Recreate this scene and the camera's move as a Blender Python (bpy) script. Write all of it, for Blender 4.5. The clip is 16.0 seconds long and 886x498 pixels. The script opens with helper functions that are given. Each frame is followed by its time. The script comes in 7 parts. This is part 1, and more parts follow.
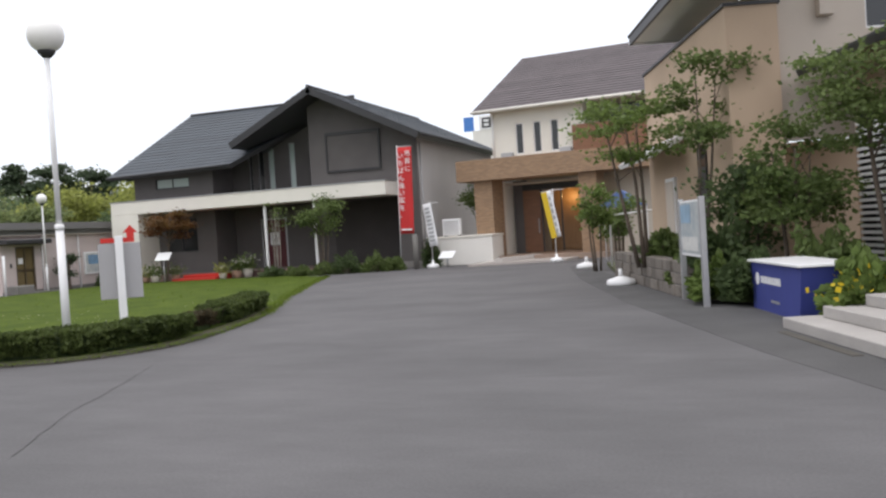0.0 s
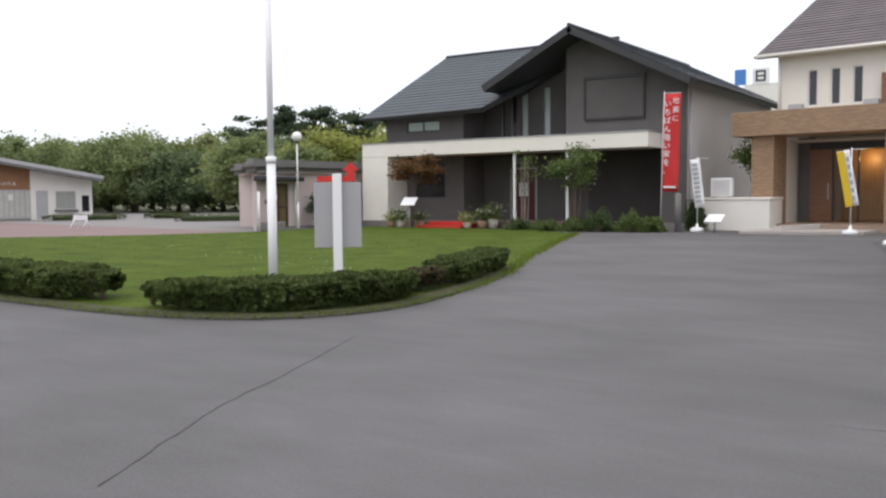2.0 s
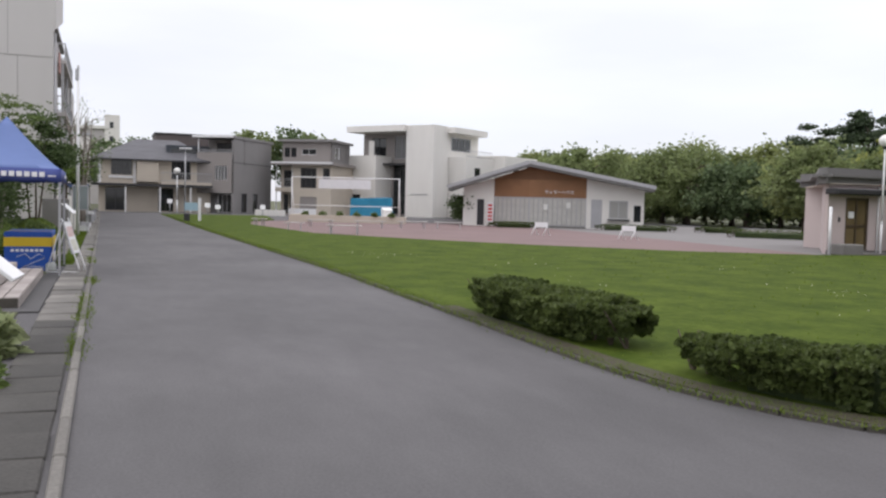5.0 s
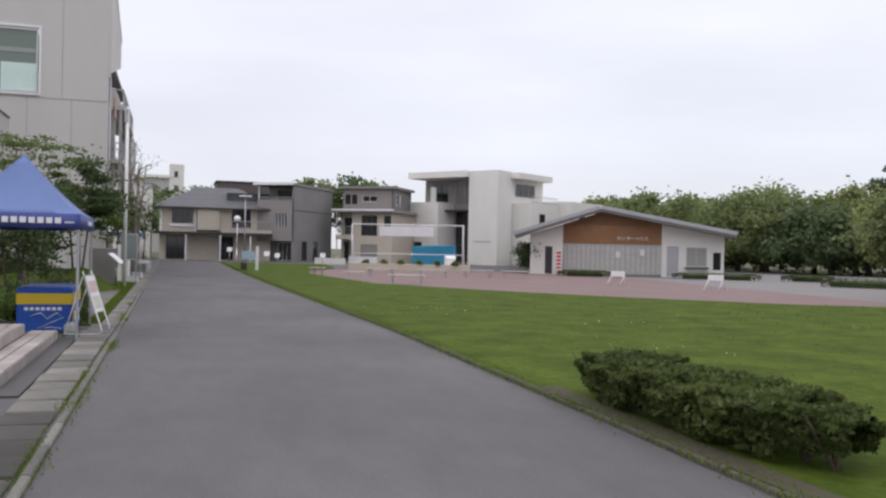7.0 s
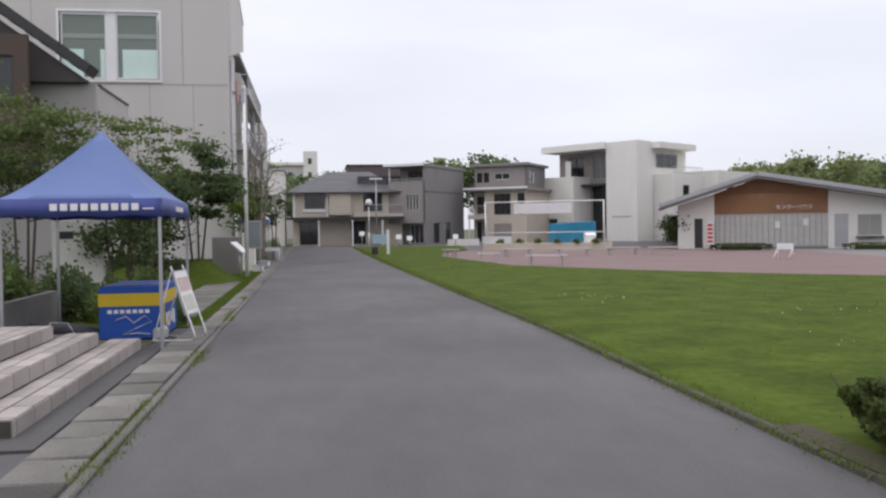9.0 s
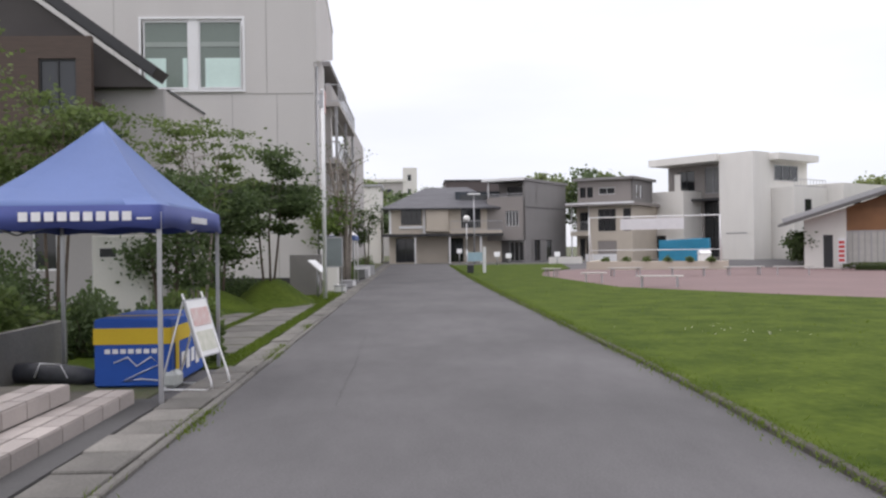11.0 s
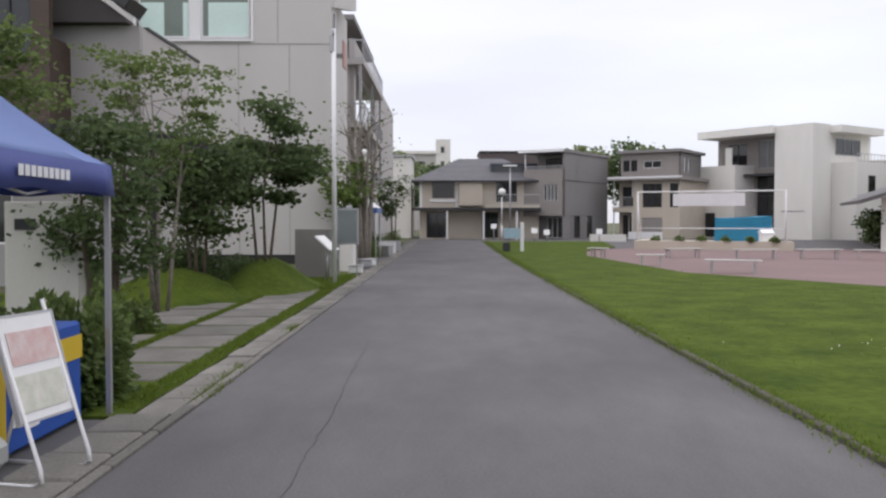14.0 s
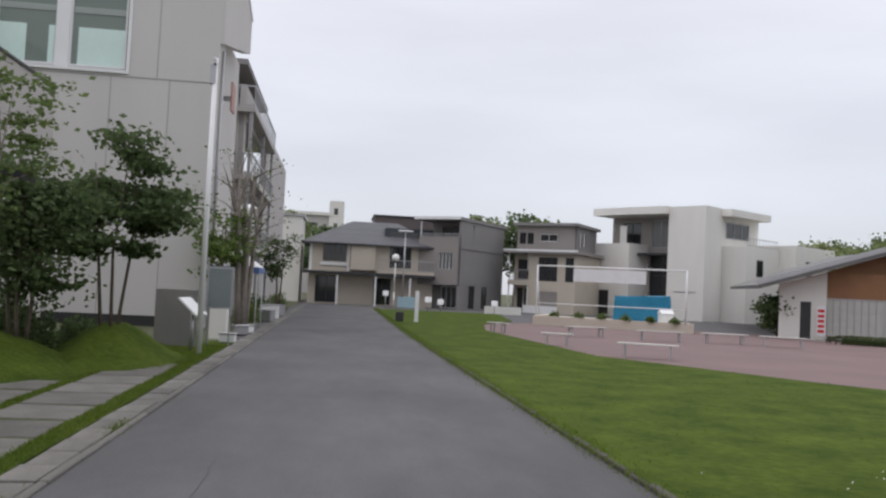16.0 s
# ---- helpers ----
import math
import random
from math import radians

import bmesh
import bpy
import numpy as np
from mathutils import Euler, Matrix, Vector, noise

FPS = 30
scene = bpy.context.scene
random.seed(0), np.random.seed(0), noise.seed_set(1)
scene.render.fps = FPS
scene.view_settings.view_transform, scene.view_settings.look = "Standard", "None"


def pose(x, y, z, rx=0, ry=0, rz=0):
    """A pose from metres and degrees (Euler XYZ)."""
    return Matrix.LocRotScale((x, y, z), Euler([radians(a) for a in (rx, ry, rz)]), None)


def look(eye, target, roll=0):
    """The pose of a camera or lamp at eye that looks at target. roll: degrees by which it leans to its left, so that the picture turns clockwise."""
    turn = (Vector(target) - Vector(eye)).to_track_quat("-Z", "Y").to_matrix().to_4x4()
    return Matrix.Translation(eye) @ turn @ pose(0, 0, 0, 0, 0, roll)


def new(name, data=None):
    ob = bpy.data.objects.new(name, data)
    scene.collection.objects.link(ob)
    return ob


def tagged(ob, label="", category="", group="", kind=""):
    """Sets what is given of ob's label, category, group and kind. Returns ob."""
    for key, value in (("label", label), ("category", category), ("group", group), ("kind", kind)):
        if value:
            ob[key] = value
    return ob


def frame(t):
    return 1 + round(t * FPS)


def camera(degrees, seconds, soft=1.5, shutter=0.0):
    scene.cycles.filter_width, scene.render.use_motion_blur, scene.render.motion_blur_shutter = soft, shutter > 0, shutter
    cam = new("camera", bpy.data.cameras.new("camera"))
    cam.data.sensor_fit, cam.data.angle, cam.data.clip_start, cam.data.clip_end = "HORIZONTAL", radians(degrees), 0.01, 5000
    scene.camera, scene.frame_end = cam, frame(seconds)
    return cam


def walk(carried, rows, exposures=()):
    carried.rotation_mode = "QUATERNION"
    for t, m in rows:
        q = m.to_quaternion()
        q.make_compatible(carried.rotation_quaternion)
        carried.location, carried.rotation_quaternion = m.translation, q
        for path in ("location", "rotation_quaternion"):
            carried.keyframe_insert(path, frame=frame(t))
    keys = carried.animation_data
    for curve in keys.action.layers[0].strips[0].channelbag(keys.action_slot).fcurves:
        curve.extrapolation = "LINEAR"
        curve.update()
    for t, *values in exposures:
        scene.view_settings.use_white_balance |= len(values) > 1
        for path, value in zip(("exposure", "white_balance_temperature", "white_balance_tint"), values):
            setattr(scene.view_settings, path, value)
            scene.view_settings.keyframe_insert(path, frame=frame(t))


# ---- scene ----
cam = camera(53.16, 16.0, soft=2.4)
PATH = [
    (0.0, 0.000, -0.000, 1.582, 18.35, -1.13, 3.70),
    (0.5, -0.251, 0.769, 1.543, 18.08, -0.50, 2.08),
    (1.0, -0.546, 1.515, 1.553, 21.25, -1.62, 1.56),
    (1.5, -0.951, 2.206, 1.524, 23.80, -1.65, 0.65),
    (2.0, -1.427, 2.791, 1.554, 34.44, -3.52, 0.47),
    (2.5, -1.953, 3.336, 1.555, 42.30, -1.90, -1.79),
    (3.0, -2.479, 3.883, 1.534, 52.38, -2.64, -0.34),
    (3.5, -3.047, 4.382, 1.538, 56.72, -4.51, 1.57),
    (4.0, -3.640, 4.820, 1.543, 60.59, -3.70, 0.84),
    (4.5, -4.305, 5.190, 1.537, 63.67, -3.51, -0.93),
    (5.0, -4.948, 5.511, 1.529, 69.06, -2.95, -1.42),
    (7.5, -8.482, 6.280, 1.558, 73.01, 0.07, -1.17),
    (8.0, -9.220, 6.432, 1.542, 73.11, -3.22, 1.76),
    (8.5, -9.972, 6.550, 1.538, 76.67, -1.95, 0.26),
    (9.0, -10.743, 6.703, 1.545, 81.52, -1.37, 0.80),
    (9.5, -11.524, 6.897, 1.548, 84.43, -2.19, 0.88),
    (10.0, -12.309, 7.063, 1.512, 86.19, -1.07, 0.96),
    (12.5, -16.217, 7.395, 1.575, 89.27, -0.57, 0.57),
    (13.0, -16.963, 7.428, 1.568, 82.56, 1.08, 0.33),
    (13.5, -17.693, 7.412, 1.516, 85.97, -0.08, 0.49),
    (14.0, -18.443, 7.396, 1.552, 90.24, -1.81, -0.05),
    (14.5, -19.200, 7.377, 1.541, 89.54, -3.82, -1.23),
    (15.0, -19.933, 7.368, 1.538, 89.55, -0.37, -1.12),
    (15.5, -20.641, 7.369, 1.546, 85.07, 0.55, -2.91),
    (16.0, -21.361, 7.391, 1.617, 83.14, 2.62, -2.81),
]
EXPOSURES = [(0.0, 0.1, 6500, 12), (2.0, 0.12, 6500, 12), (3.5, 0.08, 6500, 13), (5.0, -0.05, 6480, 14), (7.5, -0.22, 6420, 15), (9.0, -0.18, 6420, 15), (10.0, -0.06, 6480, 15), (12.5, 0.0, 6480, 15), (13.2, -0.24, 6420, 15), (14.0, -0.1, 6450, 15), (14.5, 0.08, 6500, 15), (15.4, -0.05, 6480, 15), (16.0, -0.38, 6400, 13)]
walk(cam, [(t, pose(x, y, z, 90 + pitch, roll, yaw)) for t, x, y, z, yaw, pitch, roll in PATH], EXPOSURES)

# overcast sky: brighter towards the zenith, a little blue in it, faint clouds
world = bpy.data.worlds.new("overcast")
scene.world = world
world.use_nodes = True
wt = world.node_tree
wt.nodes.clear()
w_out = wt.nodes.new("ShaderNodeOutputWorld")
w_bg = wt.nodes.new("ShaderNodeBackground")
w_sky = wt.nodes.new("ShaderNodeTexSky")
w_sky.sky_type = "NISHITA"
w_sky.sun_disc = False
w_sky.sun_elevation = radians(48)
w_sky.sun_rotation = radians(150)
w_co = wt.nodes.new("ShaderNodeTexCoord")
w_sep = wt.nodes.new("ShaderNodeSeparateXYZ")
w_ramp = wt.nodes.new("ShaderNodeValToRGB")
w_ramp.color_ramp.elements[0].position = 0.0
w_ramp.color_ramp.elements[0].color = (0.78, 0.80, 0.86, 1)
w_ramp.color_ramp.elements[1].position = 1.0
w_ramp.color_ramp.elements[1].color = (1.95, 1.94, 1.96, 1)
for at, c in ((0.12, (0.89, 0.905, 0.95, 1)), (0.32, (1.04, 1.05, 1.08, 1))):
    el = w_ramp.color_ramp.elements.new(at)
    el.color = c
w_noise = wt.nodes.new("ShaderNodeTexNoise")
w_noise.inputs["Scale"].default_value = 2.2
w_noise.inputs["Detail"].default_value = 5
w_map = wt.nodes.new("ShaderNodeMapping")
w_map.inputs["Scale"].default_value = (1, 1, 5)
w_cl = wt.nodes.new("ShaderNodeMapRange")
w_cl.inputs["From Min"].default_value, w_cl.inputs["From Max"].default_value = 0.35, 0.7
w_cl.inputs["To Min"].default_value, w_cl.inputs["To Max"].default_value = 0.94, 1.07
w_mul = wt.nodes.new("ShaderNodeVectorMath")
w_mul.operation = "SCALE"
w_add = wt.nodes.new("ShaderNodeMix")
w_add.data_type = "RGBA"
w_add.inputs[0].default_value = 0.03
wl = wt.links
wl.new(w_co.outputs["Generated"], w_sep.inputs[0])
wl.new(w_co.outputs["Generated"], w_map.inputs[0])
wl.new(w_map.outputs[0], w_noise.inputs["Vector"])
wl.new(w_sep.outputs["Z"], w_ramp.inputs[0])
wl.new(w_noise.outputs["Fac"], w_cl.inputs["Value"])
wl.new(w_ramp.outputs[0], w_mul.inputs[0])
wl.new(w_cl.outputs[0], w_mul.inputs["Scale"])
wl.new(w_mul.outputs[0], w_add.inputs[6])
wl.new(w_sky.outputs[0], w_add.inputs[7])
wl.new(w_add.outputs[2], w_bg.inputs[0])
wl.new(w_bg.outputs[0], w_out.inputs[0])
sun = new("sun", bpy.data.lights.new("sun", "SUN"))
sun.data.energy = 0.5
sun.data.angle = radians(25)
sun.data.color = (1.0, 0.98, 0.95)
sun.matrix_world = look((0, 0, 30), (6, 18, 0))

# ---- materials ----
def mat(name, c, rough=0.7, var=0.12, scale=1.5, fine=30.0, bump=0.15, metal=0.0, c2=None, rnd=0.0, island=False, dist=0.02, streak=None):
    """A surface whose colour wanders at two scales, with fine relief."""
    m = bpy.data.materials.new(name)
    m.use_nodes = True
    nt = m.node_tree
    n, l = nt.nodes, nt.links
    b = n["Principled BSDF"]
    b.inputs["Roughness"].default_value = rough
    b.inputs["Metallic"].default_value = metal
    co = n.new("ShaderNodeTexCoord")
    vec = co.outputs["Object"]
    if streak:
        mp = n.new("ShaderNodeMapping")
        mp.inputs["Scale"].default_value = streak
        l.new(vec, mp.inputs[0])
        vec = mp.outputs[0]
    n1, n2 = n.new("ShaderNodeTexNoise"), n.new("ShaderNodeTexNoise")
    n1.inputs["Scale"].default_value, n2.inputs["Scale"].default_value = scale, fine
    n1.inputs["Detail"].default_value, n2.inputs["Detail"].default_value = 4, 3
    l.new(vec, n1.inputs["Vector"])
    l.new(vec, n2.inputs["Vector"])
    mx = n.new("ShaderNodeMath")
    mx.operation = "MULTIPLY_ADD"
    mx.inputs[1].default_value = 0.6
    half = n.new("ShaderNodeMath")
    half.operation = "MULTIPLY"
    half.inputs[1].default_value = 0.4
    l.new(n2.outputs["Fac"], half.inputs[0])
    l.new(n1.outputs["Fac"], mx.inputs[0])
    l.new(half.outputs[0], mx.inputs[2])
    ramp = n.new("ShaderNodeValToRGB")
    lo = tuple(x * (1 - var) for x in c) if c2 is None else c
    hi = tuple(min(1, x * (1 + var)) for x in c) if c2 is None else c2
    ramp.color_ramp.elements[0].position, ramp.color_ramp.elements[1].position = 0.3, 0.7
    ramp.color_ramp.elements[0].color = (*lo, 1)
    ramp.color_ramp.elements[1].color = (*hi, 1)
    l.new(mx.outputs[0], ramp.inputs[0])
    out = ramp.outputs[0]
    if rnd:
        hsv = n.new("ShaderNodeHueSaturation")
        src = n.new("ShaderNodeNewGeometry").outputs["Random Per Island"] if island else n.new("ShaderNodeObjectInfo").outputs["Random"]
        mr = n.new("ShaderNodeMapRange")
        mr.inputs["To Min"].default_value, mr.inputs["To Max"].default_value = 1 - rnd, 1 + rnd
        l.new(src, mr.inputs["Value"])
        l.new(mr.outputs[0], hsv.inputs["Value"])
        l.new(out, hsv.inputs["Color"])
        out = hsv.outputs[0]
    l.new(out, b.inputs["Base Color"])
    if bump:
        bp = n.new("ShaderNodeBump")
        bp.inputs["Strength"].default_value = bump
        bp.inputs["Distance"].default_value = dist
        l.new(n2.outputs["Fac"], bp.inputs["Height"])
        l.new(bp.outputs[0], b.inputs["Normal"])
    return m


def leaf_mat(name, c, c2, var=0.35):
    m = mat(name, c, 0.55, c2=c2, scale=0.6, fine=8, bump=0, rnd=var, island=True)
    n, l = m.node_tree.nodes, m.node_tree.links
    b = n["Principled BSDF"]
    b.inputs["Specular IOR Level"].default_value = 0.25
    tr = n.new("ShaderNodeBsdfTranslucent")
    mix = n.new("ShaderNodeMixShader")
    mix.inputs[0].default_value = 0.48
    l.new(b.inputs["Base Color"].links[0].from_socket, tr.inputs[0])
    l.new(b.outputs[0], mix.inputs[1])
    l.new(tr.outputs[0], mix.inputs[2])
    l.new(mix.outputs[0], n["Material Output"].inputs[0])
    return m


def brick_mat(name, a, b_, mortar, w=0.22, h=0.065):
    m = mat(name, a, 0.8)
    n, l = m.node_tree.nodes, m.node_tree.links
    bt = n.new("ShaderNodeTexBrick")
    bt.inputs["Color1"].default_value, bt.inputs["Color2"].default_value = (*a, 1), (*b_, 1)
    bt.inputs["Mortar"].default_value = (*mortar, 1)
    bt.inputs["Scale"].default_value = 1.0
    bt.inputs["Brick Width"].default_value, bt.inputs["Row Height"].default_value = w, h
    bt.inputs["Mortar Size"].default_value = 0.006
    co = n.new("ShaderNodeTexCoord")
    sep, comb, add = n.new("ShaderNodeSeparateXYZ"), n.new("ShaderNodeCombineXYZ"), n.new("ShaderNodeMath")
    l.new(co.outputs["Object"], sep.inputs[0])
    l.new(sep.outputs["X"], add.inputs[0])
    l.new(sep.outputs["Y"], add.inputs[1])
    l.new(add.outputs[0], comb.inputs["X"])
    l.new(sep.outputs["Z"], comb.inputs["Y"])
    l.new(comb.outputs[0], bt.inputs["Vector"])
    l.new(bt.outputs["Color"], n["Principled BSDF"].inputs["Base Color"])
    return m


def glass_mat(name, tint, rough=0.04):
    """Window glass before a dim room: dark, with a clear reflection."""
    m = bpy.data.materials.new(name)
    m.use_nodes = True
    b = m.node_tree.nodes["Principled BSDF"]
    b.inputs["Base Color"].default_value = (*tint, 1)
    b.inputs["Roughness"].default_value = rough
    b.inputs["IOR"].default_value = 1.6
    return m


asphalt = mat("asphalt", (0.094, 0.0905, 0.092), 0.9, 0.3, 0.45, 50, 0.3, dist=0.01, streak=(0.75, 1.0, 1.0))
an, al = asphalt.node_tree.nodes, asphalt.node_tree.links
worn = an.new("ShaderNodeTexNoise")
worn.inputs["Scale"].default_value, worn.inputs["Detail"].default_value, worn.inputs["Roughness"].default_value = 2.6, 7, 0.7
worn_map = an.new("ShaderNodeMapping")
worn_map.inputs["Scale"].default_value = (0.35, 1.0, 1.0)
worn_map.inputs["Rotation"].default_value = (0, 0, 0.5)
worn_co = an.new("ShaderNodeTexCoord")
worn_range = an.new("ShaderNodeMapRange")
worn_range.inputs["From Min"].default_value, worn_range.inputs["From Max"].default_value = 0.3, 0.7
worn_range.inputs["To Min"].default_value, worn_range.inputs["To Max"].default_value = 0.88, 1.1
worn_hsv = an.new("ShaderNodeHueSaturation")
al.new(worn_co.outputs["Object"], worn_map.inputs[0])
al.new(worn_map.outputs[0], worn.inputs["Vector"])
al.new(worn.outputs["Fac"], worn_range.inputs["Value"])
al.new(worn_range.outputs[0], worn_hsv.inputs["Value"])
base_in = an["Principled BSDF"].inputs["Base Color"]
al.new(base_in.links[0].from_socket, worn_hsv.inputs["Color"])
al.new(worn_hsv.outputs[0], base_in)
asphalt_old = mat("asphalt_old", (0.07, 0.068, 0.068), 0.9, 0.3, 0.8, 60, 0.35, dist=0.01)
soil = mat("soil", (0.10, 0.085, 0.06), 0.95, c2=(0.08, 0.11, 0.035), scale=0.5, fine=14, bump=0.5, dist=0.04)
turf = mat("turf", (0.028, 0.050, 0.006), 0.95, c2=(0.092, 0.125, 0.018), scale=1.1, fine=9, bump=0.25, dist=0.03)
turf.node_tree.nodes["Principled BSDF"].inputs["Specular IOR Level"].default_value = 0.08
grass_leaf = leaf_mat("grass_leaf", (0.10, 0.155, 0.018), (0.15, 0.20, 0.03), 0.12)
plaza_red = mat("plaza_red", (0.185, 0.125, 0.12), 0.9, 0.12, 0.4, 25, 0.2)
plaza_grey = mat("plaza_grey", (0.19, 0.18, 0.175), 0.9, 0.1, 0.3, 25, 0.2)
slab_conc = mat("slab_concrete", (0.15, 0.142, 0.128), 0.9, 0.35, 1.6, 35, 0.35, rnd=0.28)
concrete = mat("concrete", (0.19, 0.182, 0.168), 0.88, 0.26, 1.2, 35, 0.3, rnd=0.12)
kerb_conc = mat("kerb_concrete", (0.075, 0.068, 0.056), 0.9, 0.3, 1.5, 35, 0.4, rnd=0.15)
stone_wall = mat("stone_wall", (0.16, 0.14, 0.12), 0.9, 0.35, 2.0, 18, 0.8, dist=0.03, rnd=0.2)
dark_siding = mat("dark_siding", (0.108, 0.099, 0.096), 0.85, 0.14, 1.2, 60, 0.4)
# siding brown darkened: puts the shade of recesses and undersides into the colour
recess_shade = mat("recess_shade", (0.07, 0.063, 0.061), 0.85, 0.14, 1.2, 60, 0.3)
dark_tile = mat("dark_roof_tile", (0.046, 0.056, 0.068), 0.6, 0.2, 1.5, 25, 0.2, rnd=0.12, island=True)
dark_trim = mat("dark_trim", (0.03, 0.03, 0.032), 0.5, 0.1, 2, 30, 0.05)
cream = mat("cream_render", (0.74, 0.71, 0.64), 0.85, 0.05, 1.2, 40, 0.15)
side_grey = mat("side_grey_render", (0.46, 0.435, 0.42), 0.88, 0.07, 0.7, 40, 0.2, streak=(1, 1, 0.25))
# side_grey darkened: the shaded front wall has its shade in the colour
gable_shade = mat("gable_shade_render", (0.35, 0.335, 0.325), 0.88, 0.08, 0.7, 40, 0.2, streak=(1, 1, 0.25))
white_wall = mat("white_render", (0.72, 0.70, 0.655), 0.85, 0.06, 0.8, 40, 0.15, streak=(1, 1, 0.3))
white_paint = mat("white_paint", (0.78, 0.78, 0.78), 0.4, 0.04, 2, 30, 0.03)
brick_tan = brick_mat("brick_tile", (0.34, 0.215, 0.125), (0.24, 0.15, 0.09), (0.27, 0.2, 0.14))
brown_roof = mat("brown_roof_tile", (0.095, 0.078, 0.082), 0.6, 0.2, 1.5, 25, 0.2, rnd=0.12, island=True)
umber_wood = mat("umber_wood", (0.075, 0.05, 0.038), 0.6, 0.25, 2, 30, 0.15, streak=(1, 1, 8))
brown_wood = mat("brown_wood", (0.20, 0.095, 0.05), 0.55, 0.25, 2, 30, 0.15, streak=(1, 1, 8))
club_wood = mat("club_wood", (0.24, 0.115, 0.05), 0.6, 0.14, 1.5, 30, 0.1)
tan_render = mat("tan_render", (0.50, 0.375, 0.27), 0.9, 0.08, 0.9, 45, 0.2)
pale_render = mat("pale_render", (0.56, 0.49, 0.42), 0.9, 0.08, 0.9, 45, 0.2)
pink_wall = mat("pink_wall", (0.52, 0.44, 0.42), 0.88, 0.06, 0.8, 45, 0.15)
grey_panel = mat("grey_panel", (0.57, 0.55, 0.53), 0.75, 0.05, 0.6, 40, 0.1, streak=(1, 1, 0.3))
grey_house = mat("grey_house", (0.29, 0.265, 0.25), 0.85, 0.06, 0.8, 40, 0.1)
# darker copy of grey_house: shade of the faces turned from the light, as colour
grey_house_shade = mat("grey_house_shade", (0.235, 0.225, 0.22), 0.85, 0.06, 0.8, 40, 0.1)
beige = mat("beige_render", (0.54, 0.48, 0.40), 0.88, 0.06, 0.8, 40, 0.1)
roof_grey = mat("roof_grey", (0.11, 0.11, 0.12), 0.6, 0.15, 1.2, 25, 0.2, rnd=0.1, island=True)
club_roof = mat("club_roof", (0.16, 0.155, 0.15), 0.6, 0.1, 1, 30, 0.1)
metal_grey = mat("metal_grey", (0.42, 0.42, 0.43), 0.4, 0.06, 2, 30, 0.03, metal=0.6)
window_glass = glass_mat("window_glass", (0.02, 0.022, 0.024))
pale_glass = glass_mat("pale_glass", (0.42, 0.50, 0.47), 0.08)
curtain_glass = glass_mat("curtain_glass", (0.36, 0.36, 0.34), 0.1)
sign_grey = mat("sign_grey", (0.36, 0.355, 0.36), 0.6, 0.03, 2, 30, 0.03)
red_paint = mat("red_paint", (0.55, 0.022, 0.015), 0.5, 0.08, 2, 30, 0.03)
red_cloth = mat("red_cloth", (0.52, 0.025, 0.025), 0.75, 0.1, 2, 60, 0.1)
red_carpet = mat("red_carpet", (0.45, 0.03, 0.02), 0.95, 0.15, 3, 80, 0.3)
tent_blue = mat("tent_blue", (0.095, 0.15, 0.34), 0.65, 0.1, 1.5, 60, 0.08)
tent_dark = mat("tent_dark_blue", (0.045, 0.065, 0.24), 0.65, 0.1, 1.5, 60, 0.08)
cloth_blue = mat("cloth_blue", (0.012, 0.075, 0.36), 0.7, 0.12, 2, 60, 0.1)
navy_cloth = mat("navy_cloth", (0.03, 0.042, 0.21), 0.7, 0.12, 2, 60, 0.1)
cloth_yellow = mat("cloth_yellow", (0.62, 0.43, 0.02), 0.7, 0.08, 2, 60, 0.1)
tarp_cyan = mat("tarp_cyan", (0.012, 0.19, 0.33), 0.55, 0.15, 2, 30, 0.2)
white_cloth = mat("white_cloth", (0.75, 0.75, 0.76), 0.8, 0.06, 3, 60, 0.1)
step_tile = mat("step_tile", (0.33, 0.295, 0.275), 0.75, 0.14, 2, 40, 0.15, rnd=0.2)
bark = mat("bark", (0.11, 0.085, 0.065), 0.95, 0.35, 6, 40, 0.7, dist=0.02)
pale_bark = mat("pale_bark", (0.24, 0.21, 0.18), 0.95, 0.3, 6, 40, 0.6, dist=0.02)
leaf_mid = leaf_mat("leaf_mid", (0.1, 0.15, 0.045), (0.17, 0.215, 0.075))
leaf_dark = leaf_mat("leaf_dark", (0.072, 0.11, 0.045), (0.115, 0.155, 0.062))
leaf_light = leaf_mat("leaf_light", (0.115, 0.175, 0.042), (0.185, 0.245, 0.075))
leaf_yellow = leaf_mat("leaf_yellow", (0.22, 0.25, 0.055), (0.34, 0.36, 0.11))
leaf_hedge = leaf_mat("leaf_hedge", (0.048, 0.07, 0.02), (0.12, 0.155, 0.045))
leaf_red = leaf_mat("leaf_red", (0.16, 0.06, 0.03), (0.13, 0.10, 0.03))
wood_mid = leaf_mat("wood_mid", (0.145, 0.19, 0.075), (0.235, 0.275, 0.115))
wood_dark = leaf_mat("wood_dark", (0.098, 0.14, 0.07), (0.15, 0.2, 0.09))
wood_light = leaf_mat("wood_light", (0.19, 0.23, 0.078), (0.285, 0.315, 0.125))
leaf_pine = leaf_mat("leaf_pine", (0.05, 0.075, 0.042), (0.08, 0.11, 0.058))
lamp_globe = mat("lamp_globe", (0.78, 0.77, 0.74), 0.35, 0.03, 2, 20, 0)


# ---- builders ----
def thing(name, label, category, m=None, group="", kind=""):
    ob = new(name)
    if m is not None:
        ob.matrix_world = m
    return tagged(ob, label, category, group, kind)


def mesh_of(name, bm, material):
    me = bpy.data.meshes.new(name)
    bm.to_mesh(me)
    bm.free()
    me.materials.append(material)
    return me


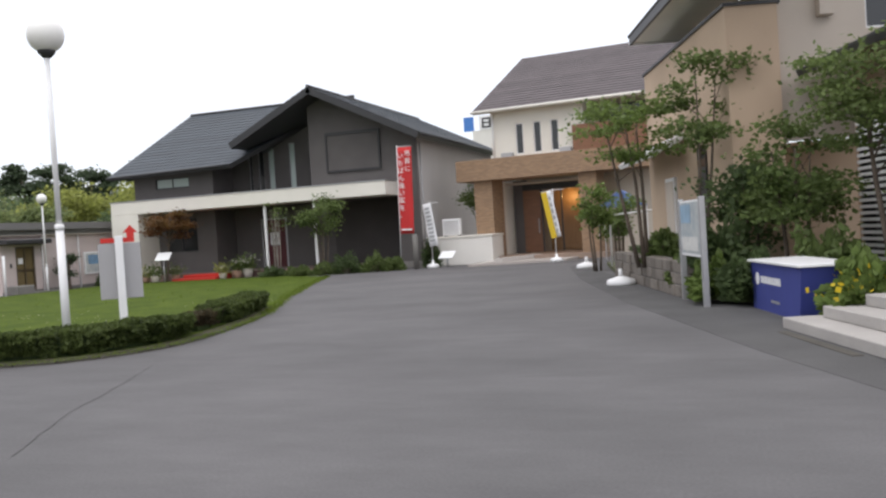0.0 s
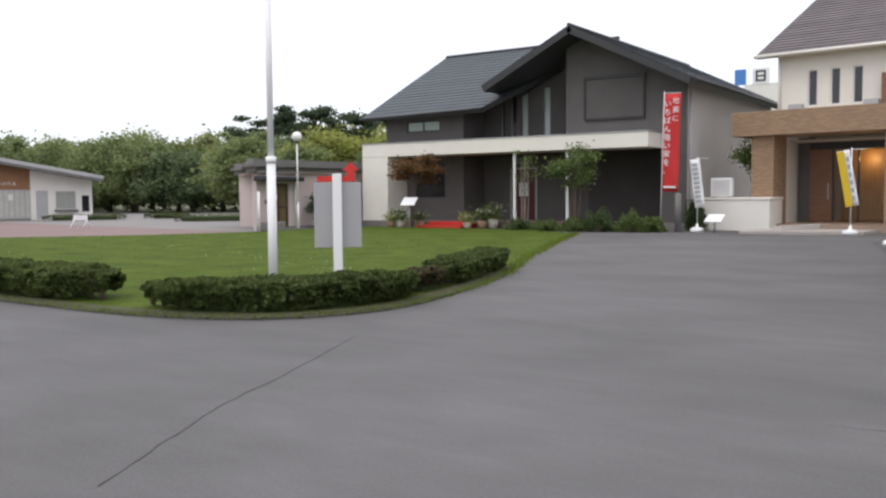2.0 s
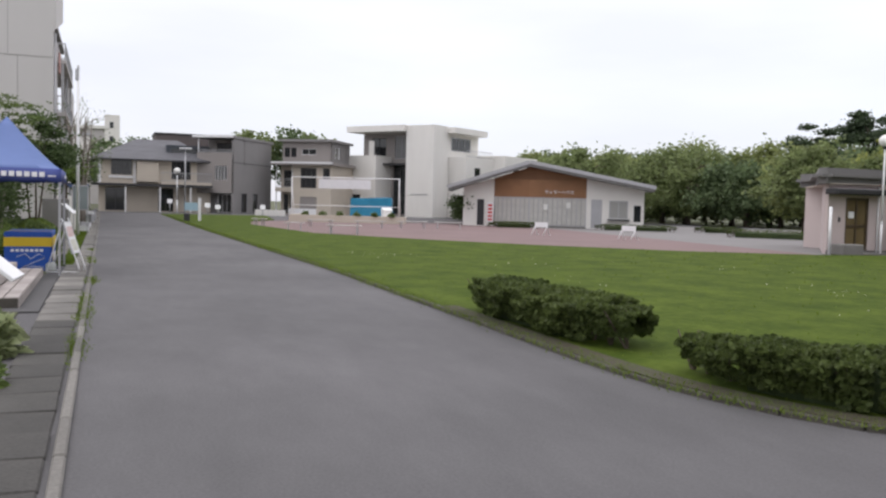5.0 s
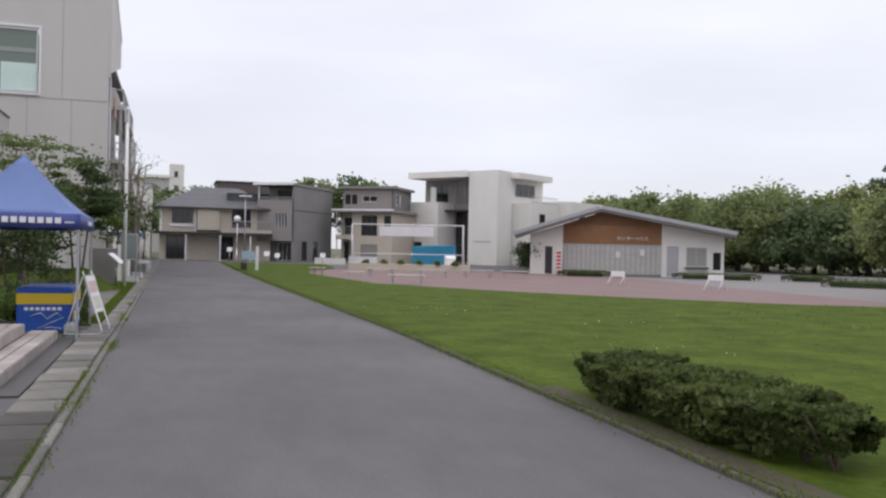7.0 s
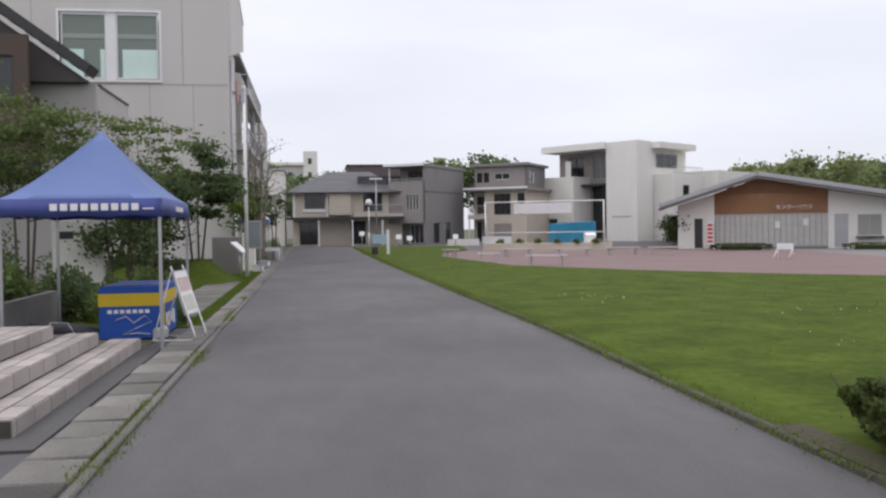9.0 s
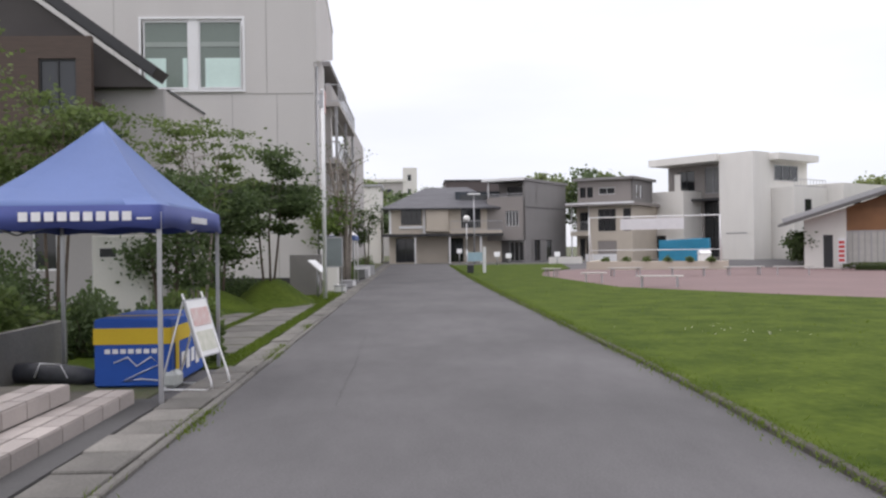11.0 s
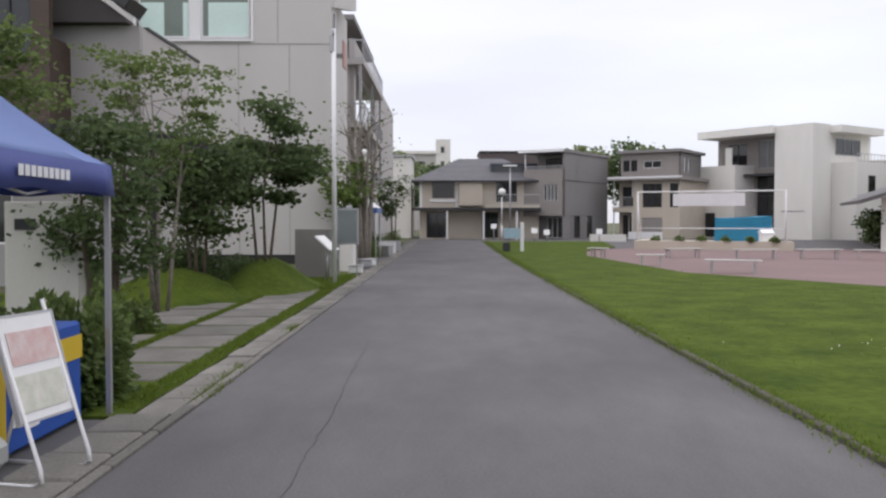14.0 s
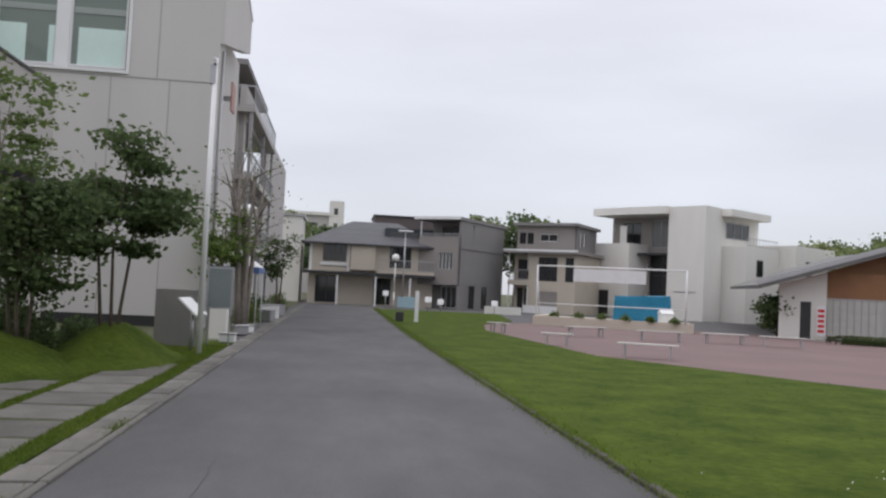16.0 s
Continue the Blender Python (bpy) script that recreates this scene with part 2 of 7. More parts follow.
def part(name, bm, material, parent, label="", m=None):
    ob = new(name, mesh_of(name, bm, material))
    ob.parent = parent
    if m is not None:
        ob.matrix_basis = m
    return tagged(ob, label)


def solo(name, bm, material, label, category, m=None, group="", kind=""):
    ob = new(name, mesh_of(name, bm, material))
    if m is not None:
        ob.matrix_world = m
    return tagged(ob, label, category, group, kind)


def from_arrays(name, verts, faces, material, parent=None):
    me = bpy.data.meshes.new(name)
    me.from_pydata(verts, [], faces)
    me.materials.append(material)
    ob = new(name, me)
    ob.parent = parent
    return ob


def BM():
    return bmesh.new()


def box(bm, x0, x1, y0, y1, z0, z1, bev=0.0):
    v = [bm.verts.new(p) for p in ((x0, y0, z0), (x1, y0, z0), (x1, y1, z0), (x0, y1, z0), (x0, y0, z1), (x1, y0, z1), (x1, y1, z1), (x0, y1, z1))]
    f = [bm.faces.new([v[i] for i in q]) for q in ((3, 2, 1, 0), (4, 5, 6, 7), (0, 1, 5, 4), (1, 2, 6, 5), (2, 3, 7, 6), (3, 0, 4, 7))]
    if bev:
        es = {e for q in f for e in q.edges}
        bmesh.ops.bevel(bm, geom=list(es), offset=bev, segments=1, affect="EDGES")
    return bm


def boxb(*a, bev=0.0):
    return box(BM(), *a, bev=bev)


def prism(bm, pts, h0, h1, axis="z"):
    """A closed outline pushed along an axis. axis y: the outline is in x and z; axis x: in y and z."""
    put = {"z": lambda a, b, h: (a, b, h), "y": lambda a, b, h: (a, h, b), "x": lambda a, b, h: (h, a, b)}[axis]
    lo = [bm.verts.new(put(a, b, h0)) for a, b in pts]
    hi = [bm.verts.new(put(a, b, h1)) for a, b in pts]
    n = len(pts)
    bm.faces.new(lo[::-1])
    bm.faces.new(hi)
    for i in range(n):
        bm.faces.new((lo[i], lo[(i + 1) % n], hi[(i + 1) % n], hi[i]))
    bmesh.ops.recalc_face_normals(bm, faces=bm.faces[:])
    return bm


def tube(bm, path, radii, sides=8, cap=True):
    """A tapered round bar along a path."""
    rings = []
    path = [Vector(p) for p in path]
    for i, p in enumerate(path):
        d = (path[min(i + 1, len(path) - 1)] - path[max(i - 1, 0)]).normalized()
        a = d.orthogonal().normalized() if abs(d.z) < 0.99 else Vector((1, 0, 0))
        a = (a - d * a.dot(d)).normalized()
        b = d.cross(a)
        r = radii[i] if isinstance(radii, (list, tuple)) else radii
        rings.append([bm.verts.new(p + (a * math.cos(2 * math.pi * k / sides) + b * math.sin(2 * math.pi * k / sides)) * r) for k in range(sides)])
    for q, w in zip(rings, rings[1:]):
        for k in range(sides):
            f = bm.faces.new((q[k], q[(k + 1) % sides], w[(k + 1) % sides], w[k]))
            f.smooth = True
    if cap:
        bm.faces.new(rings[0][::-1])
        bm.faces.new(rings[-1])
    return bm


def slab(bm, quad, t):
    """A thick plate from four corners in order; t: thickness downwards along its normal."""
    q = [Vector(p) for p in quad]
    n = (q[1] - q[0]).cross(q[-1] - q[0]).normalized() * t
    top = [bm.verts.new(p) for p in q]
    low = [bm.verts.new(p - n) for p in q]
    k = len(q)
    bm.faces.new(top)
    bm.faces.new(low[::-1])
    for i in range(k):
        bm.faces.new((top[i], low[i], low[(i + 1) % k], top[(i + 1) % k]))
    return bm


def courses(bm, a, b, c, d, n, lift=0.025):
    """Overlapping courses from the eave a-b up to the ridge d-c, each a thin wedge."""
    a, b, c, d = (Vector(p) for p in (a, b, c, d))
    nor = (b - a).cross(d - a).normalized()
    for i in range(n):
        u, v = i / n, (i + 1) / n
        p = [a.lerp(d, u), b.lerp(c, u), b.lerp(c, v), a.lerp(d, v)]
        q = [p[0] + nor * lift, p[1] + nor * lift, p[2] + nor * 0.004, p[3] + nor * 0.004]
        vs = [bm.verts.new(x) for x in q + [p[0], p[1]]]
        bm.faces.new(vs[:4])
        bm.faces.new((vs[4], vs[5], vs[1], vs[0]))
    return bm


def plate(bm, xs, zs, y0, y1, solid):
    """One welded plate in the x-z plane from y0 to y1, made of the cells of a grid for which solid(x, z) holds."""
    xs, zs = sorted(set(xs)), sorted(set(zs))
    nx, nz = len(xs) - 1, len(zs) - 1
    on = [[solid((xs[i] + xs[i + 1]) / 2, (zs[k] + zs[k + 1]) / 2) for k in range(nz)] for i in range(nx)]
    vs = {}

    def v(i, k, b):
        if (i, k, b) not in vs:
            vs[i, k, b] = bm.verts.new((xs[i], y1 if b else y0, zs[k]))
        return vs[i, k, b]
    for i in range(nx):
        for k in range(nz):
            if not on[i][k]:
                continue
            bm.faces.new((v(i, k, 0), v(i + 1, k, 0), v(i + 1, k + 1, 0), v(i, k + 1, 0)))
            bm.faces.new((v(i, k, 1), v(i, k + 1, 1), v(i + 1, k + 1, 1), v(i + 1, k, 1)))
            for di, dk, a, b in ((-1, 0, (i, k + 1), (i, k)), (1, 0, (i + 1, k), (i + 1, k + 1)), (0, -1, (i, k), (i + 1, k)), (0, 1, (i + 1, k + 1), (i, k + 1))):
                u, w = i + di, k + dk
                if not (0 <= u < nx and 0 <= w < nz and on[u][w]):
                    bm.faces.new((v(*a, 0), v(*a, 1), v(*b, 1), v(*b, 0)))
    bmesh.ops.recalc_face_normals(bm, faces=bm.faces[:])
    return bm


def panel_wall(parent, m, length, z0, z1, thick, holes, material, name="wall", label=""):
    """A wall along local x from 0, front at y = 0, with openings (x0, x1, z0, z1) cut right through it."""
    xs = [0.0, length] + [q for h in holes for q in h[:2]]
    zs = [z0, z1] + [q for h in holes for q in h[2:]]
    bm = plate(BM(), xs, zs, 0, thick, lambda x, z: not any(h[0] < x < h[1] and h[2] < z < h[3] for h in holes))
    return part(name, bm, material, parent, label, m)


def window(parent, m, x0, x1, z0, z1, frame_mat, glass, bars=1, rails=0, fw=0.05, deep=0.1, name="window"):
    """Frame with its bars, and panes, set into an opening of a wall laid out as in panel_wall."""
    cx = [x0 + (x1 - x0) * i / (bars + 1) for i in range(bars + 2)]
    cz = [z0 + (z1 - z0) * i / (rails + 1) for i in range(rails + 2)]
    hx = [(a + (fw if i == 0 else fw * 0.45), b - (fw if i == bars else fw * 0.45)) for i, (a, b) in enumerate(zip(cx, cx[1:]))]
    hz = [(a + (fw if i == 0 else fw * 0.4), b - (fw if i == rails else fw * 0.4)) for i, (a, b) in enumerate(zip(cz, cz[1:]))]
    bm = plate(BM(), [x0, x1] + [q for h in hx for q in h], [z0, z1] + [q for h in hz for q in h], deep - 0.045, deep + 0.02, lambda x, z: not (any(a < x < b for a, b in hx) and any(a < z < b for a, b in hz)))
    w = part(name, bm, frame_mat, parent, "", m)
    for a, b in hx:
        part("pane", boxb(a - 0.01, b + 0.01, deep, deep + 0.008, z0 + fw * 0.5, z1 - fw * 0.5), glass, w)
    return w


def leaves(name, centers, size, material, parent, seed=1, flat=0.5, stretch=1.6):
    """Many small folded leaves round given centres."""
    rg = np.random.default_rng(seed)
    c = np.asarray(centers, float)
    n = len(c)
    u = rg.normal(size=(n, 3))
    u[:, 2] *= flat
    u /= np.linalg.norm(u, axis=1)[:, None]
    w = rg.normal(size=(n, 3))
    v = np.cross(u, w)
    v /= np.linalg.norm(v, axis=1)[:, None]
    s = size * rg.uniform(0.6, 1.3, (n, 1))
    verts = np.stack([c - u * s * stretch * 0.5, c + v * s * 0.5, c + u * s * stretch * 0.5, c - v * s * 0.5], 1).reshape(-1, 3)
    me = bpy.data.meshes.new(name)
    me.vertices.add(4 * n)
    me.vertices.foreach_set("co", verts.ravel())
    me.loops.add(4 * n)
    me.loops.foreach_set("vertex_index", np.arange(4 * n))
    me.polygons.add(n)
    me.polygons.foreach_set("loop_start", np.arange(0, 4 * n, 4))
    me.update(calc_edges=True)
    me.materials.append(material)
    ob = new(name, me)
    ob.parent = parent
    return ob


def tree(name, label, x, y, h, r, z0, leaf, leaf_size, count, seed, stems=1, bark_mat=None, clumps=40, clump_r=0.5, trunk_r=0.1, squash=1.0, group="", z=0.0, lean=(0, 0), flat_clump=0.6, category="tree", shell=0.45):
    rg = np.random.default_rng(seed)
    t = thing(name, label, category, pose(x, y, z), group)
    cz, rz = (z0 + h) / 2, (h - z0) / 2 * squash
    d = rg.normal(size=(clumps, 3))
    d /= np.linalg.norm(d, axis=1)[:, None]
    rad = rg.uniform(shell, 1.0, (clumps, 1)) * rg.uniform(0.8, 1.08, (clumps, 1))
    cc = d * rad * np.array([r, r, rz]) + np.array([lean[0], lean[1], cz])
    bm = BM()
    tops = []
    for s in range(stems):
        a = 2 * math.pi * s / stems + rg.uniform(0, 1)
        sp = 0.0 if stems == 1 else 0.12
        base = Vector((math.cos(a) * sp, math.sin(a) * sp, -0.05))
        k = 0.0 if stems == 1 else r * 0.35
        top = Vector((lean[0] + math.cos(a) * k, lean[1] + math.sin(a) * k, cz + rz * 0.45))
        mid = base.lerp(top, 0.5) + Vector((rg.normal() * 0.05 * h / 4, rg.normal() * 0.05 * h / 4, 0))
        tr = trunk_r / (stems ** 0.4)
        tube(bm, [base, base.lerp(mid, 0.5), mid, mid.lerp(top, 0.5), top], [tr * 1.25, tr, tr * 0.8, tr * 0.5, tr * 0.2], 7)
        tops.append((base, mid, top, tr))
    part("trunk", bm, bark_mat or bark, t)
    bm = BM()
    for i, c in enumerate(cc[: max(8, clumps * 2 // 3)]):
        base, mid, top, tr = tops[i % stems]
        f = rg.uniform(0.15, 0.9)
        st = mid.lerp(top, f)
        e = Vector(c)
        if e.z < st.z:
            st = mid.lerp(top, 0.05)
        m1 = st.lerp(e, 0.5) + Vector((0, 0, 0.06 * (e - st).length))
        tube(bm, [st, m1, e], [tr * 0.4, tr * 0.25, tr * 0.08], 4, cap=False)
    part("limb", bm, bark_mat or bark, t)
    idx = rg.integers(0, clumps, count)
    off = rg.normal(size=(count, 3)) * np.array([1, 1, flat_clump]) * clump_r * rg.uniform(0.5, 1.1, (clumps, 1))[idx]
    leaves("crown", cc[idx] + off, leaf_size, leaf, t, seed)
    return t


def bush(name, label, x, y, rx, ry, h, leaf, leaf_size, count, seed, z=0.0, group="", category="shrub", rz=0):
    rg = np.random.default_rng(seed)
    t = thing(name, label, category, pose(x, y, z, 0, 0, rz), group)
    d = rg.normal(size=(count, 3))
    d /= np.linalg.norm(d, axis=1)[:, None]
    d[:, 2] = np.abs(d[:, 2])
    lump = 0.82 + 0.22 * np.sin(d[:, 0] * 5 + seed) * np.sin(d[:, 1] * 4 + seed * 2) + 0.12 * np.sin(d[:, 2] * 7 + d[:, 0] * 9)
    p = d * (rg.uniform(0.55, 1.05, count) * lump)[:, None] * np.array([rx, ry, h])
    bm = BM()
    for k in range(9):
        a = rg.uniform(0, 6.28)
        tube(bm, [(0.1 * math.cos(a), 0.1 * math.sin(a), -0.03), (rx * 0.5 * math.cos(a), ry * 0.5 * math.sin(a), h * 0.55)], [0.018, 0.006], 4, cap=False)
    part("stems", bm, bark, t)
    leaves("foliage", p, leaf_size, leaf, t, seed, 0.7)
    return t


def text_mesh(body, size, depth=0.004):
    cu = bpy.data.curves.new("letters", "FONT")
    cu.body, cu.size, cu.extrude = body, size, depth
    cu.align_x, cu.align_y = "CENTER", "CENTER"
    cu.resolution_u = 2
    ob = bpy.data.objects.new("letters", cu)
    scene.collection.objects.link(ob)
    bpy.context.view_layer.update()
    me = bpy.data.meshes.new_from_object(ob.evaluated_get(bpy.context.evaluated_depsgraph_get()))
    bpy.data.objects.remove(ob)
    return me


def letters(body, size, material, parent, m, name="lettering", depth=0.004):
    me = text_mesh(body, size, depth)
    me.materials.clear()
    me.materials.append(material)
    ob = new(name, me)
    ob.parent = parent
    ob.matrix_basis = m
    return ob


# ---- ground ----
solo("ground", boxb(-700, 500, -500, 700, -0.5, -0.03), soil, "bare earth with patchy grass", "ground", kind="structure")
road = solo("road", boxb(-112, 40, -25, 60, -0.3, 0.0), asphalt, "worn grey asphalt road with faint patches", "road", kind="structure")

LAWN_EDGE = [(-84, 10.2), (-60, 10.0), (-45, 10.0), (-30, 10.14), (-24, 10.2), (-20, 10.12), (-15.6, 10.02), (-11.9, 9.96), (-10.2, 10.27), (-9.3, 10.84), (-8.87, 11.7), (-8.78, 12.6), (-9.1, 14.3), (-9.95, 17.2), (-12.3, 22.7), (-16.3, 33.3)]
LAWN_BACK = [(-20, 35.6), (-28.7, 36.3), (-29.2, 29.0), (-31.2, 24.8), (-35.0, 20.7), (-39.1, 17.5), (-41.4, 16.2), (-44.5, 14.4), (-57, 13.5), (-64, 14.6), (-70, 17.2), (-84, 19)]


def smooth_line(pts, step=0.6):
    """Points at even steps along a rounded line through pts."""
    out = []
    n = len(pts)
    for i in range(n - 1):
        p0, p1, p2, p3 = (Vector(pts[max(0, min(n - 1, k))]) for k in (i - 1, i, i + 1, i + 2))
        m = max(1, round((p2 - p1).length / step))
        for k in range(m):
            t = k / m
            out.append(0.5 * (2 * p1 + (p2 - p0) * t + (2 * p0 - 5 * p1 + 4 * p2 - p3) * t * t + (3 * p1 - p0 - 3 * p2 + p3) * t ** 3))
    out.append(Vector(pts[-1]))
    return out


edge_line = smooth_line(LAWN_EDGE)
solo("lawn", prism(BM(), [(p.x, p.y) for p in edge_line] + LAWN_BACK, -0.05, 0.05), turf, "mown green lawn with clover patches", "lawn", kind="structure")
solo("plaza", prism(BM(), [(-29.5, 29.5), (-30.5, 24.0), (-34.5, 19.9), (-38.8, 16.8), (-44.2, 13.9), (-57, 13.2), (-64, 14.2), (-72, 20), (-66, 31), (-58, 33.5)], -0.05, 0.012), plaza_red, "reddish paved plaza before the low hall", "plaza", kind="structure")
solo("forecourt", prism(BM(), [(-30, 29.5), (-58, 33.5), (-66, 31), (-80, 44), (-60, 60), (-34, 46)], -0.05, 0.008), plaza_grey, "pale grey paved forecourt", "forecourt", kind="structure")
solo("verge", boxb(-112, 1.0, -25, 4.5, -0.2, 0.02), soil, "earth and weeds beside the road", "verge", kind="structure")
# thin sheet of darker asphalt following the bed edge
solo("worn_strip", prism(BM(), [(2.2, 9.0), (0.95, 12.6), (0.1, 15.6), (-0.95, 17.3), (-3.3, 25.1), (-5.3, 32.5), (-5.9, 32.3), (-4.3, 25.0), (-2.1, 17.2), (-1.0, 14.0), (0.2, 10.5), (1.2, 8.0)], -0.05, 0.004), asphalt_old, "darker asphalt strip along the planting beds", "road", kind="structure")
solo("grass_strip", boxb(-44.5, -25.3, -2.0, 4.9, -0.1, 0.026), turf, "rough grass between the path slabs", "grass", kind="structure")
# ---- dark two-storey house ----
def dark_house():
    t = thing("house", "dark brown two-storey house with cream porch beam and gabled roof", "house", pose(-22, 38.8, 0))
    I = pose(0, 0, 0)
    lw = pose(-7.6, 0, 0)
    panel_wall(t, lw, 4.7, 0, 5.6, 0.2, [(1.3, 3.3, 4.68, 5.2), (1.75, 3.6, 1.4, 3.1)], dark_siding)
    window(t, lw, 1.3, 3.3, 4.68, 5.2, dark_trim, pale_glass, 1)
    window(t, lw, 1.75, 3.6, 1.4, 3.1, dark_trim, window_glass, 1)
    # stone plinth
    part("plinth", boxb(-7.63, 8.1, -0.04, 0.0, 0, 0.3), concrete, t)
    # left end wall
    part("wall", boxb(-7.6, -7.4, 0.2, 9, 0, 5.6), dark_siding, t)
    # recessed middle
    mid = pose(-2.9, 1.9, 0)
    holes = [(1.0, 1.22, 4.3, 6.6), (1.55, 1.9, 4.3, 6.6), (2.15, 2.5, 4.3, 6.7), (3.35, 3.7, 4.3, 6.6), (4.5, 4.85, 4.3, 6.7), (1.6, 2.9, 0.3, 2.75)]
    panel_wall(t, mid, 5.7, 0.0, 7.0, 0.2, holes, dark_siding)
    part("wall", prism(BM(), [(0.9, 7.0), (2.8, 7.0), (2.8, 8.0)], 1.9, 2.1, "y"), dark_siding, t)
    for h in holes[:5]:
        window(t, mid, *h, metal_grey, pale_glass if h[0] > 2 else window_glass, 0, 1 if h[0] > 3 else 0, fw=0.04)
    d = part("door", boxb(1.6, 2.9, 0.08, 0.14, 0.3, 2.75), mat("maroon_door", (0.09, 0.012, 0.018), 0.4, 0.1, 2, 20, 0.05), t, "maroon entrance door with a notice", mid)
    part("door_frame", box(box(box(BM(), 1.52, 1.6, -0.02, 0.1, 0.3, 2.83), 2.9, 2.98, -0.02, 0.1, 0.3, 2.83), 1.6, 2.9, -0.02, 0.1, 2.75, 2.83), metal_grey, t, "", mid)
    part("notice", boxb(1.95, 2.5, 0.06, 0.078, 1.45, 2.1), white_paint, d)
    part("handle", boxb(1.72, 1.76, 0.03, 0.078, 1.0, 1.6), metal_grey, d)
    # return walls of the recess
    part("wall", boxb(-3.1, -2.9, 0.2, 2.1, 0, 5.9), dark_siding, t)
    # front gable wall on the right, upper part flush with the porch edge
    bm = prism(BM(), [(2.8, 4.0), (8.06, 4.0), (8.06, 6.1), (3.4, 8.42), (2.8, 8.2)], 0, 0.2, "y")
    part("wall", bm, dark_siding, t)
    part("wall", boxb(7.0, 8.06, 0, 0.2, 0, 4.0), dark_siding, t)
    # wall behind the porch, its shade painted in by the darker brown
    part("wall", boxb(2.8, 7.0, 1.9, 2.1, 0, 4.0), recess_shade, t)
    part("wall", boxb(2.6, 2.8, 0.0, 1.9, 4.0, 8.5), dark_siding, t)
    # shutter box over the gable window
    sh = part("shutter", boxb(3.58, 6.22, -0.05, 0.0, 4.82, 6.5), dark_siding, t, "closed brown roller shutter")
    bm = BM()
    for x0, x1, z0, z1 in ((3.5, 6.3, 6.5, 6.64), (3.5, 3.58, 4.74, 6.5), (6.22, 6.3, 4.74, 6.5), (3.58, 6.22, 4.74, 4.82)):
        box(bm, x0, x1, -0.11, 0.0, z0, z1)
    part("shutter_frame", bm, dark_trim, sh)
    bm = BM()
    for i in range(16):
        box(bm, 3.58, 6.22, -0.062, -0.05, 4.86 + i * 0.1, 4.93 + i * 0.1)
    part("slats", bm, dark_siding, sh)
    # right side wall and back
    part("wall", boxb(7.86, 8.06, 0.2, 13.4, 0, 6.25), side_grey, t, "pale grey rendered side wall")
    part("wall", boxb(-7.6, 7.86, 13.2, 13.4, 0, 6.0), side_grey, t)
    # porch
    part("beam", boxb(-7.9, 7.06, -1.6, 0.0 - 0.003, 3.42, 4.06, bev=0.02), cream, t, "long cream porch beam")
    part("coping", boxb(-7.93, 7.09, -1.63, 0.0 - 0.003, 4.06, 4.1), metal_grey, t)
    part("pier", boxb(-7.9, -6.3, -1.6, -0.003, 0.3, 3.42), cream, t, "cream porch pier")
    part("pier_base", boxb(-7.95, -6.25, -1.65, -0.045, 0, 0.3), concrete, t)
    part("porch_floor", boxb(-6.2, 7.0, -1.5, 1.9, 0, 0.28), mat("porch_tile", (0.16, 0.10, 0.085), 0.7, 0.15, 3, 30, 0.2), t)
    # ceiling colour darkened to stand in for porch shade
    part("porch_ceiling", boxb(-6.2, 7.0, -0.003, 1.9, 3.42, 3.5), recess_shade, t)
    for x in (0.68, 3.3):
        part("post", boxb(x - 0.055, x + 0.055, -1.35, -1.24, 0.28, 3.42), white_paint, t, "slim white porch post")
    # gable roof
    for s, xe, ze, lo in ((1, 8.75, 6.12, 13.8), (-1, -1.0, 6.48, 9.5)):
        bm = slab(BM(), [(xe, -1.4, ze), (3.4, -1.4, 8.72), (3.4, lo, 8.72), (xe, lo, ze)] if s < 0 else [(3.4, -1.4, 8.72), (xe, -1.4, ze), (xe, lo, ze), (3.4, lo, 8.72)], 0.3)
        part("roof", bm, dark_trim, t)
        bm = courses(BM(), (xe, -1.4, ze), (xe, lo, ze), (3.4, lo, 8.72), (3.4, -1.4, 8.72), 17) if s > 0 else courses(BM(), (xe, lo, ze), (xe, -1.4, ze), (3.4, -1.4, 8.72), (3.4, lo, 8.72), 15)
        part("roof_tiles", bm, dark_tile, t)
    part("ridge_cap", tube(BM(), [(3.4, -1.42, 8.74), (3.4, 13.8, 8.74)], 0.09, 6), dark_trim, t)
    # left wing roof
    e, r = 5.42, 8.95
    q = [(-8.3, -1.1, e), (-1.2, -1.1, e + 0.1), (3.3, 4.2, r), (-6.7, 4.2, r)]
    part("roof", slab(BM(), q, 0.22), dark_trim, t)
    part("roof_tiles", courses(BM(), *q, 20), dark_tile, t)
    q = [(-8.3, 9.4, e), (-8.3, -1.1, e), (-6.7, 4.2, r)]
    part("roof", slab(BM(), q, 0.2), dark_trim, t)
    q = [(2.2, 9.4, e), (-8.3, 9.4, e), (-6.7, 4.2, r), (1.6, 4.2, r)]
    part("roof", slab(BM(), q, 0.2), dark_trim, t)
    part("ridge_cap", tube(BM(), [(-6.7, 4.2, r + 0.03), (3.3, 4.2, r + 0.03)], 0.08, 6), dark_trim, t)
    part("gutter", tube(BM(), [(-8.35, -1.2, e - 0.06), (-1.6, -1.2, e + 0.06)], 0.06, 6), dark_trim, t)
    part("gutter", tube(BM(), [(8.83, -1.3, 6.05), (8.83, 13.7, 6.05)], 0.06, 6), dark_trim, t)
    part("downpipe", tube(BM(), [(8.13, 0.35, 0), (8.13, 0.35, 5.8)], 0.035, 6), metal_grey, t)
    return t


dark_house()


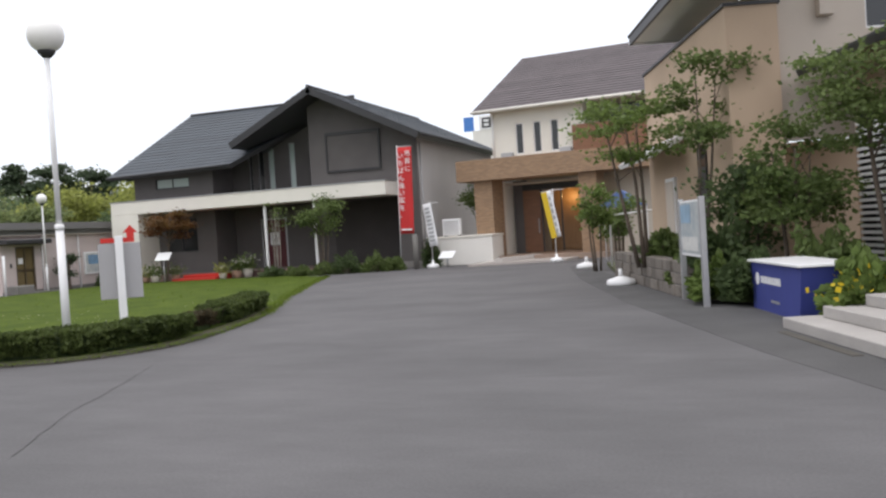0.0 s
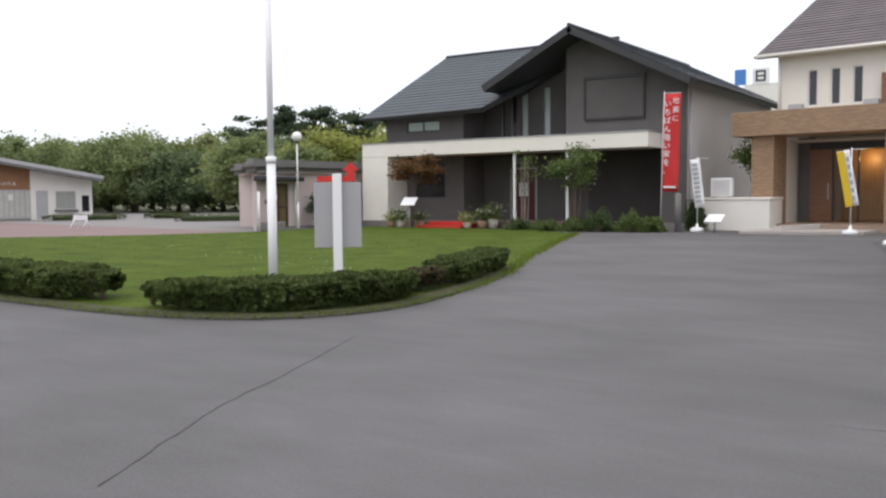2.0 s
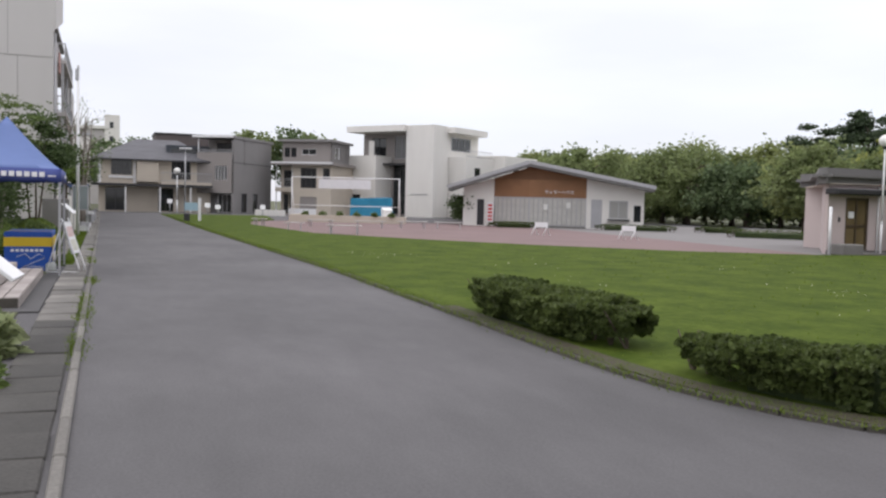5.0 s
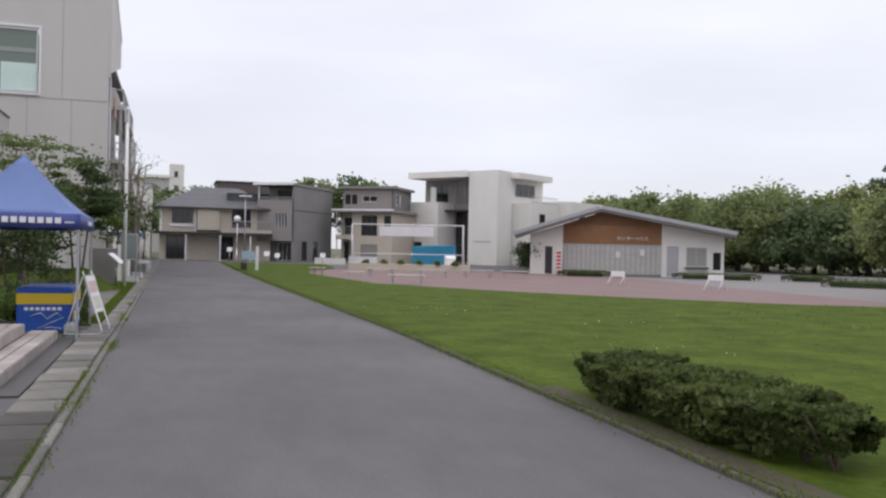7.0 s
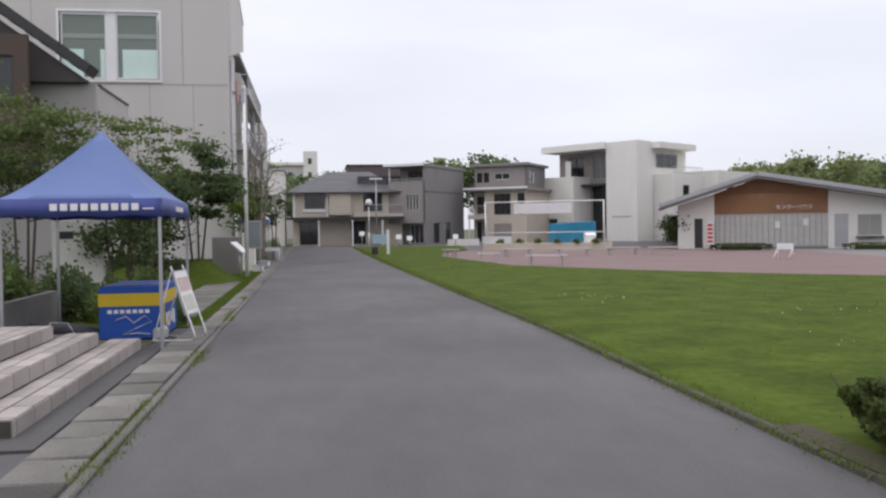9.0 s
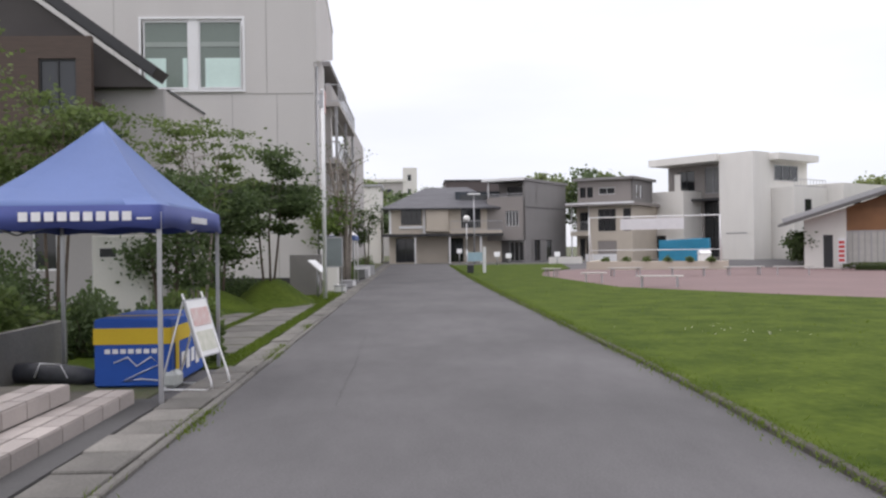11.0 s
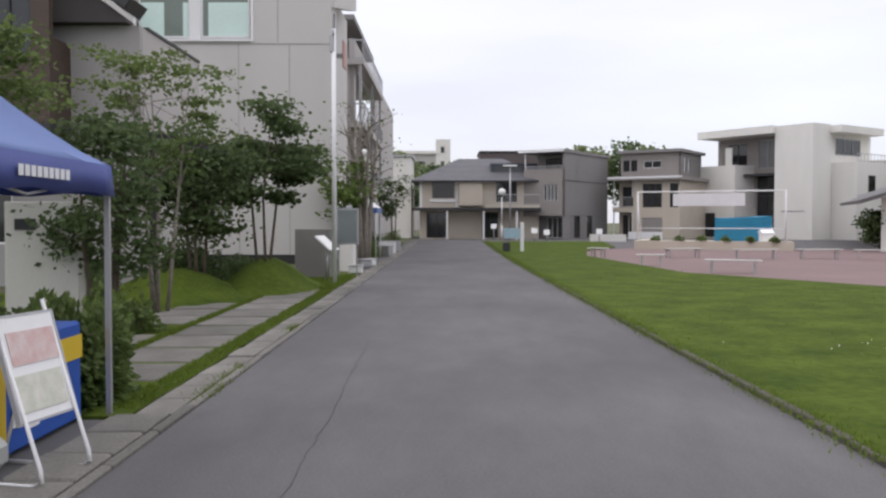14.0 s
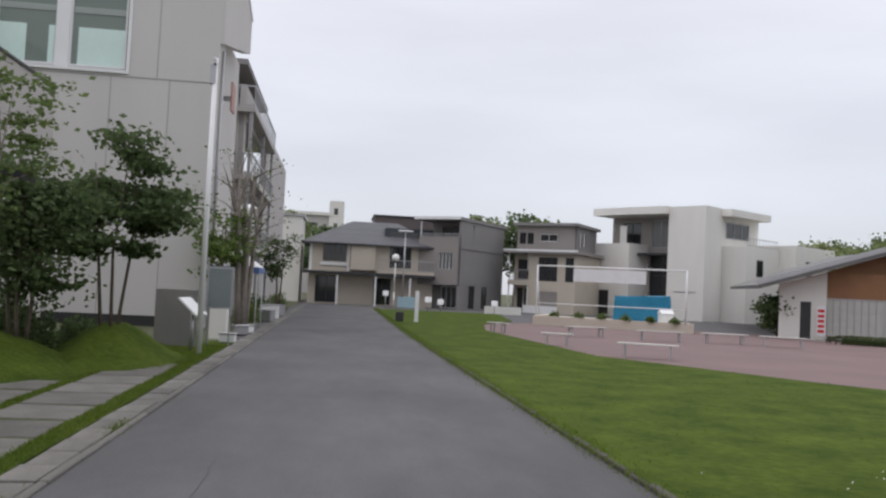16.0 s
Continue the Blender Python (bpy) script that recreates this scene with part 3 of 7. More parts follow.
# ---- house with brick-tiled porch ----
def brick_house():
    t = thing("house", "cream two-storey house with a brick-tiled porch and brown tiled roof", "house", pose(-12.1, 41.0, 0, 0, 0, -7))
    up = pose(1.3, 0.0, 0)
    holes = [(1.2, 1.58, 4.98, 6.42), (2.08, 2.46, 4.98, 6.42), (2.92, 3.3, 4.98, 6.42)]
    panel_wall(t, up, 4.5, 4.79, 7.2, 0.2, holes, cream)
    for h in holes:
        window(t, up, *h, white_paint, window_glass, 0, fw=0.04)
    part("wall", boxb(1.3, 1.5, 0.2, 9, 0, 7.2), cream, t)
    part("wall", boxb(1.5, 12, 0.95, 1.15, 4.79, 7.2), beige, t)
    w = pose(5.8, 0.93, 0)
    window(t, w, 0.5, 3.0, 5.4, 6.9, dark_trim, window_glass, 1, deep=0.0)
    part("wall", boxb(5.6, 5.8, 0.2, 0.95, 4.79, 7.2), cream, t)
    part("balcony_panel", boxb(5.35, 11.0, -0.35, -0.25, 4.72, 6.02), brown_wood, t, "brown boarded balcony front")
    part("balcony_floor", boxb(5.35, 11, -0.25, 0.95, 4.55, 4.79), beige, t)
    # porch
    part("fascia", boxb(-0.1, 9.5, -1.3, 0.9, 3.82, 4.79, bev=0.01), brick_tan, t, "brick-tiled porch fascia")
    part("pier", boxb(0.65, 1.55, -1.0, 0.4, 0.25, 3.82), brick_tan, t, "brick-tiled porch pier")
    part("pier", boxb(5.7, 6.5, -1.0, 0.4, 0.25, 3.82), brick_tan, t)
    part("wall", boxb(1.55, 2.2, 1.8, 2.0, 0.25, 3.82), dark_siding, t)
    ent = part("entrance_door", boxb(2.05, 2.95, 1.72, 1.8, 0.3, 3.3), brown_wood, t, "dark brown timber entrance door")
    part("handle", boxb(2.8, 2.84, 1.66, 1.72, 1.2, 1.9), metal_grey, ent)
    part("entrance_lining", boxb(2.95, 5.2, 3.0, 3.05, 0.3, 3.3), mat("lit_wood", (0.27, 0.155, 0.065), 0.5, 0.2, 2, 20, 0.05, streak=(6, 1, 1)), t, "warm timber wall inside the entrance")
    part("sidelight", box(box(boxb(2.95, 3.02, 1.74, 1.8, 0.3, 3.3), 3.95, 4.02, 1.74, 1.8, 0.3, 3.3), 5.13, 5.2, 1.74, 1.8, 0.3, 3.3), dark_trim, t)
    part("wall", boxb(1.5, 7.2, 3.2, 3.35, 0.25, 4.79), beige, t)
    part("entrance_ceiling", boxb(1.5, 7.2, 0.9, 3.2, 3.6, 3.7), beige, t)
    part("transom", boxb(2.05, 5.2, 1.72, 1.8, 3.3, 3.6), dark_trim, t)
    part("wall", boxb(5.2, 7.2, 1.8, 2.0, 0.25, 3.6), beige, t)
    part("wall", boxb(7.2, 12, 0.4, 0.6, 0, 3.82), beige, t)
    part("porch_floor", boxb(0.4, 6.8, -1.2, 3.2, 0, 0.26), mat("porch_paving", (0.30, 0.22, 0.17), 0.8, 0.15, 3, 30, 0.2), t)
    # roof
    q = [(0.6, -0.55, 7.12), (12.5, -0.55, 7.12), (12.5, 4.6, 10.3), (1.45, 4.6, 10.3)]
    part("roof", slab(BM(), q, 0.18), cream, t)
    part("roof_tiles", courses(BM(), *q, 22, 0.03), brown_roof, t)
    part("roof", slab(BM(), [(12.5, 9.6, 7.12), (0.6, 9.6, 7.12), (1.45, 4.6, 10.3), (12.5, 4.6, 10.3)], 0.18), brown_roof, t)
    part("gable", prism(BM(), [(0.2, 7.2), (9, 7.2), (4.6, 10.0)], 1.32, 1.48, "x"), cream, t)
    part("gutter", tube(BM(), [(0.55, -0.62, 7.06), (12.5, -0.62, 7.06)], 0.07, 6), cream, t)
    part("downpipe", tube(BM(), [(1.4, -0.08, 4.8), (1.4, -0.08, 7.0)], 0.04, 6), white_paint, t)
    for x in (1.9, 4.75):
        part("air_outlet", boxb(x, x + 0.55, -0.5, -0.2, 4.79, 5.05, bev=0.02), metal_grey, t)
    lm = bpy.data.lights.new("entrance_lamp", "POINT")
    lm.energy, lm.color, lm.shadow_soft_size = 22, (1.0, 0.62, 0.25), 0.1
    lo = new("entrance_lamp", lm)
    lo.matrix_world = t.matrix_world @ pose(4.2, 2.5, 2.9)
    return t


brick_house()


# ---- tan house beside the junction ----
def tan_house():
    t = thing("house", "tan rendered two-storey house with overhanging gable and slatted screen", "house", pose(0, 19, 0, 0, 0, 16.7))
    part("wall", boxb(0, 1.05, 0.0, 8.2, 0.0, 5.76), tan_render, t, "tan rendered projecting wall")
    part("coping", boxb(-0.05, 1.1, -0.05, 8.25, 5.76, 5.83), dark_trim, t)
    up = pose(1.06, 0.35, 0)
    panel_wall(t, up, 8, 3.0, 6.4, 0.2, [(1.9, 3.4, 5.2, 6.2)], pale_render, "wall", "pale rendered upper wall")
    window(t, up, 1.9, 3.4, 5.2, 6.2, white_paint, window_glass, 1)
    # receding upper wall with a deep loggia under the gable
    side = pose(1.06, 8.6, 0, 0, 0, -90)
    panel_wall(t, side, 8.05, 5.7, 6.42, 0.2, [(3.4, 6.9, 5.85, 6.3)], pale_render)
    # loggia back coloured dark to paint in the shade of the opening
    part("loggia_back", boxb(2.2, 2.3, 1.4, 5.6, 5.7, 6.42), recess_shade, t)
    part("wall", boxb(1.3, 9, 1.0, 12, 0.0, 3.0), tan_render, t)
    # long eave over the road side
    part("soffit", boxb(-0.65, 1.05, -1.6, 6.4, 6.42, 6.5), cream, t, "pale soffit of the overhanging roof")
    part("fascia", boxb(-0.72, -0.65, -1.65, 6.45, 6.36, 6.6), dark_trim, t)
    part("barge_board", boxb(-0.72, 1.05, 6.4, 6.47, 6.36, 6.6), white_paint, t)
    part("roof", slab(BM(), [(-0.75, -1.7, 6.62), (-0.75, 6.5, 6.62), (5.0, 6.5, 9.6), (5.0, -1.7, 9.6)][::-1], 0.1), dark_trim, t)
    # porch roof over the side door
    part("porch_roof", slab(BM(), [(-0.9, 3.6, 3.05), (0.0, 3.6, 3.5), (0.0, 8.0, 3.5), (-0.9, 8.0, 3.05)][::-1], 0.14), white_paint, t, "small white porch roof")
    part("door_surround", boxb(-0.08, -0.003, 4.9, 5.9, 0.3, 2.6), white_paint, t)
    part("side_door", boxb(-0.1, -0.083, 5.0, 5.8, 0.3, 2.5), pale_render, t)
    part("side_window", boxb(-0.05, -0.003, 1.9, 2.6, 1.4, 3.1), window_glass, t)
    # ground-floor roof along the road
    q = [(1.35, -9.5, 4.35), (1.35, -0.02, 4.35), (5.2, -0.02, 6.0), (5.2, -9.5, 6.0)]
    part("lean_to_roof", slab(BM(), q[::-1], 0.14), dark_trim, t)
    part("lean_to_tiles", courses(BM(), q[1], q[0], q[3], q[2], 12), roof_grey, t)
    part("wall", boxb(2.6, 2.8, -9.2, 0.3, 0, 4.75), tan_render, t)
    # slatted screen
    # backing takes the shade-dark colour for the gaps between slats
    sc = part("screen", boxb(2.2, 2.22, -5.6, -1.2, 0.3, 3.3), recess_shade, t, "dark screen with pale horizontal slats")
    for y in (-5.6, -1.3):
        part("screen_post", boxb(2.0, 2.2, y, y + 0.1, 0.3, 3.3), dark_trim, sc)
    for i in range(22):
        part("slat", boxb(1.96, 2.0, -5.6, -1.2, 0.55 + i * 0.12, 0.61 + i * 0.12), white_paint, sc)
    part("outlet_box", boxb(1.95, 2.25, 0.1, 0.347, 5.5, 5.95), pale_render, t)
    return t


tan_house()


# ---- low rounded pavilion ----
def pavilion():
    t = thing("pavilion", "low pinkish public pavilion with rounded grey roof edge", "pavilion", pose(-30.6, 30.65, 0, 0, 0, 90))
    W = 8.8
    I = pose(0, 0, 0)
    panel_wall(t, I, W, 0, 2.6, 0.18, [(0.85, 2.0, 0.08, 2.12)], pink_wall)
    part("wall", prism(BM(), [(0, 0.18), (0.25, 0.18), (3.85, 4.0), (3.85, 5.0), (3.6, 5.0), (3.6, 4.05)], 0, 2.6), pink_wall, t)
    part("wall", boxb(W - 0.18, W, 0.18, 5.0, 0, 2.6), pink_wall, t)
    part("wall", boxb(3.85, W - 0.18, 4.8, 5.0, 0, 2.6), pink_wall, t)
    part("plinth", boxb(-0.03, W + 0.03, -0.04, -0.003, 0, 0.14), concrete, t)
    bm = BM()
    prism(bm, [(-0.5, -0.42), (W + 0.3, -0.42), (W + 0.3, 5.5), (3.3, 5.5), (3.2, 4.4), (-0.55, 0.3)], 2.62, 3.2)
    bmesh.ops.bevel(bm, geom=bm.edges[:], offset=0.24, segments=4, affect="EDGES")
    part("roof", bm, club_roof, t, "rounded dark grey roof edge")
    part("soffit", prism(BM(), [(-0.1, -0.2), (W, -0.2), (W, 5.2), (3.7, 5.2)], 2.603, 2.64), pale_render, t)
    part("canopy", boxb(-0.2, 2.5, -0.6, -0.003, 2.22, 2.44, bev=0.04), dark_trim, t, "dark porch canopy")
    bronze = mat("bronze_frame", (0.10, 0.075, 0.045), 0.4, 0.1, 2, 20, 0, metal=0.4)
    d = part("door", plate(BM(), [0.85, 0.95, 1.38, 1.47, 1.9, 2.0], [0.08, 0.18, 1.0, 1.1, 2.02, 2.12], 0.04, 0.12, lambda x, z: x < 0.95 or x > 1.9 or 1.38 < x < 1.47 or z > 2.02 or z < 0.18 or 1.0 < z < 1.1), bronze, t, "bronze-framed glass door")
    part("pane", boxb(0.93, 1.92, 0.07, 0.08, 0.12, 2.06), mat("door_interior", (0.16, 0.12, 0.06), 0.15, 0.1, 2, 20, 0), d)
    part("lit_notice", boxb(1.05, 1.32, 0.05, 0.066, 1.35, 1.6), white_paint, d)
    for x in (2.4, 4.8, 8.6):
        part("downpipe", tube(BM(), [(x, -0.06, 0), (x, -0.06, 2.62)], 0.035, 6), white_paint, t)
    nb = part("notice_board", boxb(5.15, 7.1, -0.07, -0.003, 0.62, 1.72), white_paint, t, "framed poster board")
    part("poster", boxb(5.25, 7.0, -0.08, -0.073, 0.7, 1.64), mat("poster_print", (0.30, 0.36, 0.40), 0.6, c2=(0.62, 0.6, 0.55), scale=3, fine=9, bump=0), nb)
    part("poster_patch", boxb(6.3, 6.9, -0.088, -0.082, 0.85, 1.2), mat("poster_red", (0.4, 0.08, 0.07), 0.6, 0.2, 4, 12, 0), nb)
    part("poster_patch", boxb(5.4, 6.1, -0.088, -0.082, 1.1, 1.55), mat("poster_blue", (0.16, 0.28, 0.42), 0.6, 0.3, 4, 12, 0), nb)
    part("planter_block", boxb(-0.2, 0.8, -1.0, -0.35, 0, 0.4, bev=0.03), concrete, t)
    part("wall_switch", boxb(0.5, 0.6, -0.02, -0.003, 1.2, 1.38), dark_trim, t)
    part("doorstep", boxb(0.8, 2.6, -0.9, -0.043, 0, 0.07), concrete, t)
    return t


pavilion()


# ---- low hall on the plaza ----
def club_house():
    t = thing("hall", "low white hall with brown boarded gable and glazed bay", "hall", pose(-61.5, 33.7, 0, 0, 0, 62.7))
    I = pose(0, 0, 0)
    fl = pose(-4.7, 0, 0)
    panel_wall(t, fl, 2.2, 0, 2.7, 0.2, [(1.0, 1.5, 0.05, 1.9)], white_wall)
    part("door", boxb(1.0, 1.5, 0.1, 0.15, 0.05, 1.9), dark_trim, t, "", fl)
    fr = pose(4.0, 0, 0)
    panel_wall(t, fr, 4.0, 0, 2.72, 0.2, [(0.35, 1.1, 0.05, 2.05), (1.6, 2.9, 0.75, 2.0), (3.3, 3.8, 0.55, 1.7)], white_wall)
    part("door", boxb(0.35, 1.1, 0.08, 0.13, 0.05, 2.05), metal_grey, t, "grey service door", fr)
    window(t, fr, 1.6, 2.9, 0.75, 2.0, metal_grey, curtain_glass, 1)
    window(t, fr, 3.3, 3.8, 0.55, 1.7, dark_trim, window_glass, 0)
    part("counter", boxb(1.5, 3.0, -0.35, -0.003, 0.62, 0.72), dark_trim, t, "", fr)
    # gable above and sides
    part("gable", prism(BM(), [(-4.7, 2.7), (-2.5, 2.7), (-2.5, 3.4), (-4.7, 2.75)], 0.0, 0.2, "y"), white_wall, t)
    part("gable", prism(BM(), [(4.0, 2.72), (8.0, 2.72), (8.0, 2.76), (4.0, 3.5)], 0.0, 0.2, "y"), white_wall, t)
    part("wall", boxb(-4.7, -4.5, 0.2, 24, 0, 2.75), white_wall, t)
    part("wall", boxb(7.8, 8.0, 0.2, 24, 0, 2.72), white_wall, t)
    part("wall", boxb(-4.5, 7.8, 23.8, 24, 0, 2.9), white_wall, t)
    # bay: boards above, glazing below, meeting at a corner
    part("gable_board", prism(BM(), [(-2.5, 0.0), (0, -0.6), (4.0, 0.0), (4.0, 0.3), (-2.5, 0.3)], 2.12, 3.35), club_wood, t, "brown boarded gable front")
    part("gable_board", prism(BM(), [(-2.5, 3.35), (4.0, 3.35), (4.0, 3.5), (0, 4.25), (-2.5, 3.42)], -0.1, 0.2, "y"), club_wood, t)
    part("bay_plinth", prism(BM(), [(-2.5, 0.0), (0, -0.6), (4.0, 0.0), (4.0, 0.3), (-2.5, 0.3)], 0.0, 0.12), concrete, t)
    drape = mat("drape", (0.46, 0.45, 0.42), 0.9, 0.12, 3, 30, 0.2)
    for (x0, y0), (x1, y1), n in (((-2.5, 0.0), (0, -0.58), 4), ((0, -0.58), (4.0, 0.0), 6)):
        L = math.hypot(x1 - x0, y1 - y0)
        m = pose(x0, y0, 0, 0, 0, math.degrees(math.atan2(y1 - y0, x1 - x0)))
        window(t, m, 0, L, 0.12, 2.12, metal_grey, curtain_glass, n - 1, 0, fw=0.05, deep=0.04, name="bay_window")
        for i in range(n * 2):
            part("curtain", boxb(L * i / (n * 2) + 0.015, L * (i + 0.86) / (n * 2), 0.02, 0.035, 0.2, 2.05), drape, t, "pale drawn curtain", m)
    notice = mat("bay_notice", (0.66, 0.66, 0.62), 0.6, 0.06, 4, 30, 0)
    for x, z in ((1.0, 1.25), (2.6, 1.4)):
        part("notice", boxb(x, x + 0.3, -0.03 - 0.58 + 0.145 * x, -0.58 + 0.145 * x - 0.02, z, z + 0.4), notice, t)
    sg = part("banner", boxb(-2.95, -2.55, -0.35, -0.32, 0.25, 1.7), white_cloth, t, "white banner with red lettering")
    for i in range(5):
        part("red_bar", boxb(-2.9, -2.6, -0.362, -0.352, 0.4 + i * 0.25, 0.55 + i * 0.25), red_paint, sg)
    letters("\u30bb\u30f3\u30bf\u30fc\u30cf\u30a6\u30b9", 0.3, white_paint, t, pose(2.1, -0.32, 2.5, 90, 0, 8.5))
    part("roof", slab(BM(), [(-5.7, -1.2, 2.62), (0, -1.2, 4.45), (-1.0, 26, 5.55), (-8.2, 25.5, 2.95)][::-1], -0.2), club_roof, t, "thin grey pitched roof")
    part("roof", slab(BM(), [(0, -1.2, 4.45), (8.6, -1.2, 2.85), (8.6, 26, 3.1), (-1.0, 26, 5.55)][::-1], -0.2), club_roof, t)
    part("roof_edge", slab(BM(), [(-5.72, -1.26, 2.6), (0, -1.26, 4.43), (0, -1.22, 4.43), (-5.72, -1.22, 2.6)][::-1], 0.24), metal_grey, t, "pale metal verge strip")
    part("roof_edge", slab(BM(), [(0, -1.26, 4.43), (8.62, -1.26, 2.83), (8.62, -1.22, 2.83), (0, -1.22, 4.43)][::-1], 0.24), metal_grey, t)
    return t


club_house()


def rail(parent, m, length, z0, h, n, material=None):
    """A balcony rail with uprights."""
    bm = box(boxb(0, length, -0.03, 0.03, z0 + h - 0.06, z0 + h), 0, length, -0.02, 0.02, z0 + 0.05, z0 + 0.1)
    for i in range(n + 1):
        c = length * i / n
        box(bm, c - 0.015, c + 0.015, -0.015, 0.015, z0, z0 + h - 0.06)
    return part("railing", bm, material or metal_grey, parent, "", m)


def white_house():
    t = thing("house", "white three-storey flat-roofed house with a tall blank wall", "house", pose(-91.8, 37.6, 0, 0, 0, 35))
    I = pose(0, 0, 0)
    part("wall", boxb(-3.6, 0, 0, 2.6, 0, 9.7), white_wall, t, "tall blank white wall")
    part("wall", boxb(-3.6, -0.2, 2.6, 9, 0, 9.0), white_wall, t)
    lw = pose(-11.9, -0.6, 0)
    panel_wall(t, lw, 4.7, 0, 6.55, 0.25, [(0.6, 2.6, 0.1, 2.3)], white_wall)
    window(t, lw, 0.6, 2.6, 0.1, 2.3, dark_trim, window_glass, 1)
    part("wall", boxb(-11.9, -11.65, -0.35, 9, 0, 6.55), white_wall, t)
    part("wall", boxb(-7.45, -7.2, -0.35, 2.2, 0, 6.55), white_wall, t)
    part("terrace", boxb(-11.65, -7.45, -0.35, 2.2, 6.2, 6.4), concrete, t)
    up = pose(-11.2, 2.2, 0)
    panel_wall(t, up, 7.6, 0, 9.05, 0.2, [(4.3, 7.3, 0.2, 5.6), (1.2, 3.2, 6.5, 8.6), (4.4, 7.2, 6.3, 8.8)], grey_house)
    window(t, up, 4.3, 7.3, 0.2, 5.6, dark_trim, window_glass, 2, 2)
    window(t, up, 1.2, 3.2, 6.5, 8.6, dark_trim, window_glass, 1)
    window(t, up, 4.4, 7.2, 6.3, 8.8, metal_grey, mat("smoked_screen", (0.2, 0.2, 0.2), 0.3, 0.1, 2, 20, 0), 2)
    part("side_panel", boxb(-9.0, -8.3, 0.4, 0.5, 6.6, 8.2), white_wall, t)
    part("roof_slab", boxb(-11.45, -3.6, -0.5, 9, 9.1, 9.75), white_wall, t, "white flat roof slab")
    rail(t, pose(-12.2, -0.5, 0), 1.2, 6.5, 1.0, 8)
    part("balcony_bridge", boxb(-7.2, -3.6, 0.6, 2.2, 5.55, 5.75), dark_trim, t)
    part("plaque", boxb(-2.9, -0.7, -0.02, -0.003, 2.35, 2.45), metal_grey, t)
    # right side: lower blocks and upper window
    part("wall", boxb(-0.2, 2.1, 3.0, 8.6, 0, 6.5), white_wall, t)
    rs = pose(2.11, 3.1, 0, 0, 0, 90)
    window(t, rs, 1.6, 2.6, 4.0, 5.4, dark_trim, window_glass, 0, deep=0.0)
    part("wall", boxb(-0.2, 3.6, 8.6, 16, 0, 6.9), white_wall, t)
    rs = pose(3.61, 9.0, 0, 0, 0, 90)
    window(t, rs, 1.4, 2.6, 4.2, 5.6, dark_trim, window_glass, 1, deep=0.0)
    us = pose(-0.19, 2.7, 0, 0, 0, 90)
    window(t, us, 0.8, 4.6, 7.2, 8.6, metal_grey, window_glass, 2, deep=0.0)
    part("canopy_slab", boxb(-0.2, 1.0, 2.4, 9, 9.0, 9.6), white_wall, t)
    rail(t, pose(2.0, 3.2, 0, 0, 0, 90), 5.2, 6.5, 0.7, 10)
    part("wall", boxb(-0.2, 5.0, 16, 22, 0, 5.6), white_wall, t)
    return t


white_house()


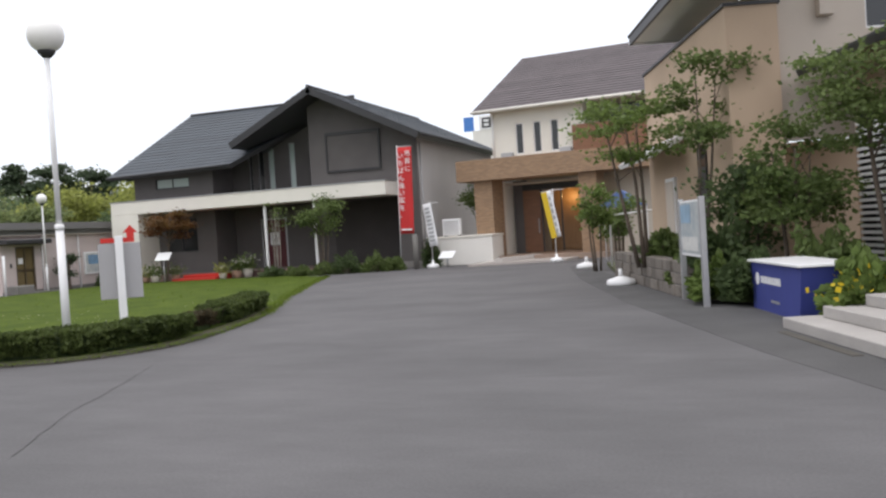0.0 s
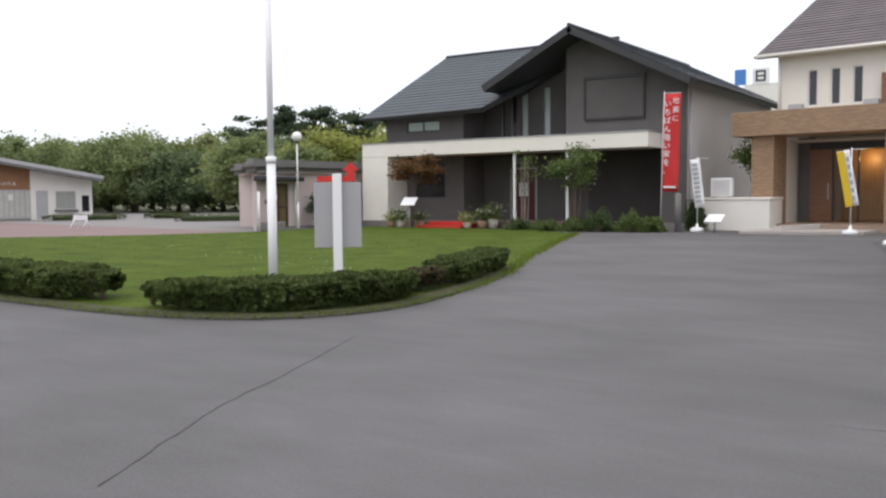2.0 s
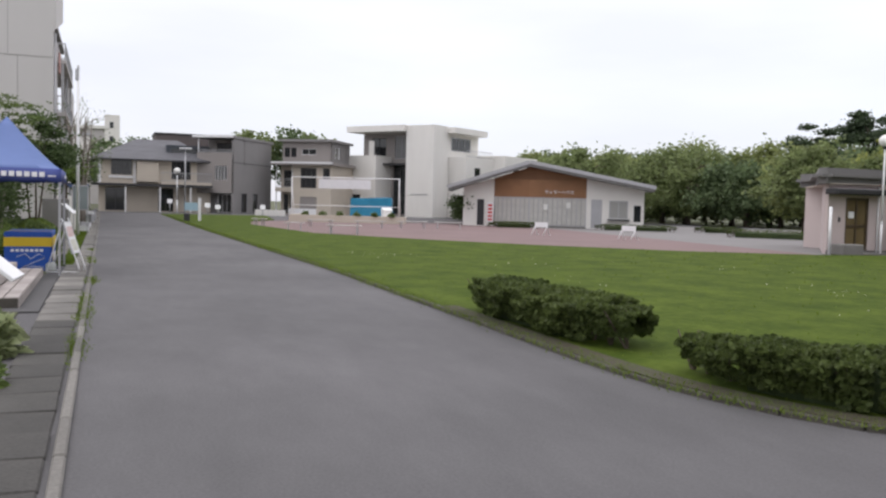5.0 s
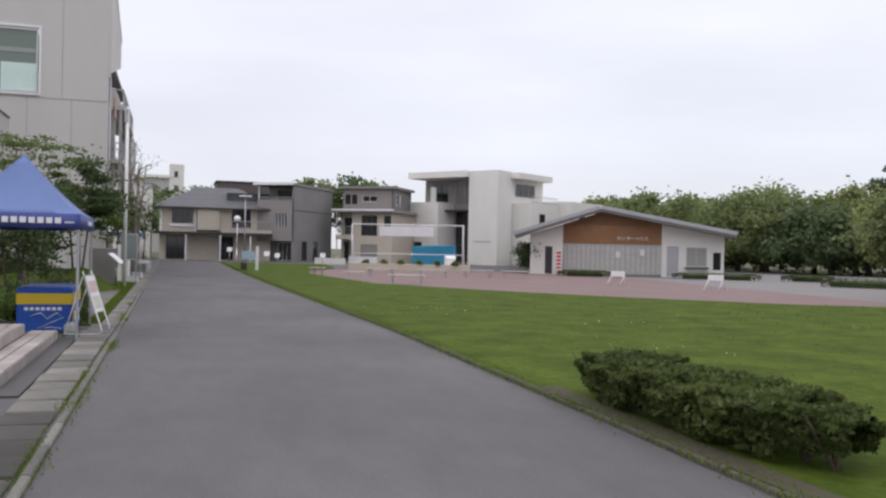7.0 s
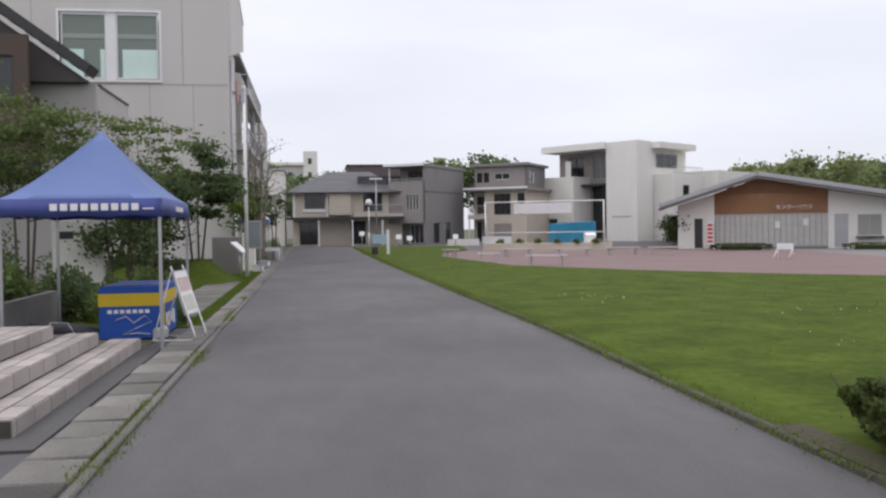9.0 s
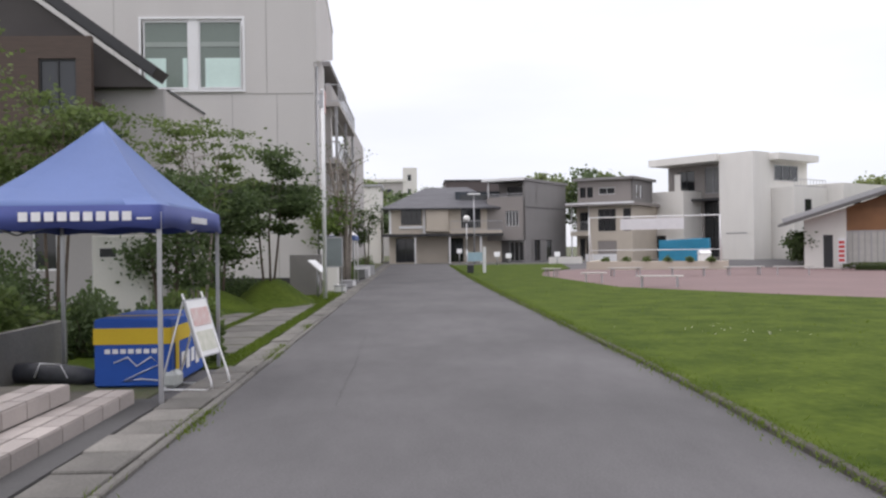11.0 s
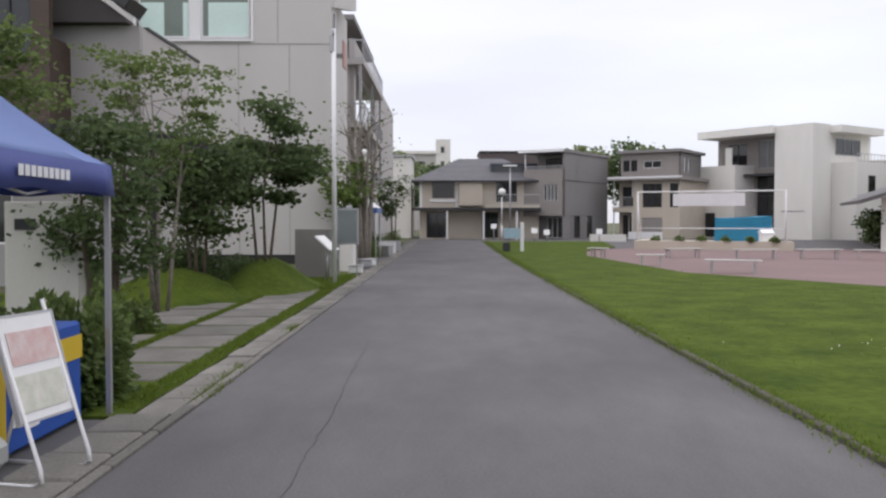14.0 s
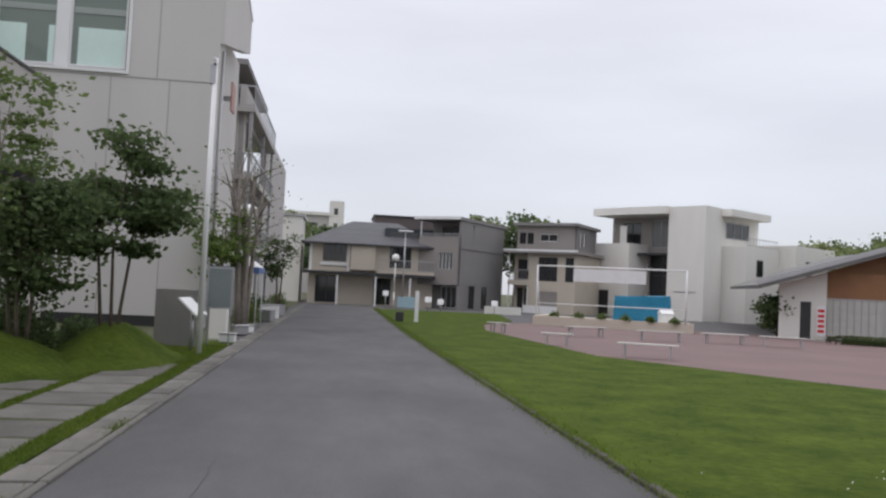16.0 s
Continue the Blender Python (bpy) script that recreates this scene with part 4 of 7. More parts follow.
def left_block():
    t = thing("building", "tall pale grey panel-clad show house beside the road", "building", pose(-50, 3.3, 0))
    m = pose(0, -16, 0, 0, 0, 90)
    panel_wall(t, m, 16, 0, 14.2, 0.25, [(9.1, 13.15, 8.0, 10.85)], grey_panel, "wall", "pale grey panelled end wall")
    blind = mat("blind_glass", (0.18, 0.22, 0.19), 0.08, 0.05, 1, 8, 0)
    # opaque pale colour that paints daylight into parts of the panes
    daylight_paint = mat("lit_pane", (0.62, 0.78, 0.72), 0.08, 0.05, 1, 8, 0)
    beam = mat("blind_rail", (0.3, 0.34, 0.31), 0.3, 0.05, 1, 8, 0)
    for a, b, lit in ((9.15, 10.98, (9.22, 10.05)), (11.37, 13.1, (11.62, 13.03))):
        w = window(t, m, a, b, 8.05, 10.8, white_paint, blind, 0, 0, fw=0.06, deep=0.12)
        part("lit_pane", boxb(*lit, 0.1, 0.118, 8.12, 9.3), daylight_paint, w, "pane coloured pale to stand in for daylight")
        part("blind_rail", boxb(a + 0.08, b - 0.08, 0.095, 0.117, 9.75, 9.95), beam, w)
    part("lit_pane", boxb(10.72, 10.9, 0.1, 0.118, 8.12, 9.3), daylight_paint, t, "", m)
    part("mullion", boxb(10.98, 11.37, 0.02, 0.14, 8.0, 10.85), white_paint, t, "", m)
    part("window_trim", box(box(box(boxb(9.0, 9.1, -0.04, 0.1, 7.9, 10.95), 13.15, 13.25, -0.04, 0.1, 7.9, 10.95), 9.1, 13.15, -0.04, 0.1, 10.85, 10.95), 9.1, 13.15, -0.08, 0.1, 7.9, 8.0), white_paint, t, "", m)
    groove = mat("joint_grey", (0.34, 0.33, 0.31), 0.8, 0.05, 1, 8, 0)
    for z in (7.8, 4.1):
        part("joint", boxb(0, 16, -0.012, -0.002, z, z + 0.035), groove, t, "", m)
    for x in (8.5, 10.6, 12.7, 14.5):
        part("joint", boxb(x, x + 0.022, -0.01, -0.002, 0.35, 7.8), groove, t, "", m)
    for x in (8.0, 14.1):
        part("joint", boxb(x, x + 0.022, -0.01, -0.002, 7.83, 14.0), groove, t, "", m)
    part("plinth", boxb(0, 16, -0.03, -0.004, 0, 0.35), dark_trim, t, "", m)
    # road side, with the upper storey standing proud of the lower one
    part("wall", boxb(-1.3, -0.25, -0.25, 0, 0, 14.0), grey_panel, t)
    part("wall", boxb(-9.0, -1.3, -0.7, -0.45, 0, 10.4), grey_panel, t)
    part("upper_wall", prism(BM(), [(-0.02, 9.1), (-7.6, 10.75), (-7.6, 12.1), (-0.02, 14.15)], -0.24, 0.12, "y"), grey_panel, t, "pale projecting upper storey over the road side")
    part("coping", slab(BM(), [(0.0, -0.26, 14.2), (0.0, 0.16, 14.2), (-7.65, 0.16, 12.15), (-7.65, -0.26, 12.15)][::-1], -0.07), white_paint, t)
    part("wall", boxb(-9.0, -8.75, -16, -0.7, 0, 10.4), grey_panel, t)
    part("roof", boxb(-9.0, -0.25, -16, -0.45, 10.4, 10.6), grey_panel, t)
    part("side_sign", boxb(-3.0, -2.2, 0.13, 0.2, 7.4, 8.4, bev=0.02), mat("faded_red", (0.5, 0.3, 0.27), 0.7), t, "faded pink sign on the road side")
    part("sign_arm", boxb(-2.7, -2.5, -0.45, 0.13, 7.8, 7.95), metal_grey, t)
    part("downpipe", tube(BM(), [(-0.5, 0.07, 0), (-0.5, 0.07, 9.0)], 0.05, 8), metal_grey, t)
    return t


left_block()


def gable_house_left():
    t = thing("house", "brown timber house with deep dark eaves and beige wall", "house", pose(-37.5, 0, 0))
    m = pose(-1.5, -12, 0, 0, 0, 90)
    # front wall painted darker than the side wall to show it in shade
    panel_wall(t, m, 12.3, 0, 6.06, 0.2, [(8.6, 9.3, 1.0, 2.2)], gable_shade, "wall", "grey-beige rendered wall darkened in colour for its shade")
    window(t, m, 8.6, 9.3, 1.0, 2.2, white_paint, window_glass, 0)
    # gable and roof underside get eave shade through their dark colour
    part("gable", prism(BM(), [(-9.9, 6.07), (0.1, 6.07), (0.1, 6.15), (-9.9, 13.4)], -1.7, -1.2, "x"), recess_shade, t, "boarded gable coloured dark for the shade under the eaves")
    up = pose(-0.4, -10, 0, 0, 0, 90)
    panel_wall(t, up, 8.7, 3.7, 7.3, 0.2, [(7.3, 8.3, 5.2, 6.7)], umber_wood, "wall", "brown boarded projecting storey")
    window(t, up, 7.3, 8.3, 5.2, 6.7, dark_trim, window_glass, 1)
    part("floor", boxb(-1.5, -0.4, -10, -1.3, 3.5, 3.7), dark_trim, t)
    part("wall", boxb(-1.5, -0.6, -1.5, -1.3, 3.7, 5.6), umber_wood, t)
    q = [(-2.0, 0.15, 6.3), (-1.0, 0.15, 6.3), (-1.0, -10.0, 13.7), (-2.0, -10.0, 13.7)]
    part("roof", slab(BM(), q, 0.3), recess_shade, t, "dark roof with deep eaves")
    part("roof_tiles", courses(BM(), *q, 24), dark_tile, t)
    part("barge_board", slab(BM(), [(-0.94, 0.15, 6.33), (-0.94, -10.0, 13.73), (-1.0, -10.0, 13.73), (-1.0, 0.15, 6.33)][::-1], -0.25), dark_trim, t)
    part("wall", boxb(-6.4, -1.7, 0.1, 0.3, 0, 6.06), side_grey, t)
    part("coping", boxb(-6.4, -2.0, 0.08, 0.34, 6.06, 6.12), dark_trim, t)
    g = thing("garden_gate", "dark steel garden gate frame with a small hood", "gate", pose(-34, 2.25, 0))
    part("post", boxb(-0.06, 0.06, -0.06, 0.06, 0, 3.05), dark_trim, g)
    part("hood", slab(BM(), [(-0.3, -0.1, 3.12), (0.3, -0.1, 3.12), (0.3, 0.9, 2.9), (-0.3, 0.9, 2.9)], 0.08), dark_trim, g)
    return t


gable_house_left()


# ---- far row at the end of the road ----
def far_hip_house():
    t = thing("house", "beige two-storey house with grey hipped roof and long porch", "house", pose(-95, 5.05, 0, 0, 0, 90))
    I = pose(0, 0, 0)
    holes = [(1.1, 3.0, 3.5, 5.0), (6.6, 8.4, 3.2, 5.0), (0.6, 2.4, 0.1, 2.3), (5.4, 6.8, 0.1, 2.3)]
    panel_wall(t, I, 10.3, 0, 5.1, 0.2, holes, beige)
    for h in holes:
        window(t, I, *h, dark_trim, window_glass, 3 if h[2] > 2 else 1, 1 if h[2] > 2 else 0)
    part("bay", boxb(3.4, 5.4, -0.5, -0.003, 2.9, 4.95), beige, t)
    part("white_sill", boxb(0.9, 3.2, -0.12, -0.003, 3.2, 3.42), white_paint, t)
    for x in (0.0, 3.1):
        part("corner_post", boxb(x, x + 0.22, -0.06, -0.003, 2.7, 5.1), white_paint, t)
    part("porch_roof", boxb(-0.6, 10.3, -1.8, -0.003, 2.45, 2.68), dark_trim, t)
    for x in (2.3, 5.4, 8.2):
        part("post", boxb(x, x + 0.14, -1.7, -1.56, 0, 2.45), white_paint, t)
    part("balcony", boxb(5.6, 10.3, -0.9, -0.003, 2.68, 2.95), beige, t)
    rail(t, pose(5.6, -0.85, 0), 4.7, 2.95, 0.9, 24)
    part("wall", boxb(0, 0.2, 0.2, 9, 0, 5.1), beige, t)
    for q in ([(-0.7, -0.8, 5.0), (11, -0.8, 5.0), (7.5, 4.5, 7.2), (3.5, 4.5, 7.2)], [(11, -0.8, 5.0), (11, 9.8, 5.0), (7.5, 4.5, 7.2)], [(-0.7, 9.8, 5.0), (-0.7, -0.8, 5.0), (3.5, 4.5, 7.2)]):
        part("roof", slab(BM(), q, 0.12), roof_grey, t)
    q = [(-0.7, -0.8, 5.02), (11, -0.8, 5.02), (7.5, 4.5, 7.22), (3.5, 4.5, 7.22)]
    part("roof_tiles", courses(BM(), *q, 16), roof_grey, t)
    part("dormer", boxb(6.2, 10.3, 1.2, 7, 5.2, 6.6), dark_tile, t)
    part("dormer_window", boxb(6.6, 9.6, 1.15, 1.197, 5.6, 6.3), window_glass, t)
    b = thing("building", "flat-roofed brown-grey storey rising behind the hipped roof", "building", pose(-104, 10.6, 0, 0, 0, 90))
    part("wall", boxb(0, 5.5, 0, 6, 0, 8.15), mat("umber_wall", (0.12, 0.10, 0.095), 0.85, 0.06, 1, 30, 0.1), b)
    part("roof", boxb(-0.1, 5.6, -0.1, 6.1, 8.15, 8.3), dark_trim, b)


far_hip_house()


def far_grey_house():
    t = thing("house", "grey three-storey house with an overhanging front and roof terrace", "house", pose(-95, 14.05, 0, 0, 0, 57))
    W = 3.85
    lo = pose(0.3, 1.3, 0)
    # set-back ground floor, shade under the overhang put into its colour
    panel_wall(t, lo, W - 0.3, 0, 2.05, 0.2, [(1.3, 3.2, 0.1, 1.9)], grey_house_shade)
    window(t, lo, 1.3, 3.2, 0.1, 1.9, white_paint, window_glass, 3)
    panel_wall(t, pose(0, 0, 0), W, 2.05, 5.0, 0.2, [(1.9, 3.2, 3.3, 4.65)], grey_house)
    for i in range(4):
        window(t, pose(0, 0, 0), 1.92 + i * 0.33, 2.17 + i * 0.33, 3.32, 4.62, white_paint, window_glass, 0, fw=0.03)
    part("floor", boxb(0, W, 0, 9, 2.0, 2.05), grey_house_shade, t)
    part("parapet", boxb(0, W, 0, 0.12, 5.0, 5.95), grey_house, t)
    rail(t, pose(0.1, 0.06, 0), W - 0.2, 5.95, 0.3, 16)
    panel_wall(t, pose(0, 2.4, 0), W, 5.0, 7.4, 0.2, [(0.9, 2.6, 5.1, 7.0)], grey_house)
    window(t, pose(0, 2.4, 0), 0.9, 2.6, 5.1, 7.0, dark_trim, window_glass, 1)
    for x in (0.05, W - 0.2):
        part("post", boxb(x, x + 0.1, 0.05, 0.15, 5.95, 7.3), white_paint, t)
    part("roof", boxb(-0.3, W + 0.1, -0.4, 9.6, 7.35, 7.6), grey_house_shade, t, "flat roof with pale edge")
    part("roof_edge", boxb(-0.33, W + 0.13, -0.43, -0.403, 7.38, 7.62), white_paint, t)
    sd = pose(W, 0.0, 0, 0, 0, 90)
    # side face painted darker than the lit front
    panel_wall(t, sd, 9.2, 0, 7.35, 0.0 + 0.2, [(1.9, 3.2, 0.1, 2.0), (4.6, 5.8, 0.1, 2.0)], grey_house_shade, "wall", "plain grey side wall")
    for a, b in ((1.9, 3.2), (4.6, 5.8)):
        window(t, sd, a, b, 0.1, 2.0, dark_trim, window_glass, 1)
    part("band", boxb(0, 9.2, -0.02, -0.003, 4.95, 5.02), dark_trim, t, "", sd)
    part("wall", boxb(0, 0.2, 0.2, 9, 2.05, 5.0), grey_house_shade, t)


far_grey_house()


def far_beige_house():
    t = thing("house", "beige stepped house with balconies and a grey top storey", "house", pose(-97.2, 22.25, 0, 0, 0, 57) @ Matrix.Diagonal((0.66, 1, 1, 1)))
    # balcony wing
    panel_wall(t, pose(0, 1.2, 0), 2.7, 0, 5.0, 0.2, [(0.5, 1.3, 0.1, 2.1), (1.5, 2.4, 0.1, 2.1), (0.5, 2.0, 2.9, 4.6)], beige)
    for h in ((0.5, 1.3, 0.1, 2.1), (1.5, 2.4, 0.1, 2.1), (0.5, 2.0, 2.9, 4.6)):
        window(t, pose(0, 1.2, 0), *h, dark_trim, window_glass, 1)
    part("balcony", boxb(-0.2, 2.7, 0, 1.2, 2.35, 2.75), beige, t)
    rail(t, pose(-0.2, 0.05, 0), 2.9, 2.75, 0.95, 14)
    for x in (-0.15, 2.5):
        part("post", boxb(x, x + 0.13, 0.05, 0.18, 0, 2.35), white_paint, t)
        part("post", boxb(x, x + 0.1, 0.05, 0.15, 3.7, 5.1), white_paint, t)
    # main block
    panel_wall(t, pose(2.7, 0, 0), 6.3, 0, 5.1, 0.2, [(1.3, 3.9, 2.75, 4.8), (1.2, 4.0, 0.35, 1.85)], beige)
    window(t, pose(2.7, 0, 0), 1.3, 3.9, 2.75, 4.8, dark_trim, window_glass, 2, 1)
    part("shutter", boxb(1.2, 4.0, 0.05, 0.12, 0.35, 1.85), grey_house, t, "closed grey roller shutter", pose(2.7, 0, 0))
    part("corner_window", boxb(5.0, 6.1, -0.01, -0.003, 2.75, 4.8), window_glass, t, "", pose(2.7, 0, 0))
    part("white_fence", boxb(3.0, 7.5, -1.6, -1.5, 0, 0.65), white_paint, t)
    part("eave", boxb(-0.5, 9.6, -0.7, 8, 5.1, 5.4), grey_house, t, "grey mid-height eave")
    part("eave_edge", boxb(-0.53, 9.63, -0.74, -0.703, 5.25, 5.42), white_paint, t)
    part("wall", boxb(8.8, 9.0, 0.2, 8, 0, 5.1), beige, t)
    # top storey
    m = pose(0, 1.6, 0)
    hs = [(0.3, 1.2, 6.0, 7.0), (1.4, 2.3, 6.0, 7.0), (3.2, 5.6, 6.25, 6.9)]
    panel_wall(t, m, 8.2, 5.4, 7.6, 0.2, hs, grey_house)
    for h in hs:
        window(t, m, *h, white_paint if h[0] > 3 else dark_trim, window_glass, 1)
    sd = pose(8.2, 1.6, 0, 0, 0, 90)
    # top storey side likewise carries its shade in the colour
    panel_wall(t, sd, 6, 5.4, 7.6, 0.2, [(1.2, 1.7, 5.9, 7.1), (2.3, 2.8, 5.9, 7.1)], grey_house_shade)
    part("roof", boxb(-0.4, 8.6, 1.1, 8, 7.6, 7.85), grey_house_shade, t)


far_beige_house()


def beyond_left():
    # balconied block, white block and far slab along the road
    t = thing("building", "grey show house with stacked balconies beside the road", "building", pose(-61, 2.7, 0))
    panel_wall(t, pose(0, -12, 0, 0, 0, 90), 12, 0, 9.3, 0.2, [(9.4, 11.0, 0.3, 2.4), (9.4, 11.0, 3.6, 5.4), (9.4, 11.0, 6.6, 8.4)], side_grey)
    for z in (0.3, 3.6, 6.6):
        window(t, pose(0, -12, 0, 0, 0, 90), 9.4, 11.0, z, z + (2.1 if z < 1 else 1.8), dark_trim, window_glass, 1)
    panel_wall(t, pose(-31, 0, 0), 30.8, 0, 10.3, 0.25, [(19, 30, 0.4, 2.6), (19, 30, 3.5, 5.7), (19, 30, 6.5, 8.8)], side_grey)
    # loggia depth darkened by colour, not by light alone
    part("loggia_back", boxb(-12.2, -0.8, -2.6, -2.4, 0, 9.3), recess_shade, t)
    for z in (3.0, 6.0, 9.0):
        part("balcony", boxb(-12.5, 0.3, -2.4, 0.75, z, z + 0.22), side_grey, t, "projecting balcony slab")
        rail(t, pose(-12.5, 0.7, 0), 12.8, z + 0.22, 0.95, 22)
        rail(t, pose(0.25, -2.2, 0, 0, 0, 90), 2.9, z + 0.22, 0.95, 8)
    for x in (-12.3, -6.2, 0.1):
        part("post", boxb(x - 0.07, x + 0.07, 0.5, 0.64, 0, 9.0), metal_grey, t)
    part("top_storey", boxb(-11.5, -1.6, -6, -1.0, 9.22, 11.3), grey_house, t)
    part("top_slab", boxb(-12.2, -0.6, -6.4, 0.2, 11.3, 11.55), grey_house_shade, t)
    w = thing("building", "plain white block past the balconies", "building", pose(-98, 4.2, 0))
    part("wall", boxb(-7, 0, -6, 0, 0, 7.3), white_wall, w)
    part("roof", boxb(-7.2, 0.2, -6.2, 0.2, 7.3, 7.5), metal_grey, w)
    f = thing("apartment_building", "distant pale apartment slab with a stair tower", "building", pose(-165, -12, 0))
    part("wall", boxb(-8, 0, -20, 18, 0, 12.6), side_grey, f)
    part("roof", boxb(-8.2, 0.4, -20, 18.2, 12.6, 13.1), white_wall, f)
    tw = part("tower", boxb(-6, 0.3, 17.6, 20, 0, 15), white_wall, f, "pale stair tower")
    for z in (8, 10.4, 12.8):
        part("tower_window", boxb(0.3, 0.34, 18.4, 19.0, z, z + 1), window_glass, tw)
    for i in range(9):
        for z in (4, 7, 10):
            part("window", boxb(0.0, 0.05, -18 + i * 3.9, -15.5 + i * 3.9, z, z + 1.4), window_glass, f)
    o = thing("office_building", "distant pale office block with a rooftop sign", "building", pose(-38, 127, 0))
    part("wall", boxb(1.5, 16, 0, 12, 0, 16.2), white_wall, o)
    part("blue_sign", boxb(0.2, 1.7, 0, 0.3, 16.2, 18.3), mat("sign_blue", (0.06, 0.2, 0.55), 0.5), o)
    part("white_sign", boxb(2.6, 4.9, -0.1, 0, 16.2, 18.3), white_paint, o)
    xs, zs = [3.05, 3.3, 4.15, 4.4], [16.5, 16.75, 17.15, 17.35, 17.75, 18.0]
    bm = plate(BM(), xs, zs, -0.16, -0.11, lambda x, z: x < 3.3 or x > 4.15 or z < 16.75 or 17.15 < z < 17.35 or z > 17.75)
    part("sign_stroke", bm, dark_trim, o)


beyond_left()
# ---- hedges ----
def hedge(label, line, half, h, count, seed, leaf=None):
    """A clipped, rounded hedge along a line of points: twigs inside, small leaves over a lumpy surface."""
    rg = np.random.default_rng(seed)
    t = thing("hedge", label, "hedge", pose(line[0][0], line[0][1], 0.04))
    pts = np.array([(p[0] - line[0][0], p[1] - line[0][1]) for p in smooth_line([Vector(q) for q in line], 0.25)])
    seg = rg.integers(0, len(pts) - 1, count)
    f = rg.random((count, 1))
    base = pts[seg] * (1 - f) + pts[seg + 1] * f
    d = pts[seg + 1] - pts[seg]
    d /= np.linalg.norm(d, axis=1)[:, None]
    nrm = np.stack([-d[:, 1], d[:, 0]], 1)
    a = rg.uniform(-0.8, math.pi + 0.8, count)
    s = np.cumsum(np.r_[0, np.linalg.norm(np.diff(pts, axis=0), axis=1)])[seg]
    lump = 0.86 + 0.10 * np.sin(s * 3.3 + seed) * np.cos(a * 2 + s) + 0.09 * np.sin(s * 9 + a * 5) + 0.05 * np.sin(s * 23 + a * 11)
    endf = np.clip(np.minimum(s, s.max() - s) / 0.45, 0.35, 1) ** 0.6
    k = lump * rg.uniform(0.72, 1.04, count) * endf
    side, up = np.cos(a), np.sin(a)
    side = np.sign(side) * np.abs(side) ** 0.6
    up = np.sign(up) * np.abs(up) ** 0.6
    spread = 0.86 + 0.2 * np.clip(up, -0.6, 0.7)
    xyz = np.column_stack([base + nrm * (side * half * k * spread)[:, None], np.maximum(0.02, h * 0.5 + up * h * 0.5 * k)])
    leaves("foliage", xyz, 0.036, leaf or leaf_hedge, t, seed, 0.8, 1.9)
    # woody heart
    bm = BM()
    for i in range(0, len(pts) - 1):
        for q in range(4):
            o = rg.normal(size=2) * half * 0.3
            tube(bm, [(pts[i][0], pts[i][1], -0.03), (pts[i][0] + o[0], pts[i][1] + o[1], h * 0.8)], [0.015, 0.006], 4, cap=False)
    part("stems", bm, bark, t)
    core = np.array([(p[0], p[1]) for p in pts])
    bm = BM()
    hw = half * 0.34
    ring = []
    trim = min(3, (len(core) - 2) // 3 or 1)
    for i in range(trim, len(core) - trim):
        dd = core[i + 1] - core[i - 1]
        dd /= np.linalg.norm(dd)
        n2 = np.array([-dd[1], dd[0]])
        ring.append([bm.verts.new((*(core[i] + n2 * u * hw), z)) for u, z in ((-1, 0.0), (-1, h * 0.5), (-0.5, h * 0.66), (0.5, h * 0.66), (1, h * 0.5), (1, 0.0))])
    for q, w in zip(ring, ring[1:]):
        for i in range(5):
            bm.faces.new((q[i], q[i + 1], w[i + 1], w[i]))
    bm.faces.new(ring[0])
    bm.faces.new(ring[-1][::-1])
    part("heart", bm, leaf_dark, t)
    return t


hedge("dense clipped green hedge at the lawn edge", [(-16.4, 10.58), (-15.2, 10.56), (-13.8, 10.58), (-12.7, 10.7)], 0.55, 0.53, 34000, 3)
hedge("low clipped hedge curving round the lawn corner", [(-11.7, 10.62), (-10.85, 10.66), (-9.98, 11.02), (-9.5, 11.75), (-9.35, 12.6), (-9.45, 13.5)], 0.48, 0.45, 42000, 5)
hedge("dull reddish clipped hedge in the lawn corner", [(-9.5, 13.6), (-9.65, 14.5)], 0.42, 0.44, 9000, 6, leaf_mat("leaf_dull_red", (0.07, 0.045, 0.03), (0.09, 0.085, 0.04)))
hedge("low clipped hedge along the lawn kerb", [(-9.7, 14.5), (-10.0, 15.8), (-10.5, 17.3), (-10.95, 18.6)], 0.45, 0.46, 24000, 7)


bed_line = [p for p in edge_line if -16.9 < p.x < -8 and p.y < 19]
inner = []
for i, p in enumerate(bed_line):
    d = (bed_line[min(i + 1, len(bed_line) - 1)] - bed_line[max(0, i - 1)]).normalized()
    inner.append((p.x - d.y * 0.26, p.y + d.x * 0.26))
solo("hedge_bed", prism(BM(), [(p.x, p.y) for p in bed_line] + inner[::-1], 0.0, 0.056), mat("bare_earth", (0.06, 0.042, 0.03), 0.95, c2=(0.045, 0.055, 0.02), scale=1.6, fine=16, bump=0.5, dist=0.03), "bare brown earth under the hedges", "bed", kind="structure")


